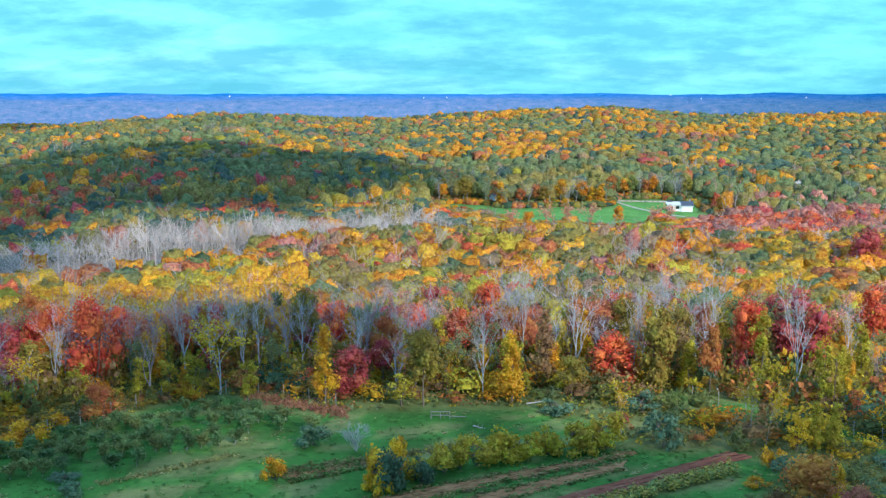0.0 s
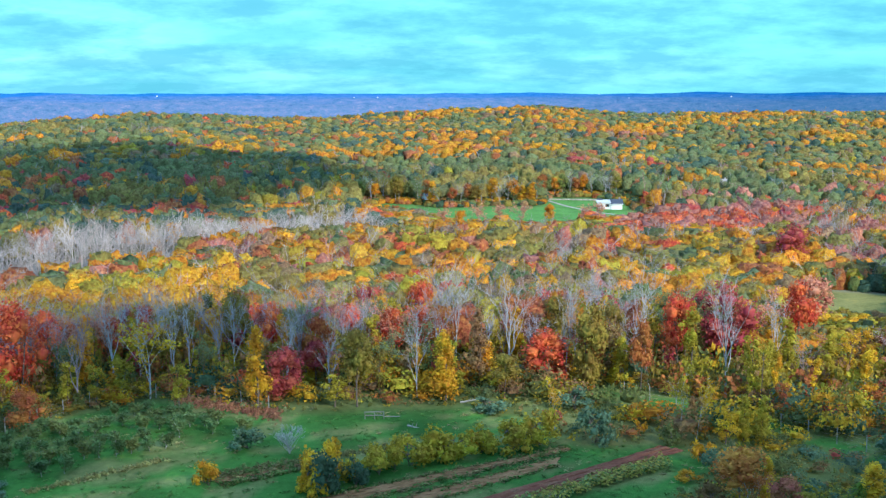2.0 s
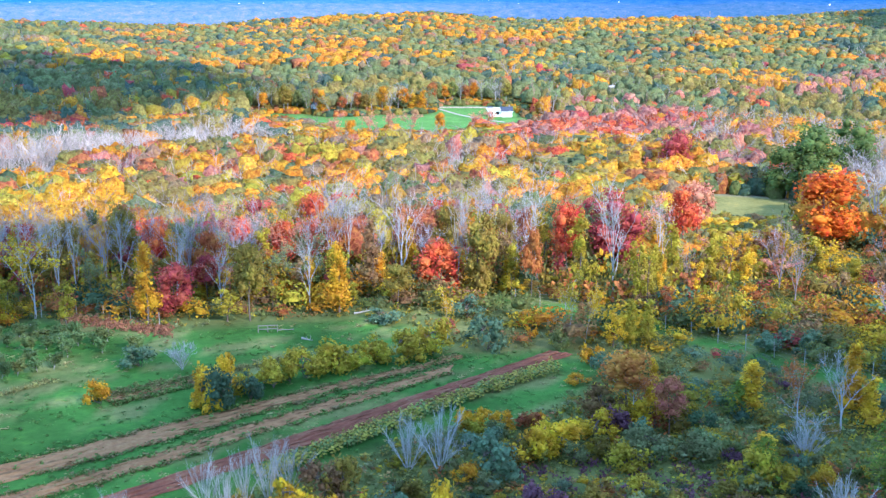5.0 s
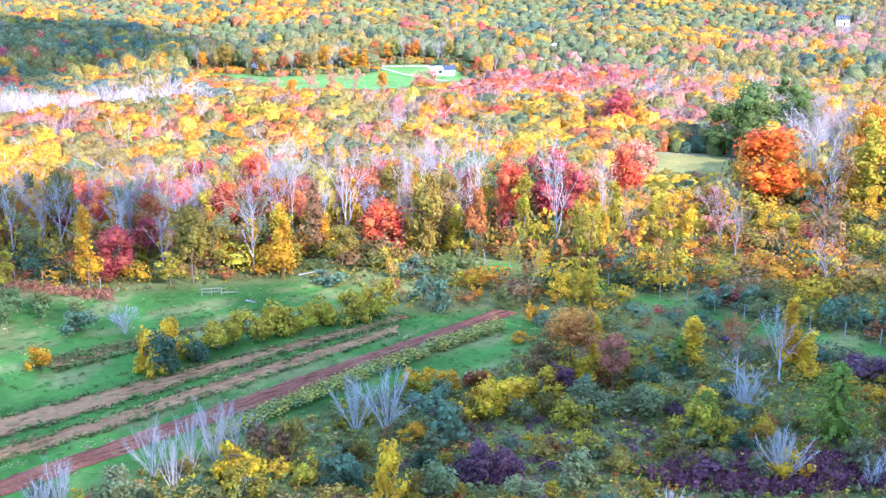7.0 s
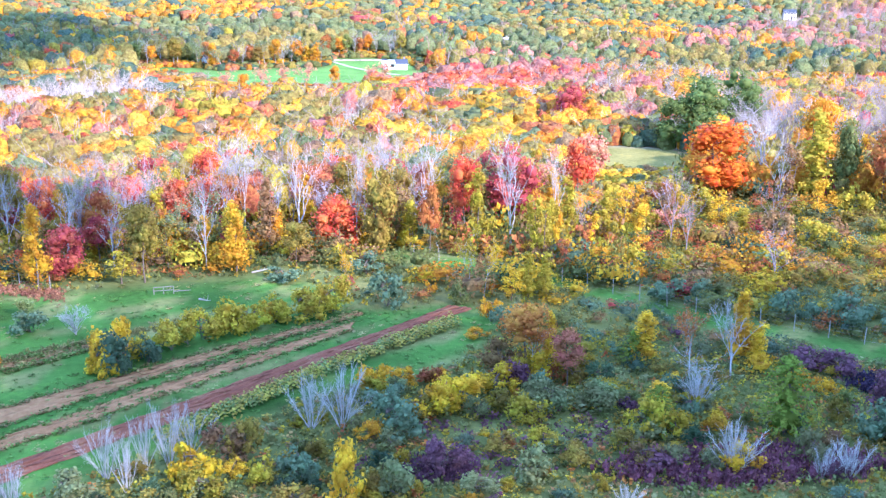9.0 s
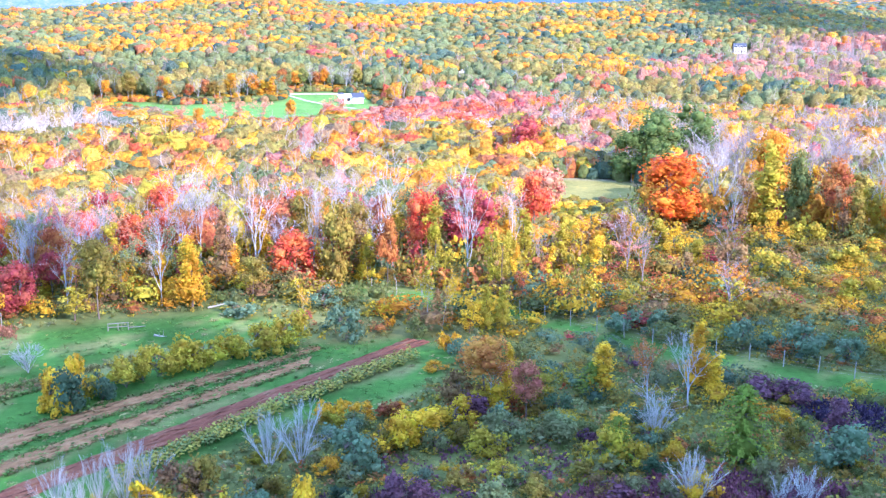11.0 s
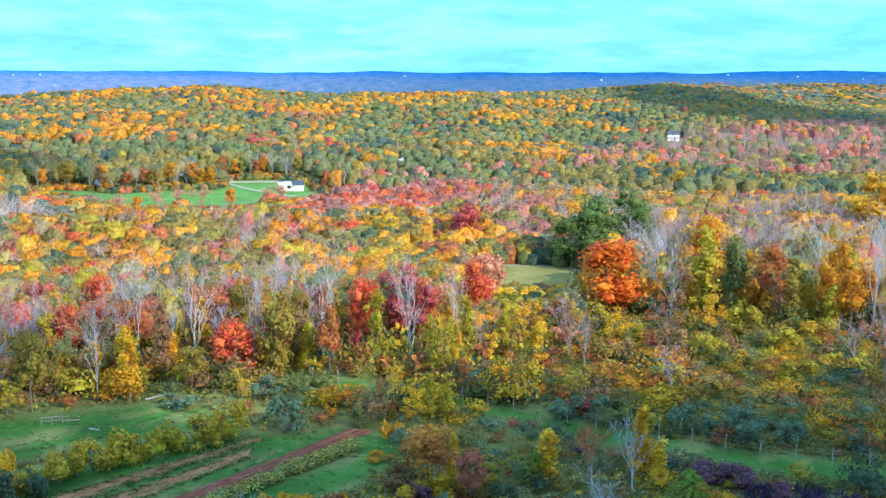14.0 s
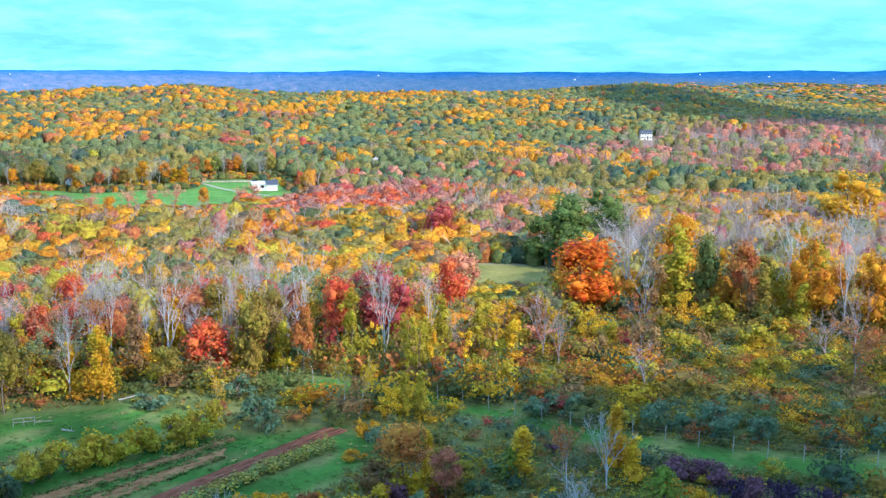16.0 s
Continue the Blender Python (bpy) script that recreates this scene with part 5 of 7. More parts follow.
    # low purple brambles
    for cx, cy, rx, ry, turn, many, c, words in ((56, 92, 14.5, 4.2, -8, 1100, (0.17, 0.068, 0.095), "low purple-red bramble thicket"), (85, 105.5, 7, 4, -35, 420, (0.062, 0.045, 0.088), "dark violet bramble thicket beside the lane"), (25.5, 98.5, 3.6, 3.0, 0, 190, (0.12, 0.06, 0.095), "low purple-red bramble patch")):
        a, q = rng.uniform(0, 2 * math.pi, many), np.sqrt(rng.uniform(0, 1, many)) * rng.uniform(0.85, 1.15, many)
        u, v = rx * q * np.cos(a), ry * q * np.sin(a)
        co, si = math.cos(radians(turn)), math.sin(radians(turn))
        o = new("brambles", scatter_mesh("brambles", tw, cx + u * co - v * si, cy + u * si + v * co, rng.uniform(0.6, 1.7, many), rng.uniform(0.5, 0.95, many), np.array(c) * rng.uniform(0.65, 1.35, (many, 1)), LEAF_FIELD, rng))
        tagged(o, words, "brambles", kind="stuff")
    # rust-red and straw-coloured tall grass along the orchard
    for (x0, y0), (x1, y1), wide, many, c, words in (((-33, 179), (-15, 168), 1.6, 520, (0.36, 0.17, 0.1), "rust-red tall grass bordering the orchard"), ((-44, 137), (-29, 148), 0.3, 150, (0.3, 0.29, 0.11), "straw-coloured tall grass strip in the meadow"), ((-22, 141), (2, 152), 0.8, 220, (0.2, 0.19, 0.075), "dry brown grass strip in the meadow")):
        f = rng.uniform(0, 1, many)
        ax, ay = x0 + (x1 - x0) * f + rng.normal(size=many) * 0.4, y0 + (y1 - y0) * f + rng.normal(size=many) * wide
        o = new("tall_grass", scatter_mesh("tall_grass", tw, ax, ay, rng.uniform(0.3, 0.9, many), rng.uniform(0.4, 0.8, many), np.array(c) * rng.uniform(0.7, 1.3, (many, 1)), LEAF_FIELD, rng))
        tagged(o, words, "grass", kind="stuff")
    # tussocks in the mown grass
    hx, hy = spread(95, 185, -27, 34, 1.25, rng)
    keep = (in_fields(hx, hy) > 0.6) & (rng.uniform(0, 1, len(hx)) < 0.34 + 0.4 * field_noise(hx, hy, 8, 10))
    hx, hy = hx[keep], hy[keep]
    g = np.where((field_noise(hx, hy, 5, 11) > 0.28)[:, None], np.array([[0.3, 0.27, 0.12]]), np.array([[0.09, 0.19, 0.045]])) * rng.uniform(0.7, 1.35, (len(hx), 1))
    hh, hw = rng.uniform(0.1, 0.26, len(hx)), rng.uniform(0.5, 1.1, len(hx))
    for left, right in (STRIPS[0], STRIPS[1], STRIPS[3]):     # ragged grass along and between the tilled strips
        for side, many in ((0.0, 380), (1.0, 380), (0.5, 70)):
            e = np.array(left, float) if side == 0 else np.array(right, float)
            if side == 0.5:
                e = np.stack([np.interp(np.linspace(0, 1, 9), np.linspace(0, 1, len(q)), np.array(q, float)[:, k]) for q in (left, right) for k in (0, 1)], 1)
                e = (e[:, :2] + e[:, 2:]) / 2
            s = np.concatenate([[0], np.cumsum(np.linalg.norm(np.diff(e, axis=0), axis=1))])
            f = rng.uniform(0, s[-1], many)
            wave = field_noise(f, f * 0, 3.0, 12) * 0.9
            hx = np.concatenate([hx, np.interp(f, s, e[:, 0]) + rng.normal(size=many) * 0.22 + wave * 0.5])
            hy = np.concatenate([hy, np.interp(f, s, e[:, 1]) + rng.normal(size=many) * 0.22 - wave * 0.8])
            hh, hw = np.concatenate([hh, rng.uniform(0.25, 0.55, many)]), np.concatenate([hw, rng.uniform(0.5, 1.1, many)])
            g = np.concatenate([g, np.where(rng.uniform(0, 1, (many, 1)) < 0.4, [[0.26, 0.21, 0.09]], [[0.11, 0.2, 0.045]]) * rng.uniform(0.7, 1.3, (many, 1))])
    o = new("grass", scatter_mesh("grass", tw, hx, hy, hh, hw, g, LEAF_FIELD, rng))
    tagged(o, "green meadow grass with straw-coloured tussocks", "grass", kind="stuff")



def make_edge_growth():
    """Vine-hung saplings that close the wood's face down to the grass."""
    rng = np.random.default_rng(57)
    x, y = spread(160, 200, -24, 23, 3.3, rng)
    D, A = np.hypot(x, y), np.degrees(np.arctan2(x, y))
    edge = np.interp(A, [-26, -20, -10, -4, 0, 8, 14, 20, 23], [171, 176, 185, 180, 179, 188, 183, 172, 168])
    keep = (D > edge) & (D < edge + 8.5) & (in_fields(x, y) < 0.1)
    x, y, D, A = x[keep], y[keep], D[keep], A[keep]
    east = smooth(8, 14, A)
    idx = choose(x, y, {"lime": 0.6 + 0.3 * east, "olive": 0.5, "brown": 0.3, "rust": 0.14, "green": 0.3, "gold": 0.25, "yellow": 0.45 + 0.3 * east, "sage": 0.1, "red": 0.04, "crimson": 0.03}, rng)
    taken = np.array(SINGLES)
    ta, td = np.degrees(np.arctan2(taken[:, 0], taken[:, 1])), np.hypot(taken[:, 0], taken[:, 1])
    for i in range(len(x)):
        hide = (np.abs(ta - A[i]) * 0.0175 * D[i] < 0.4 * taken[:, 2] + 0.5) & (td > D[i] - 2) & (td < D[i] + 14) & (taken[:, 2] > 4.2)
        h = rng.uniform(4.5, 9.5) if not hide.any() else rng.uniform(1.8, 3.0)
        plant("sapling", "ragged" if rng.uniform() < 0.6 else "column", x[i], y[i], h, rng.uniform(2.4, 3.8), tints(idx[i:i + 1], rng, 0.12)[0], (0.17, 0.14, 0.12),
              "vine-hung sapling closing the wood's edge", "tree", "saplings along the wood's edge")


def make_understory():
    """Low growth under the front of the wood."""
    rng = np.random.default_rng(58)
    x, y = spread(170, 262, -24, 45.5, 3.1, rng)
    D, A = np.hypot(x, y), np.degrees(np.arctan2(x, y))
    edge = np.interp(A, [-26, -20, -10, -4, 0, 8, 14, 18, 24, 27, 29], [174, 179, 189, 184, 183, 192, 188, 178, 174, 228, 231])
    keep = (D > edge) & (D < edge + 34) & (np.hypot((x - 114) / 18, (y - 252) / 17) > 1) & ~((np.abs(A - 24.4) < 2.2) & (D > 230))
    x, y = x[keep], y[keep]
    idx = choose(x, y, {"olive": 0.7, "brown": 0.45, "green": 0.5, "rust": 0.25, "lime": 0.7, "crimson": 0.06, "dark": 0.15, "gold": 0.15}, rng)
    tpl = []
    for s in range(5):
        r2 = np.random.default_rng(280 + s)
        p = r2.normal(size=(42, 3)) * [0.25, 0.25, 0.0] + np.stack([np.zeros(42), np.zeros(42), r2.uniform(0.05, 1.0, 42)], 1)
        tpl.append(leaves(p, r2.normal(size=(42, 3)) + [0, 0, 0.3], 0.11 * r2.uniform(0.6, 1.4, 42), r2))
    o = new("understory", scatter_mesh("understory", tpl, x, y, rng.uniform(2.0, 6.0, len(x)), rng.uniform(2.5, 4.2, len(x)), tints(idx, rng), LEAF_FIELD, rng))
    tagged(o, "tangled brown and olive undergrowth beneath the trees", "undergrowth", kind="stuff")

# ---- trees and shrubs that stand out ----
PALE, DARK, MAUVE = (0.44, 0.44, 0.45), (0.16, 0.13, 0.11), (0.3, 0.25, 0.27)
plant('maple_tree', 'full', -57.8, 179.4, 15.8, 10.9, HUES['red'], DARK, 'bright red maple tree at the edge of the wood', 'tree', 'red and orange maples')
plant('maple_tree', 'full', 29.4, 182.9, 10.0, 10.2, HUES['red'], DARK, 'bright red maple tree at the edge of the wood', 'tree', 'red and orange maples')
plant('maple_tree', 'full', 33.6, 253.1, 8.5, 11.3, HUES['red'], DARK, 'bright red maple tree at the edge of the wood', 'tree', 'red and orange maples')
plant('maple_tree', 'round', 52.6, 186.6, 15.9, 6.6, HUES['red'], DARK, 'scarlet maple tree at the edge of the wood', 'tree', 'red and orange maples')
plant('maple_tree', 'round', 79.0, 198.6, 15.7, 8.4, HUES['red'], DARK, 'scarlet maple tree at the edge of the wood', 'tree', 'red and orange maples')
plant('maple_tree', 'full', -18.4, 222.1, 8.2, 7.0, HUES['red'], DARK, 'scarlet maple tree at the edge of the wood', 'tree', 'red and orange maples')
plant('maple_tree', 'full', 8.8, 222.1, 11.2, 8.7, HUES['red'], DARK, 'scarlet maple tree at the edge of the wood', 'tree', 'red and orange maples')
plant('maple_tree', 'full', -15.3, 177.7, 8.9, 7.4, HUES['crimson'], DARK, 'wine-red maple tree at the edge of the wood', 'tree', 'red and orange maples')
plant('maple_tree', 'full', 64.2, 194.4, 16.2, 12.4, HUES['crimson'], DARK, 'wine-red maple tree at the edge of the wood', 'tree', 'red and orange maples')
plant('maple_tree', 'full', -1.7, 227.5, 10.8, 8.3, HUES['crimson'], DARK, 'wine-red maple tree at the edge of the wood', 'tree', 'red and orange maples')
plant('maple_tree', 'round', 29.2, 375.6, 10.5, 5.6, HUES['orange'], DARK, 'orange maple below the pasture', 'tree', 'red and orange maples')
plant('maple_tree', 'round', 64.5, 405.0, 9.0, 5.2, HUES['orange'], DARK, 'orange maple below the pasture', 'tree', 'red and orange maples')
plant('maple_tree', 'sparse', 38.5, 392.0, 9.5, 7.5, HUES['pink'], MAUVE, 'half-bare tree with faded pink leaves below the pasture', 'tree', 'red and orange maples')
plant('maple_tree', 'sparse', 45.0, 398.0, 9.0, 7.0, HUES['pink'], MAUVE, 'half-bare tree with faded pink leaves below the pasture', 'tree', 'red and orange maples')
plant('maple_tree', 'sparse', 53.0, 401.0, 8.6, 8.0, HUES['pink'], MAUVE, 'half-bare tree with faded pink leaves below the pasture', 'tree', 'red and orange maples')
plant('maple_tree', 'sparse', 24.0, 396.0, 8.4, 8.0, HUES['pink'], MAUVE, 'half-bare tree with faded pink leaves below the pasture', 'tree', 'red and orange maples')
plant('maple_tree', 'sparse', 76.0, 408.0, 8.0, 7.0, HUES['pink'], MAUVE, 'half-bare tree with faded pink leaves below the pasture', 'tree', 'red and orange maples')
plant('maple_tree', 'sparse', 84.0, 411.0, 8.5, 7.5, HUES['pink'], MAUVE, 'half-bare tree with faded pink leaves below the pasture', 'tree', 'red and orange maples')
plant('maple_tree', 'full', -51.6, 162.1, 6.1, 6.8, HUES['rust'], DARK, 'rust-orange maple tree at the edge of the wood', 'tree', 'red and orange maples')
plant('maple_tree', 'full', -80.1, 212.1, 11.2, 8.3, HUES['rust'], DARK, 'rust-orange maple tree at the edge of the wood', 'tree', 'red and orange maples')
plant('maple_tree', 'full', -48.9, 245.3, 7.7, 7.8, HUES['rust'], DARK, 'rust-orange maple tree at the edge of the wood', 'tree', 'red and orange maples')
plant('maple_tree', 'round', 36.6, 182.9, 12.7, 5.4, HUES['rust'], DARK, 'rust-orange maple tree at the edge of the wood', 'tree', 'red and orange maples')
plant('maple_tree', 'round', 43.9, 177.7, 13.3, 4.8, HUES['rust'], DARK, 'rust-orange maple tree at the edge of the wood', 'tree', 'red and orange maples')
plant('poplar_tree', 'column', -18.9, 172.1, 13.8, 4.8, HUES['gold'], DARK, 'golden-yellow columnar tree hung with vines', 'tree', 'columnar trees')
plant('poplar_tree', 'column', 11.1, 174.3, 12.3, 4.8, HUES['gold'], DARK, 'golden-yellow columnar tree hung with vines', 'tree', 'columnar trees')
plant('poplar_tree', 'column', 17.7, 186.6, 13.9, 4.7, HUES['brown'], DARK, 'brown columnar tree among the wood', 'tree', 'columnar trees')
plant('poplar_tree', 'column', 31.6, 212.1, 8.4, 4.5, HUES['brown'], DARK, 'brown columnar tree among the wood', 'tree', 'columnar trees')
plant('ash_tree', 'round', 21.1, 177.7, 7.6, 6.3, HUES['olive'], DARK, "olive-green tree at the wood's edge", 'tree', 'olive and yellow trees')
plant('ash_tree', 'full', 35.8, 180.5, 16.0, 8.2, HUES['olive'], DARK, "olive-green tree at the wood's edge", 'tree', 'olive and yellow trees')
plant('ash_tree', 'round', -3.1, 172.7, 13.0, 6.9, HUES['olive'], DARK, "olive-green tree at the wood's edge", 'tree', 'olive and yellow trees')
plant('ash_tree', 'round', -25.9, 202.9, 15.0, 6.4, HUES['olive'], DARK, "olive-green tree at the wood's edge", 'tree', 'olive and yellow trees')
plant('ash_tree', 'round', -67.7, 179.4, 9.6, 8.1, HUES['olive'], DARK, "olive-green tree at the wood's edge", 'tree', 'olive and yellow trees')
plant('ash_tree', 'ragged', -48.9, 174.3, 8.0, 4.3, HUES['lime'], DARK, 'yellow-olive tree draped with vines', 'tree', 'olive and yellow trees')
plant('ash_tree', 'ragged', -44.8, 175.3, 6.8, 4.0, HUES['lime'], DARK, 'yellow-olive tree draped with vines', 'tree', 'olive and yellow trees')
plant('ash_tree', 'ragged', 53.8, 182.9, 13.2, 6.0, HUES['lime'], DARK, 'yellow-olive tree draped with vines', 'tree', 'olive and yellow trees')
plant('ash_tree', 'ragged', -6.7, 172.7, 5.6, 5.5, HUES['lime'], DARK, 'yellow-olive tree draped with vines', 'tree', 'olive and yellow trees')
plant('ash_tree', 'ragged', 59.8, 169.5, 11.8, 4.3, HUES['lime'], DARK, 'yellow-olive tree draped with vines', 'tree', 'olive and yellow trees')
plant('ash_tree', 'ragged', 60.5, 166.5, 10.7, 3.8, HUES['lime'], DARK, 'yellow-olive tree draped with vines', 'tree', 'olive and yellow trees')
plant('ash_tree', 'ragged', 41.0, 179.4, 9.6, 4.4, HUES['lime'], DARK, 'yellow-olive tree draped with vines', 'tree', 'olive and yellow trees')
plant('ash_tree', 'ragged', -57.9, 171.1, 7.8, 4.8, HUES['lime'], DARK, 'yellow-olive tree draped with vines', 'tree', 'olive and yellow trees')
plant('ash_tree', 'ragged', -31.2, 172.7, 7.4, 4.7, HUES['lime'], DARK, 'yellow-olive tree draped with vines', 'tree', 'olive and yellow trees')
plant('ash_tree', 'ragged', -41.3, 179.4, 6.7, 4.9, HUES['lime'], DARK, 'yellow-olive tree draped with vines', 'tree', 'olive and yellow trees')
plant('ash_tree', 'ragged', 13.7, 179.4, 3.9, 3.8, HUES['lime'], DARK, 'yellow-olive tree draped with vines', 'tree', 'olive and yellow trees')
plant('bare_tree', 'bare', -44.4, 186.6, 14.9, 7.6, HUES['grey'], PALE, "pale leafless tree at the wood's edge", 'tree', 'leafless trees')
plant('bare_tree', 'bare', -40.8, 190.5, 13.7, 7.2, HUES['grey'], PALE, "pale leafless tree at the wood's edge", 'tree', 'leafless trees')
plant('bare_tree', 'bare', -34.8, 188.5, 14.5, 5.6, HUES['grey'], PALE, "pale leafless tree at the wood's edge", 'tree', 'leafless trees')
plant('bare_tree', 'bare', -32.3, 190.5, 13.2, 4.6, HUES['grey'], PALE, "pale leafless tree at the wood's edge", 'tree', 'leafless trees')
plant('bare_tree', 'bare', -15.3, 182.9, 13.2, 6.8, HUES['grey'], PALE, "pale leafless tree at the wood's edge", 'tree', 'leafless trees')
plant('bare_tree', 'bare', -25.3, 194.4, 12.9, 5.2, HUES['grey'], PALE, "pale leafless tree at the wood's edge", 'tree', 'leafless trees')
plant('bare_tree', 'bare', 23.5, 190.5, 16.4, 8.6, HUES['grey'], PALE, "pale leafless tree at the wood's edge", 'tree', 'leafless trees')
plant('bare_tree', 'bare', 32.2, 182.9, 17.0, 5.4, HUES['grey'], PALE, "pale leafless tree at the wood's edge", 'tree', 'leafless trees')
plant('bare_tree', 'bare', 46.6, 182.9, 18.9, 8.5, HUES['grey'], PALE, "pale leafless tree at the wood's edge", 'tree', 'leafless trees')
plant('bare_tree', 'bare', 6.6, 177.7, 11.4, 4.7, HUES['grey'], PALE, "pale leafless tree at the wood's edge", 'tree', 'leafless trees')
plant('bare_tree', 'bare', 14.9, 202.9, 15.1, 6.4, HUES['grey'], PALE, "pale leafless tree at the wood's edge", 'tree', 'leafless trees')
plant('bare_tree', 'bare', 57.3, 174.3, 20.4, 9.2, HUES['grey'], PALE, "pale leafless tree at the wood's edge", 'tree', 'leafless trees')
plant('bare_tree', 'bare', -64.3, 177.7, 12.8, 6.5, HUES['grey'], PALE, "pale leafless tree at the wood's edge", 'tree', 'leafless trees')
plant('bare_tree', 'bare', -7.9, 179.4, 9.6, 5.2, HUES['grey'], PALE, "pale leafless tree at the wood's edge", 'tree', 'leafless trees')
plant('bare_tree', 'bare', 71.4, 190.5, 13.1, 5.3, HUES['grey'], PALE, "pale leafless tree at the wood's edge", 'tree', 'leafless trees')
plant('bare_tree', 'bare', -47.5, 174.3, 14.9, 8.1, HUES['crimson'], MAUVE, "greyish-pink leafless tree at the wood's edge", 'tree', 'leafless trees')
plant('bare_tree', 'bare', -56.0, 182.9, 12.7, 6.1, HUES['crimson'], MAUVE, "greyish-pink leafless tree at the wood's edge", 'tree', 'leafless trees')
plant('bare_tree', 'bare', 25.0, 222.1, 9.4, 5.8, HUES['crimson'], MAUVE, "greyish-pink leafless tree at the wood's edge", 'tree', 'leafless trees')
plant('bare_tree', 'bare', -32.2, 202.9, 10.8, 5.4, HUES['crimson'], MAUVE, "greyish-pink leafless tree at the wood's edge", 'tree', 'leafless trees')
plant('ash_tree', 'sparse', -37.1, 179.4, 12.0, 8.7, HUES['yellow'], PALE, 'half-bare tree with a few yellow leaves', 'tree', 'olive and yellow trees')
plant('ash_tree', 'sparse', 26.2, 157.3, 7.2, 2.7, HUES['yellow'], PALE, 'half-bare tree with a few yellow leaves', 'tree', 'olive and yellow trees')
plant('ash_tree', 'sparse', -64.6, 169.5, 8.2, 5.8, HUES['yellow'], PALE, 'half-bare tree with a few yellow leaves', 'tree', 'olive and yellow trees')
plant('shrub', 'shrub', -3.6, 138.6, 4.6, 4.5, HUES['lime'], DARK, 'yellow-olive shrub in the field hedge', 'shrub', 'shrubs of hedge and scrub')
plant('shrub', 'shrub', 0.1, 140.8, 4.3, 6.9, HUES['lime'], DARK, 'yellow-olive shrub in the field hedge', 'shrub', 'shrubs of hedge and scrub')
plant('shrub', 'shrub', 4.3, 144.2, 4.5, 7.0, HUES['lime'], DARK, 'yellow-olive shrub in the field hedge', 'shrub', 'shrubs of hedge and scrub')
plant('shrub', 'shrub', 9.3, 145.8, 5.6, 7.5, HUES['lime'], DARK, 'yellow-olive shrub in the field hedge', 'shrub', 'shrubs of hedge and scrub')
plant('shrub', 'shrub', 14.5, 148.9, 5.1, 7.2, HUES['lime'], DARK, 'yellow-olive shrub in the field hedge', 'shrub', 'shrubs of hedge and scrub')
plant('shrub', 'shrub', 18.7, 150.1, 4.5, 7.3, HUES['lime'], DARK, 'yellow-olive shrub in the field hedge', 'shrub', 'shrubs of hedge and scrub')
plant('shrub', 'shrub', 23.4, 152.1, 5.3, 6.6, HUES['lime'], DARK, 'yellow-olive shrub in the field hedge', 'shrub', 'shrubs of hedge and scrub')
plant('shrub', 'shrub', 6.6, 144.8, 3.7, 5.5, HUES['lime'], DARK, 'yellow-olive shrub in the field hedge', 'shrub', 'shrubs of hedge and scrub')
plant('shrub', 'shrub', 11.8, 147.2, 4.2, 5.6, HUES['lime'], DARK, 'yellow-olive shrub in the field hedge', 'shrub', 'shrubs of hedge and scrub')
plant('shrub', 'shrub', 2.3, 142.6, 3.7, 4.6, HUES['lime'], DARK, 'yellow-olive shrub in the field hedge', 'shrub', 'shrubs of hedge and scrub')
plant('shrub', 'shrub', 21.1, 151.1, 3.4, 4.9, HUES['lime'], DARK, 'yellow-olive shrub in the field hedge', 'shrub', 'shrubs of hedge and scrub')
plant('shrub', 'shrub', -6.0, 134.9, 6.2, 6.5, HUES['dark'], DARK, 'dark green shrub in the field hedge', 'shrub', 'shrubs of hedge and scrub')
plant('shrub', 'shrub', -2.8, 137.0, 4.7, 5.2, HUES['dark'], DARK, 'dark green shrub in the field hedge', 'shrub', 'shrubs of hedge and scrub')
plant('shrub', 'shrub', -8.3, 134.1, 4.7, 4.5, HUES['yellow'], DARK, 'bright yellow shrub in the field hedge', 'shrub', 'shrubs of hedge and scrub')
plant('shrub', 'shrub', -6.8, 138.6, 5.7, 6.4, HUES['yellow'], DARK, 'bright yellow shrub in the field hedge', 'shrub', 'shrubs of hedge and scrub')
plant('shrub', 'shrub', -9.6, 134.9, 2.5, 3.3, HUES['yellow'], DARK, 'bright yellow shrub in the field hedge', 'shrub', 'shrubs of hedge and scrub')
plant('shrub', 'shrub', 13.6, 150.1, 3.9, 3.2, HUES['gold'], DARK, 'golden shrub in the field hedge', 'shrub', 'shrubs of hedge and scrub')
plant('shrub', 'shrub', -21.6, 138.2, 3.6, 4.5, HUES['gold'], DARK, 'golden shrub in the field hedge', 'shrub', 'shrubs of hedge and scrub')
plant('shrub', 'shrub', -59.2, 152.6, 4.1, 6.5, HUES['gold'], DARK, 'golden shrub in the field hedge', 'shrub', 'shrubs of hedge and scrub')
plant('shrub', 'shrub', -60.2, 150.1, 3.3, 5.2, HUES['gold'], DARK, 'golden shrub in the field hedge', 'shrub', 'shrubs of hedge and scrub')
plant('shrub', 'shrub', -57.9, 160.6, 3.9, 5.4, HUES['gold'], DARK, 'golden shrub in the field hedge', 'shrub', 'shrubs of hedge and scrub')
plant('shrub', 'shrub', 31.1, 152.6, 5.6, 6.3, HUES['teal'], DARK, 'blue-grey shrub by the hedge', 'shrub', 'shrubs of hedge and scrub')
plant('shrub', 'shrub', 31.7, 169.5, 3.7, 6.4, HUES['teal'], DARK, 'blue-grey shrub by the hedge', 'shrub', 'shrubs of hedge and scrub')
plant('shrub', 'shrub', 44.7, 182.9, 5.9, 6.0, HUES['teal'], DARK, 'blue-grey shrub by the hedge', 'shrub', 'shrubs of hedge and scrub')
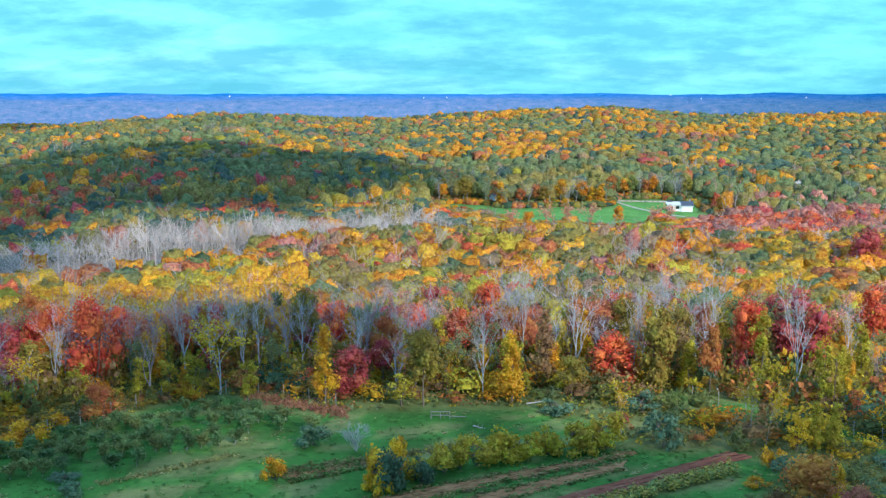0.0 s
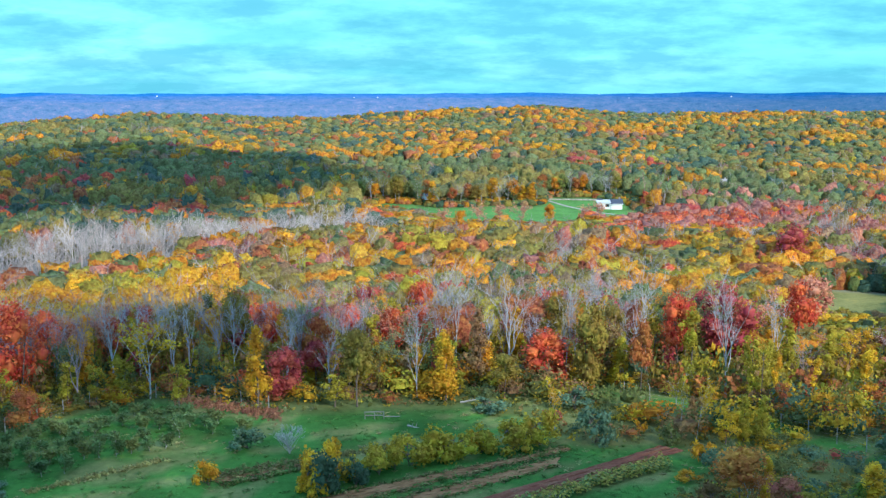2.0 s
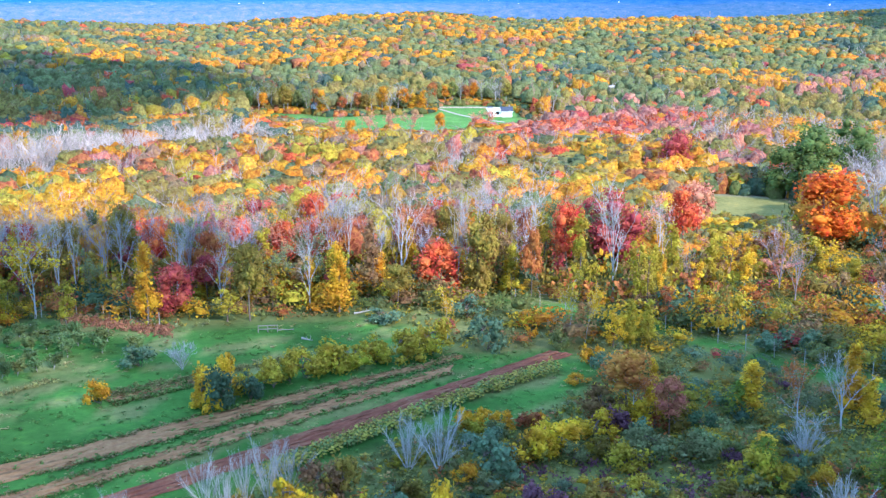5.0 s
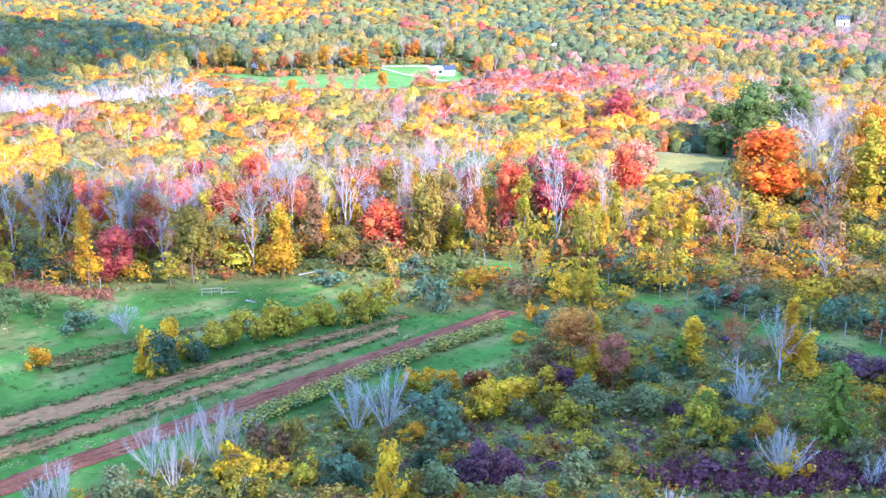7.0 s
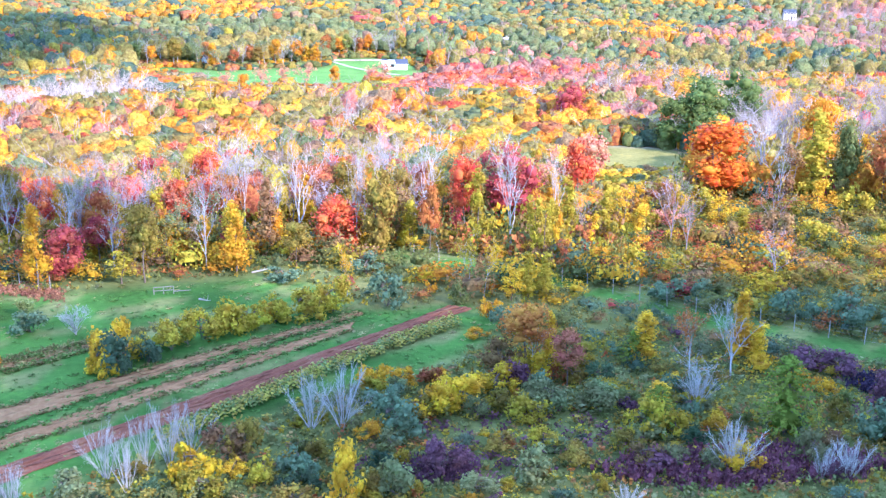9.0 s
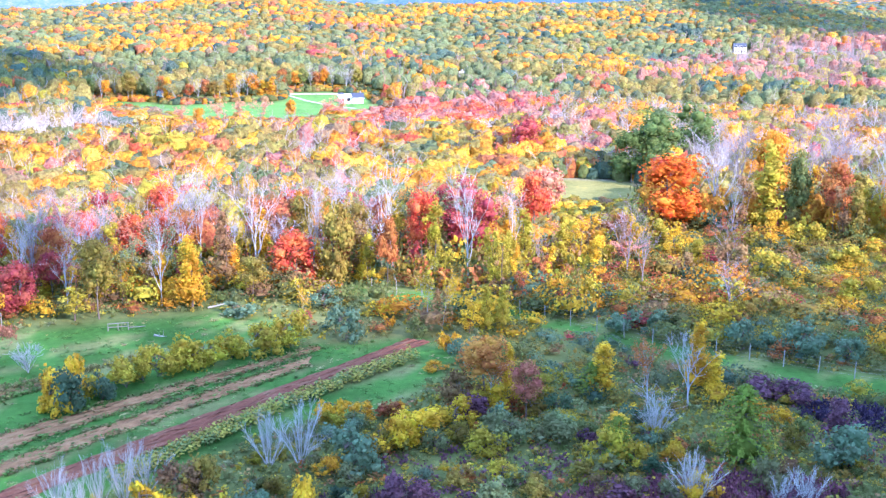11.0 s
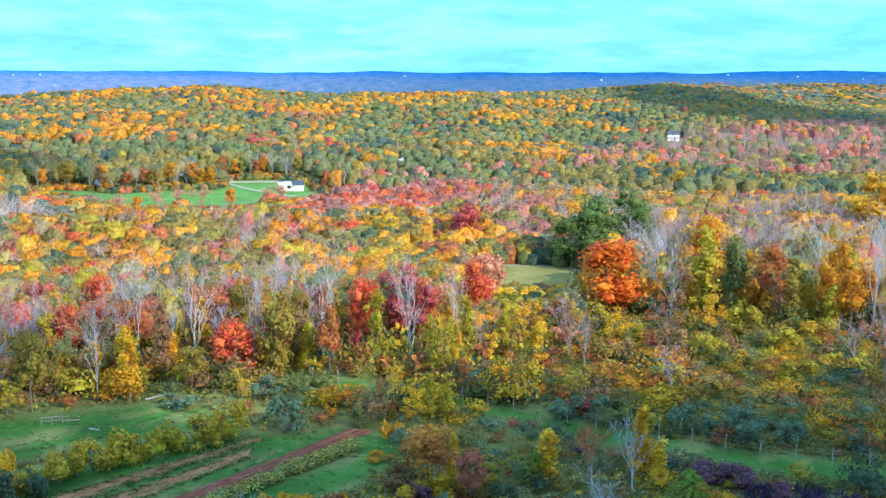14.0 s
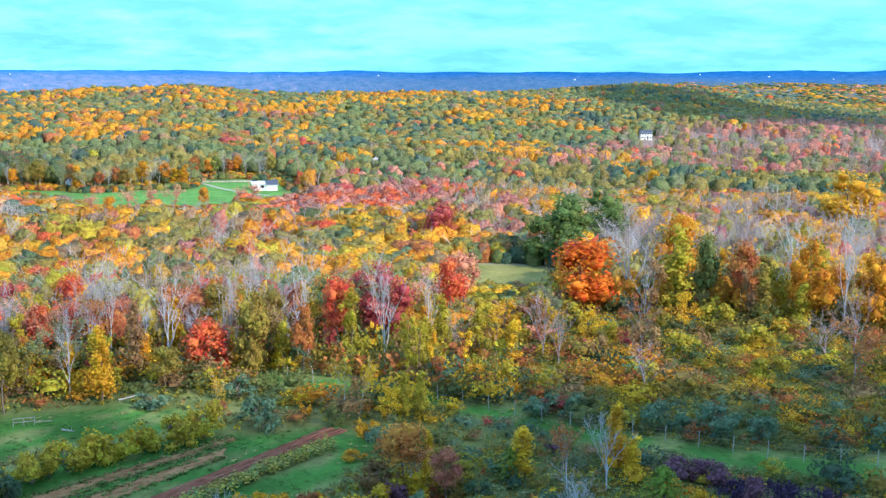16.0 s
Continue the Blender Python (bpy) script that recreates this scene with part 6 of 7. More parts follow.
plant('shrub', 'shrub', 17.9, 169.5, 2.8, 7.2, HUES['teal'], DARK, 'blue-grey shrub by the hedge', 'shrub', 'shrubs of hedge and scrub')
plant('shrub', 'shrub', -18.0, 152.1, 3.5, 5.8, HUES['teal'], DARK, 'blue-grey shrub by the hedge', 'shrub', 'shrubs of hedge and scrub')
plant('shrub', 'shrub', -49.6, 138.6, 1.1, 4.8, HUES['teal'], DARK, 'blue-grey shrub by the hedge', 'shrub', 'shrubs of hedge and scrub')
plant('shrub', 'shrub', -46.1, 132.5, 2.9, 4.6, HUES['teal'], DARK, 'blue-grey shrub by the hedge', 'shrub', 'shrubs of hedge and scrub')
plant('ash_tree', 'round', 42.9, 123.4, 8.6, 8.2, (0.5, 0.22, 0.05), DARK, 'orange-brown tree in the scrub beyond the field', 'tree', 'olive and yellow trees')
plant('ash_tree', 'round', 45.6, 116.4, 7.3, 4.8, (0.4, 0.15, 0.09), DARK, 'dusky red-brown tree in the scrub beyond the field', 'tree', 'olive and yellow trees')
plant('ash_tree', 'sparse', 61.7, 116.5, 7.9, 4.5, HUES['rust'], PALE, 'thin rust-leaved tree with pale stems in the scrub', 'tree', 'olive and yellow trees')
plant('ash_tree', 'sparse', 43.2, 121.8, 5.7, 4.2, HUES['rust'], PALE, 'thin rust-leaved tree with pale stems in the scrub', 'tree', 'olive and yellow trees')
plant('ash_tree', 'column', 46.6, 124.9, 6.9, 2.3, HUES['yellow'], DARK, 'yellow tree in the scrub beyond the field', 'tree', 'olive and yellow trees')
plant('ash_tree', 'column', 71.8, 117.5, 5.8, 3.4, HUES['yellow'], DARK, 'yellow tree in the scrub beyond the field', 'tree', 'olive and yellow trees')
plant('ash_tree', 'column', 57.9, 121.6, 7.0, 4.4, HUES['yellow'], DARK, 'yellow tree in the scrub beyond the field', 'tree', 'olive and yellow trees')
plant('ash_tree', 'sparse', 44.2, 154.8, 8.7, 3.8, HUES['lime'], PALE, 'half-bare tree with yellow-olive leaves and pale stems', 'tree', 'olive and yellow trees')
plant('ash_tree', 'sparse', 46.2, 153.1, 8.4, 3.4, HUES['yellow'], PALE, 'half-bare tree with a few yellow leaves', 'tree', 'olive and yellow trees')
plant('ash_tree', 'ragged', 49.4, 149.5, 5.9, 4.2, HUES['yellow'], DARK, 'yellow vine-hung tree beyond the field', 'tree', 'olive and yellow trees')
plant('ash_tree', 'column', 52.2, 150.1, 7.6, 2.6, HUES['lime'], DARK, 'slim yellow-olive tree beyond the field', 'tree', 'olive and yellow trees')
plant('ash_tree', 'column', 54.6, 149.2, 7.6, 2.9, HUES['lime'], DARK, 'slim yellow-olive tree beyond the field', 'tree', 'olive and yellow trees')
plant('shrub', 'shrub', 44.1, 142.4, 4.4, 4.0, HUES['gold'], DARK, 'golden vine-hung shrub beyond the field', 'shrub', 'shrubs of hedge and scrub')
plant('shrub', 'shrub', 44.2, 136.5, 4.2, 5.1, HUES['teal'], DARK, 'dark blue-green shrub beyond the field', 'shrub', 'shrubs of hedge and scrub')
plant('shrub', 'shrub', 48.3, 143.4, 3.0, 2.1, HUES['sage'], DARK, 'pale grey-green shrub beyond the field', 'shrub', 'shrubs of hedge and scrub')
plant('shrub', 'shrub', 41.9, 150.5, 3.6, 3.8, HUES['green'], DARK, 'dull green shrub in the rough meadow', 'shrub', 'shrubs of hedge and scrub')
plant('shrub', 'shrub', 39.1, 157.3, 2.3, 2.3, HUES['gold'], DARK, 'golden shrub in the rough meadow', 'shrub', 'shrubs of hedge and scrub')
plant('shrub', 'shrub', 49.6, 164.3, 3.7, 3.7, HUES['brown'], DARK, 'withered brown shrub in the rough meadow', 'shrub', 'shrubs of hedge and scrub')
plant('shrub', 'shrub', 67.6, 160.6, 4.8, 6.5, HUES['gold'], DARK, 'golden vine-hung shrub beside the lane', 'shrub', 'shrubs of hedge and scrub')
plant('shrub', 'shrub', 64.2, 162.0, 3.3, 4.1, HUES['gold'], DARK, 'golden vine-hung shrub beside the lane', 'shrub', 'shrubs of hedge and scrub')
plant('maple_tree', 'round', 38.7, 190.9, 5.2, 5.8, HUES['brown'], DARK, 'dull mauve-brown bush under the red maple', 'tree', 'olive and yellow trees')
plant('ash_tree', 'column', 52.1, 105.1, 4.5, 3.9, HUES['yellow'], DARK, 'yellow tree in the scrub beyond the field', 'tree', 'olive and yellow trees')
plant('ash_tree', 'column', 70.5, 120.0, 9.7, 4.1, HUES['gold'], DARK, 'yellow-topped half-bare tree in the scrub', 'tree', 'olive and yellow trees')
plant('bare_tree', 'bare', 65.9, 114.2, 9.6, 6.1, HUES['grey'], PALE, 'pale leafless tree in the scrub', 'tree', 'leafless trees')
plant('bare_tree', 'bare', 57.2, 106.9, 5.9, 5.4, HUES['grey'], PALE, 'pale leafless tree in the scrub', 'tree', 'leafless trees')
plant('bare_tree', 'bare', 91.7, 147.4, 8.0, 6.5, HUES['grey'], MAUVE, 'low mauve-grey leafless tree in the scrub', 'tree', 'leafless trees')
plant('shrub', 'shrub', 23.2, 121.1, 4.3, 5.1, HUES['gold'], DARK, 'golden shrub beside the maize', 'shrub', 'shrubs of hedge and scrub')
plant('shrub', 'shrub', 26.6, 121.0, 2.6, 3.4, HUES['gold'], DARK, 'golden shrub beside the maize', 'shrub', 'shrubs of hedge and scrub')
plant('shrub', 'shrub', 40.0, 135.5, 1.4, 3.8, HUES['gold'], DARK, 'golden shrub beside the maize', 'shrub', 'shrubs of hedge and scrub')
plant('shrub', 'shrub', 73.5, 109.2, 2.7, 4.3, HUES['gold'], DARK, 'golden shrub beside the maize', 'shrub', 'shrubs of hedge and scrub')
plant('shrub', 'shrub', 46.9, 138.2, 4.7, 4.7, HUES['gold'], DARK, 'golden shrub beside the maize', 'shrub', 'shrubs of hedge and scrub')
plant('shrub', 'shrub', 30.9, 121.6, 1.9, 2.8, HUES['gold'], DARK, 'golden shrub beside the maize', 'shrub', 'shrubs of hedge and scrub')
plant('shrub', 'shrub', 49.0, 101.4, 5.0, 5.7, HUES['lime'], DARK, 'yellow-green shrub in the scrub', 'shrub', 'shrubs of hedge and scrub')
plant('shrub', 'shrub', 56.3, 124.1, 3.6, 5.9, HUES['teal'], DARK, 'blue-green shrub beside the meadow lane', 'shrub', 'shrubs of hedge and scrub')
plant('shrub', 'shrub', 72.0, 144.1, 4.7, 6.9, HUES['teal'], DARK, 'blue-green shrub beside the meadow lane', 'shrub', 'shrubs of hedge and scrub')
plant('shrub', 'shrub', 84.5, 132.3, 4.7, 6.7, HUES['teal'], DARK, 'blue-green shrub beside the meadow lane', 'shrub', 'shrubs of hedge and scrub')
plant('shrub', 'shrub', 92.0, 127.6, 4.8, 8.0, HUES['teal'], DARK, 'blue-green shrub beside the meadow lane', 'shrub', 'shrubs of hedge and scrub')
plant('shrub', 'shrub', 88.5, 129.9, 3.6, 5.0, HUES['teal'], DARK, 'blue-green shrub beside the meadow lane', 'shrub', 'shrubs of hedge and scrub')
plant('shrub', 'shrub', 69.4, 153.8, 4.4, 5.4, HUES['teal'], DARK, 'blue-green shrub beside the meadow lane', 'shrub', 'shrubs of hedge and scrub')
plant('shrub', 'shrub', 76.5, 142.8, 3.8, 5.2, HUES['teal'], DARK, 'blue-green shrub beside the meadow lane', 'shrub', 'shrubs of hedge and scrub')
plant('shrub', 'shrub', 96.2, 123.9, 3.9, 5.9, HUES['teal'], DARK, 'blue-green shrub beside the meadow lane', 'shrub', 'shrubs of hedge and scrub')
plant('shrub', 'shrub', 72.5, 94.6, 5.6, 7.9, HUES['teal'], DARK, 'blue-green shrub beside the meadow lane', 'shrub', 'shrubs of hedge and scrub')
plant('shrub', 'shrub', 81.8, 145.7, 2.5, 4.4, HUES['teal'], DARK, 'blue-green shrub beside the meadow lane', 'shrub', 'shrubs of hedge and scrub')
plant('shrub', 'shrub', 76.0, 113.9, 3.3, 8.2, HUES['purple'], DARK, 'dark purple bramble thicket in the scrub', 'shrub', 'shrubs of hedge and scrub')
plant('shrub', 'shrub', 80.1, 112.7, 3.1, 6.7, HUES['purple'], DARK, 'dark purple bramble thicket in the scrub', 'shrub', 'shrubs of hedge and scrub')
plant('shrub', 'shrub', 48.3, 93.3, 2.2, 5.9, HUES['purple'], DARK, 'dark purple bramble thicket in the scrub', 'shrub', 'shrubs of hedge and scrub')
plant('shrub', 'shrub', 38.7, 119.3, 3.4, 4.8, HUES['purple'], DARK, 'dark purple bramble thicket in the scrub', 'shrub', 'shrubs of hedge and scrub')
plant('shrub', 'shrub', 79.8, 103.8, 4.0, 5.7, HUES['purple'], DARK, 'dark purple bramble thicket in the scrub', 'shrub', 'shrubs of hedge and scrub')
plant('leafless_bush', 'bare_shrub', -15.2, 101.2, 5.0, 3.8, HUES['grey'], (0.46, 0.46, 0.46), 'many-stemmed silver leafless bush', 'shrub', 'silver leafless bushes')
plant('leafless_bush', 'bare_shrub', -6.9, 105.4, 6.0, 3.6, HUES['grey'], (0.46, 0.46, 0.46), 'many-stemmed silver leafless bush', 'shrub', 'silver leafless bushes')
plant('leafless_bush', 'bare_shrub', -4.9, 102.2, 6.2, 3.6, HUES['grey'], (0.46, 0.46, 0.46), 'many-stemmed silver leafless bush', 'shrub', 'silver leafless bushes')
plant('leafless_bush', 'bare_shrub', -3.1, 106.4, 6.6, 3.0, HUES['grey'], (0.46, 0.46, 0.46), 'many-stemmed silver leafless bush', 'shrub', 'silver leafless bushes')
plant('leafless_bush', 'bare_shrub', -0.8, 106.5, 7.2, 3.7, HUES['grey'], (0.46, 0.46, 0.46), 'many-stemmed silver leafless bush', 'shrub', 'silver leafless bushes')
plant('leafless_bush', 'bare_shrub', 1.4, 108.4, 5.6, 3.7, HUES['grey'], (0.46, 0.46, 0.46), 'many-stemmed silver leafless bush', 'shrub', 'silver leafless bushes')
plant('leafless_bush', 'bare_shrub', 14.3, 111.8, 6.5, 5.0, HUES['grey'], (0.46, 0.46, 0.46), 'many-stemmed silver leafless bush', 'shrub', 'silver leafless bushes')
plant('leafless_bush', 'bare_shrub', 17.6, 111.1, 7.1, 6.0, HUES['grey'], (0.46, 0.46, 0.46), 'many-stemmed silver leafless bush', 'shrub', 'silver leafless bushes')
plant('leafless_bush', 'bare_shrub', 61.9, 88.0, 3.3, 3.6, HUES['grey'], (0.46, 0.46, 0.46), 'many-stemmed silver leafless bush', 'shrub', 'silver leafless bushes')
plant('leafless_bush', 'bare_shrub', 64.3, 87.4, 4.5, 4.3, HUES['grey'], (0.46, 0.46, 0.46), 'many-stemmed silver leafless bush', 'shrub', 'silver leafless bushes')
plant('leafless_bush', 'twiggy', 54.3, 92.0, 5.4, 6.9, HUES['grey'], (0.46, 0.46, 0.46), 'twiggy mauve-grey leafless bush', 'shrub', 'silver leafless bushes')
plant('leafless_bush', 'twiggy', 58.1, 107.4, 4.6, 5.0, HUES['grey'], (0.46, 0.46, 0.46), 'twiggy mauve-grey leafless bush', 'shrub', 'silver leafless bushes')
plant('leafless_bush', 'twiggy', -16.8, 100.1, 3.4, 4.6, HUES['grey'], (0.46, 0.46, 0.46), 'twiggy mauve-grey leafless bush', 'shrub', 'silver leafless bushes')
plant('leafless_bush', 'twiggy', 40.6, 87.1, 2.6, 3.9, HUES['grey'], (0.46, 0.46, 0.46), 'twiggy mauve-grey leafless bush', 'shrub', 'silver leafless bushes')
plant('shrub', 'shrub', 6.6, 106.8, 4.7, 4.8, HUES['olive'], DARK, 'olive-brown shrub in the rough scrub', 'shrub', 'shrubs of hedge and scrub')
plant('shrub', 'shrub', 27.7, 112.1, 2.8, 5.8, HUES['olive'], DARK, 'olive-brown shrub in the rough scrub', 'shrub', 'shrubs of hedge and scrub')
plant('shrub', 'shrub', 32.6, 101.3, 2.8, 4.5, HUES['olive'], DARK, 'olive-brown shrub in the rough scrub', 'shrub', 'shrubs of hedge and scrub')
plant('shrub', 'shrub', 38.9, 95.9, 3.1, 4.7, HUES['olive'], DARK, 'olive-brown shrub in the rough scrub', 'shrub', 'shrubs of hedge and scrub')
plant('shrub', 'shrub', 10.3, 94.3, 2.6, 5.5, HUES['olive'], DARK, 'olive-brown shrub in the rough scrub', 'shrub', 'shrubs of hedge and scrub')
plant('shrub', 'shrub', -1.5, 98.2, 2.0, 5.1, HUES['olive'], DARK, 'olive-brown shrub in the rough scrub', 'shrub', 'shrubs of hedge and scrub')
plant('shrub', 'shrub', 5.3, 102.8, 2.1, 4.0, HUES['yellow'], DARK, 'bright yellow shrub in the rough scrub', 'shrub', 'shrubs of hedge and scrub')
plant('shrub', 'shrub', 14.9, 94.9, 6.7, 5.4, HUES['yellow'], DARK, 'bright yellow shrub in the rough scrub', 'shrub', 'shrubs of hedge and scrub')
plant('shrub', 'shrub', 31.4, 113.7, 3.9, 7.2, HUES['yellow'], DARK, 'bright yellow shrub in the rough scrub', 'shrub', 'shrubs of hedge and scrub')
plant('shrub', 'shrub', 57.2, 112.8, 2.2, 2.8, HUES['yellow'], DARK, 'bright yellow shrub in the rough scrub', 'shrub', 'shrubs of hedge and scrub')
plant('shrub', 'shrub', 8.0, 100.6, 3.6, 4.1, HUES['lime'], DARK, 'yellow-green shrub in the rough scrub', 'shrub', 'shrubs of hedge and scrub')
plant('shrub', 'shrub', 17.9, 94.8, 1.4, 4.4, HUES['lime'], DARK, 'yellow-green shrub in the rough scrub', 'shrub', 'shrubs of hedge and scrub')
plant('shrub', 'shrub', 37.4, 101.6, 2.3, 4.3, HUES['lime'], DARK, 'yellow-green shrub in the rough scrub', 'shrub', 'shrubs of hedge and scrub')
plant('shrub', 'shrub', 49.7, 112.8, 2.2, 4.7, HUES['lime'], DARK, 'yellow-green shrub in the rough scrub', 'shrub', 'shrubs of hedge and scrub')
plant('shrub', 'shrub', 25.3, 112.7, 2.8, 3.2, HUES['lime'], DARK, 'yellow-green shrub in the rough scrub', 'shrub', 'shrubs of hedge and scrub')
plant('shrub', 'shrub', -10.4, 101.4, 3.2, 6.7, HUES['sage'], DARK, 'pale grey-green shrub in the rough scrub', 'shrub', 'shrubs of hedge and scrub')
plant('shrub', 'shrub', 39.1, 109.4, 2.8, 4.8, HUES['sage'], DARK, 'pale grey-green shrub in the rough scrub', 'shrub', 'shrubs of hedge and scrub')
plant('shrub', 'shrub', 32.9, 93.8, 4.1, 5.4, HUES['sage'], DARK, 'pale grey-green shrub in the rough scrub', 'shrub', 'shrubs of hedge and scrub')
plant('shrub', 'shrub', 48.7, 101.1, 3.2, 5.3, HUES['sage'], DARK, 'pale grey-green shrub in the rough scrub', 'shrub', 'shrubs of hedge and scrub')
plant('shrub', 'shrub', 20.3, 94.2, 4.4, 5.3, HUES['sage'], DARK, 'pale grey-green shrub in the rough scrub', 'shrub', 'shrubs of hedge and scrub')
plant('shrub', 'shrub', 27.7, 93.6, 2.1, 4.5, HUES['sage'], DARK, 'pale grey-green shrub in the rough scrub', 'shrub', 'shrubs of hedge and scrub')
plant('shrub', 'shrub', 2.2, 99.6, 2.6, 4.5, HUES['sage'], DARK, 'pale grey-green shrub in the rough scrub', 'shrub', 'shrubs of hedge and scrub')
plant('shrub', 'shrub', 11.5, 99.8, 4.6, 5.7, HUES['teal'], DARK, 'dark blue-green shrub in the rough scrub', 'shrub', 'shrubs of hedge and scrub')
plant('shrub', 'shrub', 22.6, 107.9, 4.9, 7.1, HUES['teal'], DARK, 'dark blue-green shrub in the rough scrub', 'shrub', 'shrubs of hedge and scrub')
plant('shrub', 'shrub', 23.6, 115.5, 2.5, 5.9, HUES['teal'], DARK, 'dark blue-green shrub in the rough scrub', 'shrub', 'shrubs of hedge and scrub')
plant('shrub', 'shrub', 41.0, 113.9, 3.3, 4.0, HUES['teal'], DARK, 'dark blue-green shrub in the rough scrub', 'shrub', 'shrubs of hedge and scrub')
plant('shrub', 'shrub', 55.8, 105.5, 2.8, 4.0, HUES['teal'], DARK, 'dark blue-green shrub in the rough scrub', 'shrub', 'shrubs of hedge and scrub')
plant('shrub', 'shrub', -16.7, 102.9, 2.0, 4.1, HUES['teal'], DARK, 'dark blue-green shrub in the rough scrub', 'shrub', 'shrubs of hedge and scrub')
plant('shrub', 'shrub', 25.5, 98.4, 3.8, 5.5, HUES['purple'], DARK, 'purple bramble bush in the scrub', 'shrub', 'shrubs of hedge and scrub')
plant('shrub', 'shrub', 40.7, 119.3, 3.0, 4.8, HUES['purple'], DARK, 'purple bramble bush in the scrub', 'shrub', 'shrubs of hedge and scrub')
plant('shrub', 'shrub', 56.5, 107.8, 1.5, 3.4, HUES['purple'], DARK, 'purple bramble bush in the scrub', 'shrub', 'shrubs of hedge and scrub')
plant('maple_tree', 'full', 111.7, 205.1, 15.5, 18.5, (0.62, 0.15, 0.02), DARK, 'glowing orange maple by the clearing', 'tree', 'red and orange maples')
plant('maple_tree', 'full', 114.2, 297.4, 13.5, 14.0, HUES['crimson'], DARK, 'dark pink-red maple in the valley', 'tree', 'red and orange maples')
plant('maple_tree', 'full', 244.7, 276.3, 21.4, 24.7, HUES['gold'], DARK, 'golden-orange tree above the wood', 'tree', 'red and orange maples')
plant('maple_tree', 'full', 245.3, 391.9, 11.6, 11.9, HUES['gold'], DARK, 'golden-orange tree above the wood', 'tree', 'red and orange maples')
plant('maple_tree', 'full', 176.7, 265.2, 10.5, 13.2, HUES['gold'], DARK, 'golden-orange tree above the wood', 'tree', 'red and orange maples')
plant('poplar_tree', 'column', 130.8, 198.8, 19.5, 9.3, HUES['lime'], DARK, "tall yellow-green tree at the wood's edge", 'tree', 'columnar trees')
plant('poplar_tree', 'column', 157.2, 186.5, 16.9, 7.6, HUES['lime'], DARK, "tall yellow-green tree at the wood's edge", 'tree', 'columnar trees')
plant('poplar_tree', 'column', 138.2, 199.2, 17.3, 6.9, HUES['olive'], DARK, "tall olive-green tree at the wood's edge", 'tree', 'columnar trees')
plant('poplar_tree', 'column', 146.9, 190.2, 13.3, 6.3, HUES['olive'], DARK, "tall olive-green tree at the wood's edge", 'tree', 'columnar trees')
plant('poplar_tree', 'column', 147.6, 199.0, 13.1, 7.7, HUES['olive'], DARK, "tall olive-green tree at the wood's edge", 'tree', 'columnar trees')
plant('bare_tree', 'bare', 124.1, 207.3, 17.4, 13.8, HUES['grey'], PALE, "big pale leafless tree at the wood's edge", 'tree', 'leafless trees')
plant('bare_tree', 'bare', 150.9, 188.7, 16.9, 10.1, HUES['grey'], PALE, "big pale leafless tree at the wood's edge", 'tree', 'leafless trees')
plant('bare_tree', 'bare', 165.2, 183.6, 21.7, 7.7, HUES['grey'], PALE, "big pale leafless tree at the wood's edge", 'tree', 'leafless trees')
plant('bare_tree', 'bare', 123.1, 198.7, 10.9, 4.9, HUES['grey'], PALE, "big pale leafless tree at the wood's edge", 'tree', 'leafless trees')
plant('oak_tree', 'full', 137.7, 196.6, 16.9, 8.5, HUES['green'], DARK, "dark green full-crowned oak at the wood's edge", 'tree', 'olive and yellow trees')
plant('maple_tree', 'round', 140.5, 189.6, 17.2, 9.1, HUES['rust'], DARK, "rust-red maple at the wood's edge", 'tree', 'red and orange maples')
plant('ash_tree', 'column', 140.6, 182.1, 13.1, 5.4, HUES['olive'], DARK, "olive tree draped with vines", 'tree', 'olive and yellow trees')
plant('ash_tree', 'ragged', 139.0, 184.5, 12.3, 4.9, HUES['brown'], DARK, "thin brown tree draped with vines", 'tree', 'olive and yellow trees')
plant('maple_tree', 'full', 152.3, 182.9, 18.0, 10.7, HUES['orange'], DARK, "bright orange maple at the wood's edge", 'tree', 'red and orange maples')
plant('maple_tree', 'round', 149.2, 175.0, 13.3, 6.9, HUES['orange'], DARK, "bright orange maple at the wood's edge", 'tree', 'red and orange maples')
plant('bare_tree', 'bare', 153.9, 173.6, 22.3, 7.2, HUES['grey'], PALE, "big pale leafless tree at the wood's edge", 'tree', 'leafless trees')
plant('maple_tree', 'full', 159.0, 171.7, 16.7, 9.3, HUES['orange'], DARK, "bright orange maple at the wood's edge", 'tree', 'red and orange maples')
plant('maple_tree', 'full', 138.8, 210.3, 18.8, 11.1, HUES['orange'], DARK, "bright orange maple at the wood's edge", 'tree', 'red and orange maples')
plant('maple_tree', 'round', 118.0, 222.6, 13.3, 5.9, HUES['crimson'], DARK, "crimson maple behind the orange one", 'tree', 'red and orange maples')
plant('bare_tree', 'bare', 157.2, 209.6, 20.1, 12.1, HUES['grey'], MAUVE, "slender mauve-grey leafless tree in the wood", 'tree', 'leafless trees')
plant('bare_tree', 'bare', 166.5, 207.5, 19.9, 11.4, HUES['grey'], PALE, "pale leafless tree in the wood", 'tree', 'leafless trees')
plant('bare_tree', 'bare', 155.6, 218.2, 18.3, 11.5, HUES['grey'], MAUVE, "slender mauve-grey leafless tree in the wood", 'tree', 'leafless trees')
plant('bare_tree', 'bare', 136.8, 218.8, 16.9, 12.4, HUES['grey'], MAUVE, "slender mauve-grey leafless tree in the wood", 'tree', 'leafless trees')
plant('bare_tree', 'bare', 131.1, 226.8, 15.4, 11.2, HUES['grey'], MAUVE, "slender mauve-grey leafless tree in the wood", 'tree', 'leafless trees')
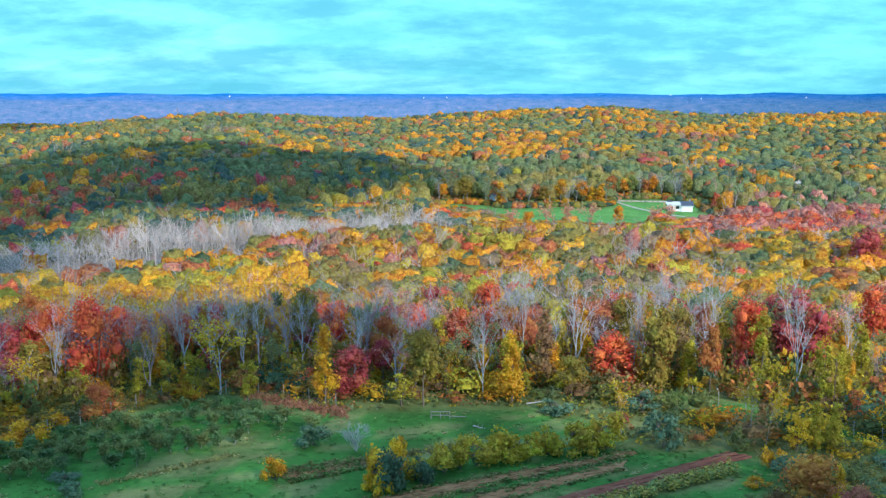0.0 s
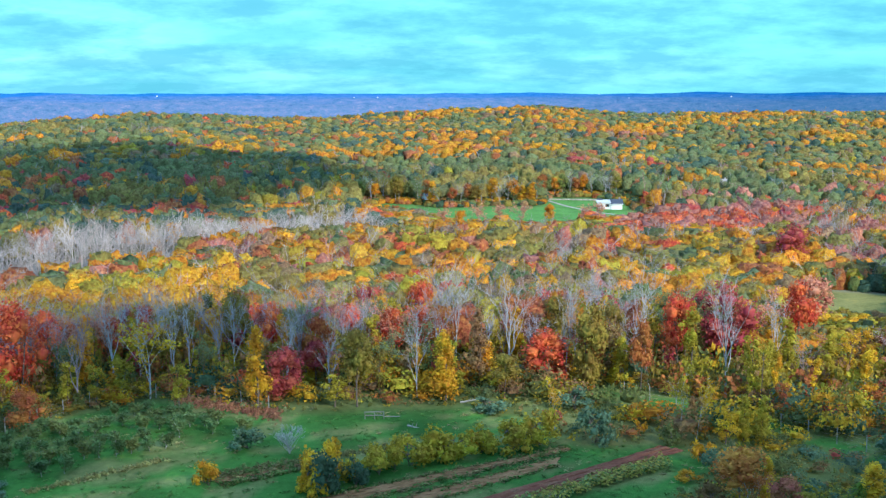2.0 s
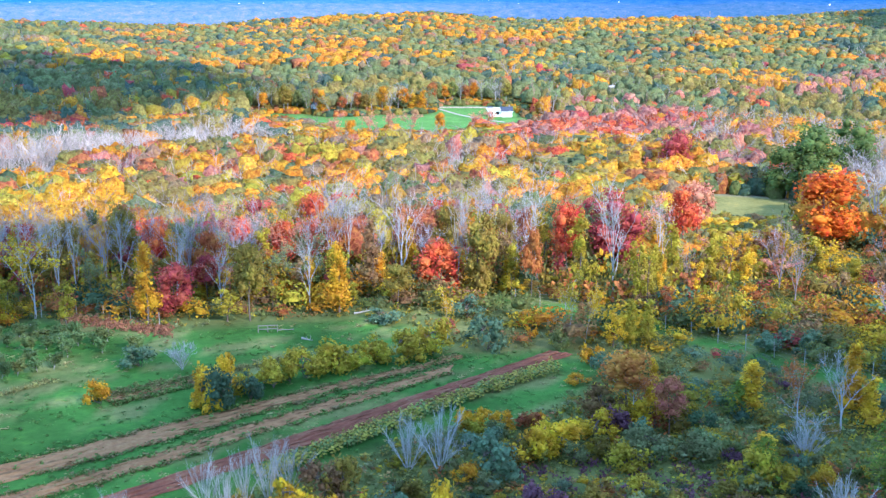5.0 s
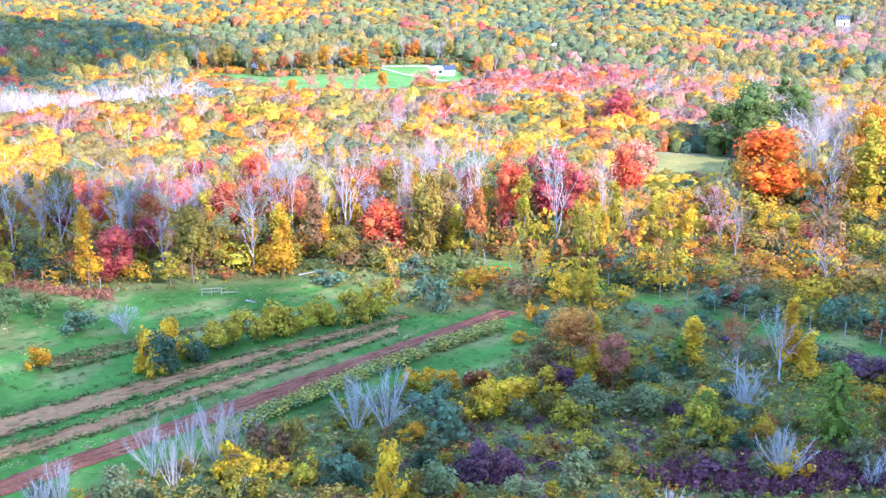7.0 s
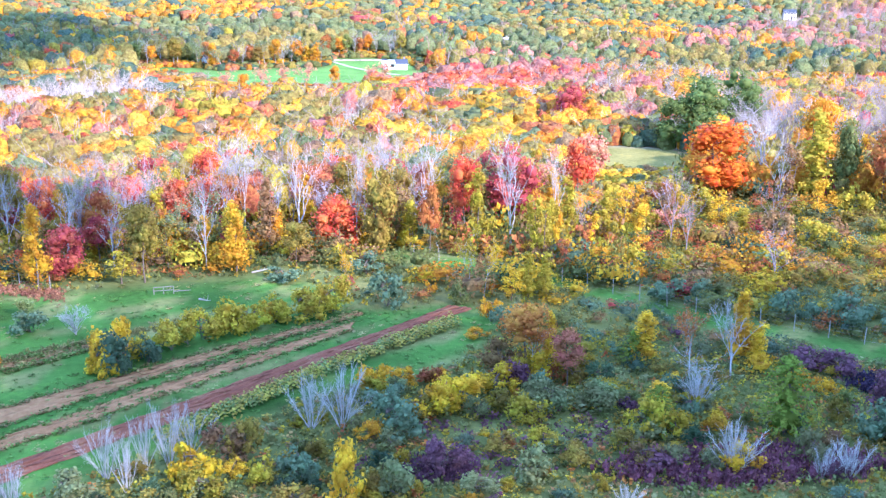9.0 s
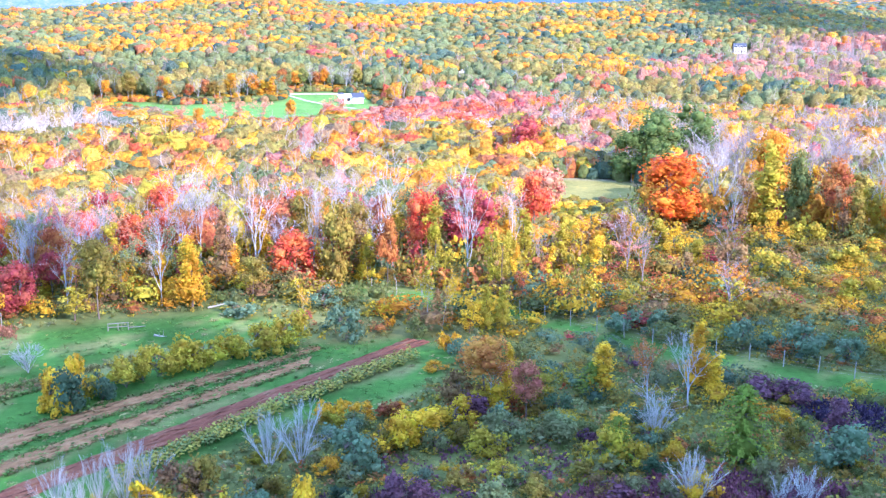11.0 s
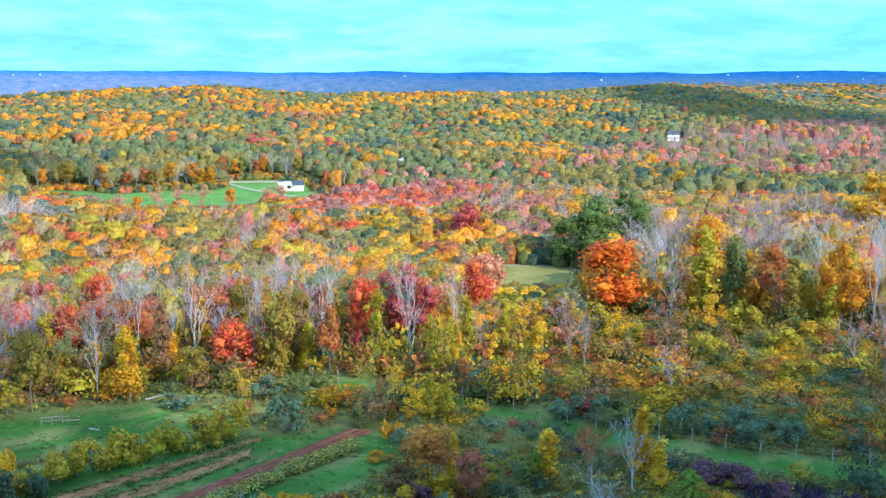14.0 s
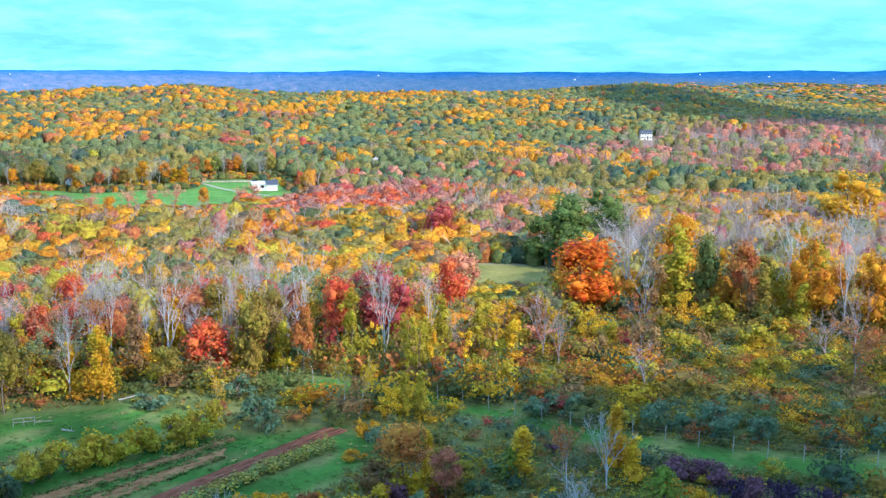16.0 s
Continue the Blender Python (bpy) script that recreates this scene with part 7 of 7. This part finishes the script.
plant('bare_tree', 'bare', 134.1, 155.1, 8.2, 8.8, HUES['grey'], MAUVE, "low mauve-grey leafless tree in the scrub", 'tree', 'leafless trees')
plant('ash_tree', 'sparse', 127.5, 140.9, 9.9, 8.1, HUES['rust'], MAUVE, "thin rust-leaved tree in the scrub", 'tree', 'olive and yellow trees')
plant('maple_tree', 'round', 88.2, 214.6, 14.3, 8.7, HUES['pink'], DARK, "faded salmon-pink maple by the clearing", 'tree', 'red and orange maples')
plant('pine_tree', 'full', 137.0, 263.6, 18.7, 17.7, (0.12, 0.18, 0.05), DARK, 'deep green spreading evergreen beside the clearing', 'tree', 'pines by the clearing')
plant('pine_tree', 'full', 160.7, 284.2, 18.3, 17.7, (0.12, 0.18, 0.05), DARK, 'deep green spreading evergreen beside the clearing', 'tree', 'pines by the clearing')
plant('pine_tree', 'full', 145.6, 268.4, 13.3, 15.0, (0.12, 0.18, 0.05), DARK, 'deep green spreading evergreen beside the clearing', 'tree', 'pines by the clearing')
plant('pine_tree', 'full', 131.2, 263.6, 12.9, 13.7, (0.12, 0.18, 0.05), DARK, 'deep green spreading evergreen beside the clearing', 'tree', 'pines by the clearing')
plant('pine_tree', 'full', 159.4, 273.9, 13.7, 13.9, (0.12, 0.18, 0.05), DARK, 'deep green spreading evergreen beside the clearing', 'tree', 'pines by the clearing')
plant('pine_tree', 'full', 135.1, 253.4, 11.8, 11.9, (0.12, 0.18, 0.05), DARK, 'deep green spreading evergreen beside the clearing', 'tree', 'pines by the clearing')
plant('ash_tree', 'column', 69.1, 178.7, 12.5, 4.5, HUES['lime'], DARK, 'yellow-olive tree hung with vines in the scrub', 'tree', 'olive and yellow trees')
plant('ash_tree', 'column', 76.0, 177.6, 9.7, 4.1, HUES['lime'], DARK, 'yellow-olive tree hung with vines in the scrub', 'tree', 'olive and yellow trees')
plant('ash_tree', 'column', 99.1, 185.3, 7.3, 5.5, HUES['lime'], DARK, 'yellow-olive tree hung with vines in the scrub', 'tree', 'olive and yellow trees')
plant('ash_tree', 'column', 146.3, 187.3, 11.2, 5.2, HUES['lime'], DARK, 'yellow-olive tree hung with vines in the scrub', 'tree', 'olive and yellow trees')
plant('ash_tree', 'column', 103.1, 177.9, 4.9, 4.5, HUES['lime'], DARK, 'yellow-olive tree hung with vines in the scrub', 'tree', 'olive and yellow trees')
plant('ash_tree', 'column', 65.9, 177.0, 9.0, 4.0, HUES['lime'], DARK, 'yellow-olive tree hung with vines in the scrub', 'tree', 'olive and yellow trees')
plant('ash_tree', 'column', 146.3, 176.7, 10.2, 4.8, HUES['lime'], DARK, 'yellow-olive tree hung with vines in the scrub', 'tree', 'olive and yellow trees')
plant('ash_tree', 'ragged', 80.8, 181.0, 8.6, 4.4, HUES['yellow'], DARK, 'thin yellow tree hung with vines in the scrub', 'tree', 'olive and yellow trees')
plant('ash_tree', 'ragged', 78.6, 168.8, 9.0, 5.1, HUES['yellow'], DARK, 'thin yellow tree hung with vines in the scrub', 'tree', 'olive and yellow trees')
plant('ash_tree', 'ragged', 100.6, 181.5, 7.7, 4.6, HUES['yellow'], DARK, 'thin yellow tree hung with vines in the scrub', 'tree', 'olive and yellow trees')
plant('ash_tree', 'ragged', 71.3, 173.2, 6.9, 4.0, HUES['yellow'], DARK, 'thin yellow tree hung with vines in the scrub', 'tree', 'olive and yellow trees')
plant('ash_tree', 'ragged', 120.5, 180.4, 8.8, 4.5, HUES['yellow'], DARK, 'thin yellow tree hung with vines in the scrub', 'tree', 'olive and yellow trees')
plant('bare_tree', 'bare', 85.5, 171.1, 12.9, 4.8, HUES['grey'], MAUVE, 'slender mauve-grey leafless tree in the scrub', 'tree', 'leafless trees')
plant('bare_tree', 'bare', 86.1, 166.3, 10.0, 5.1, HUES['grey'], MAUVE, 'slender mauve-grey leafless tree in the scrub', 'tree', 'leafless trees')
plant('bare_tree', 'bare', 71.4, 177.2, 8.8, 4.2, HUES['grey'], MAUVE, 'slender mauve-grey leafless tree in the scrub', 'tree', 'leafless trees')
plant('bare_tree', 'bare', 137.7, 152.6, 13.1, 6.5, HUES['grey'], MAUVE, 'slender mauve-grey leafless tree in the scrub', 'tree', 'leafless trees')
plant('bare_tree', 'bare', 105.8, 171.7, 9.4, 4.8, HUES['grey'], MAUVE, 'slender mauve-grey leafless tree in the scrub', 'tree', 'leafless trees')
plant('shrub', 'shrub', 104.4, 168.0, 6.9, 6.9, HUES['brown'], DARK, 'brown vine-covered mound in the scrub', 'shrub', 'shrubs of hedge and scrub')
plant('shrub', 'shrub', 95.7, 168.9, 4.5, 5.6, HUES['brown'], DARK, 'brown vine-covered mound in the scrub', 'shrub', 'shrubs of hedge and scrub')
plant('shrub', 'shrub', 115.2, 164.3, 4.0, 7.4, HUES['brown'], DARK, 'brown vine-covered mound in the scrub', 'shrub', 'shrubs of hedge and scrub')
plant('shrub', 'shrub', 153.8, 174.2, 5.6, 7.3, HUES['brown'], DARK, 'brown vine-covered mound in the scrub', 'shrub', 'shrubs of hedge and scrub')
plant('shrub', 'shrub', 129.7, 182.3, 6.2, 8.2, HUES['lime'], DARK, 'sunlit yellow-olive mound in the scrub', 'shrub', 'shrubs of hedge and scrub')
plant('shrub', 'shrub', 110.4, 165.9, 5.1, 8.4, HUES['lime'], DARK, 'sunlit yellow-olive mound in the scrub', 'shrub', 'shrubs of hedge and scrub')
plant('shrub', 'shrub', 128.1, 168.6, 5.3, 8.9, HUES['lime'], DARK, 'sunlit yellow-olive mound in the scrub', 'shrub', 'shrubs of hedge and scrub')
plant('shrub', 'shrub', 141.0, 173.5, 5.0, 8.2, HUES['lime'], DARK, 'sunlit yellow-olive mound in the scrub', 'shrub', 'shrubs of hedge and scrub')
plant('shrub', 'shrub', 94.2, 152.6, 4.6, 7.6, HUES['lime'], DARK, 'sunlit yellow-olive mound in the scrub', 'shrub', 'shrubs of hedge and scrub')
plant('shrub', 'shrub', 87.0, 158.6, 3.7, 6.7, HUES['lime'], DARK, 'sunlit yellow-olive mound in the scrub', 'shrub', 'shrubs of hedge and scrub')
plant('shrub', 'shrub', 74.1, 159.5, 4.6, 5.6, HUES['lime'], DARK, 'sunlit yellow-olive mound in the scrub', 'shrub', 'shrubs of hedge and scrub')
plant('shrub', 'shrub', 129.4, 151.5, 4.9, 8.4, HUES['lime'], DARK, 'sunlit yellow-olive mound in the scrub', 'shrub', 'shrubs of hedge and scrub')
plant('shrub', 'shrub', 116.5, 148.5, 4.7, 8.0, HUES['lime'], DARK, 'sunlit yellow-olive mound in the scrub', 'shrub', 'shrubs of hedge and scrub')
plant('cedar_tree', 'cedar', 63.8, 98.3, 9.1, 9.7, (0.16, 0.23, 0.035), DARK, 'broad yellow-green cedar in the scrub', 'tree', 'cedars in the scrub')
plant('cedar_tree', 'cedar', 50.5, 101.7, 5.6, 5.7, (0.16, 0.23, 0.035), DARK, 'broad yellow-green cedar in the scrub', 'tree', 'cedars in the scrub')
plant('cedar_tree', 'cedar', 56.6, 122.0, 4.3, 5.5, (0.16, 0.23, 0.035), DARK, 'broad yellow-green cedar in the scrub', 'tree', 'cedars in the scrub')
plant('dead_tree', 'dead', -12.2, 150.1, 3.7, 4.9, HUES['grey'], PALE, 'low gnarled grey dead tree with broken trunk', 'tree')

SINGLES = list(PLACED)
make_pasture_trees()
make_edge_growth()
make_wood_edge()
make_understory()
make_scrub()
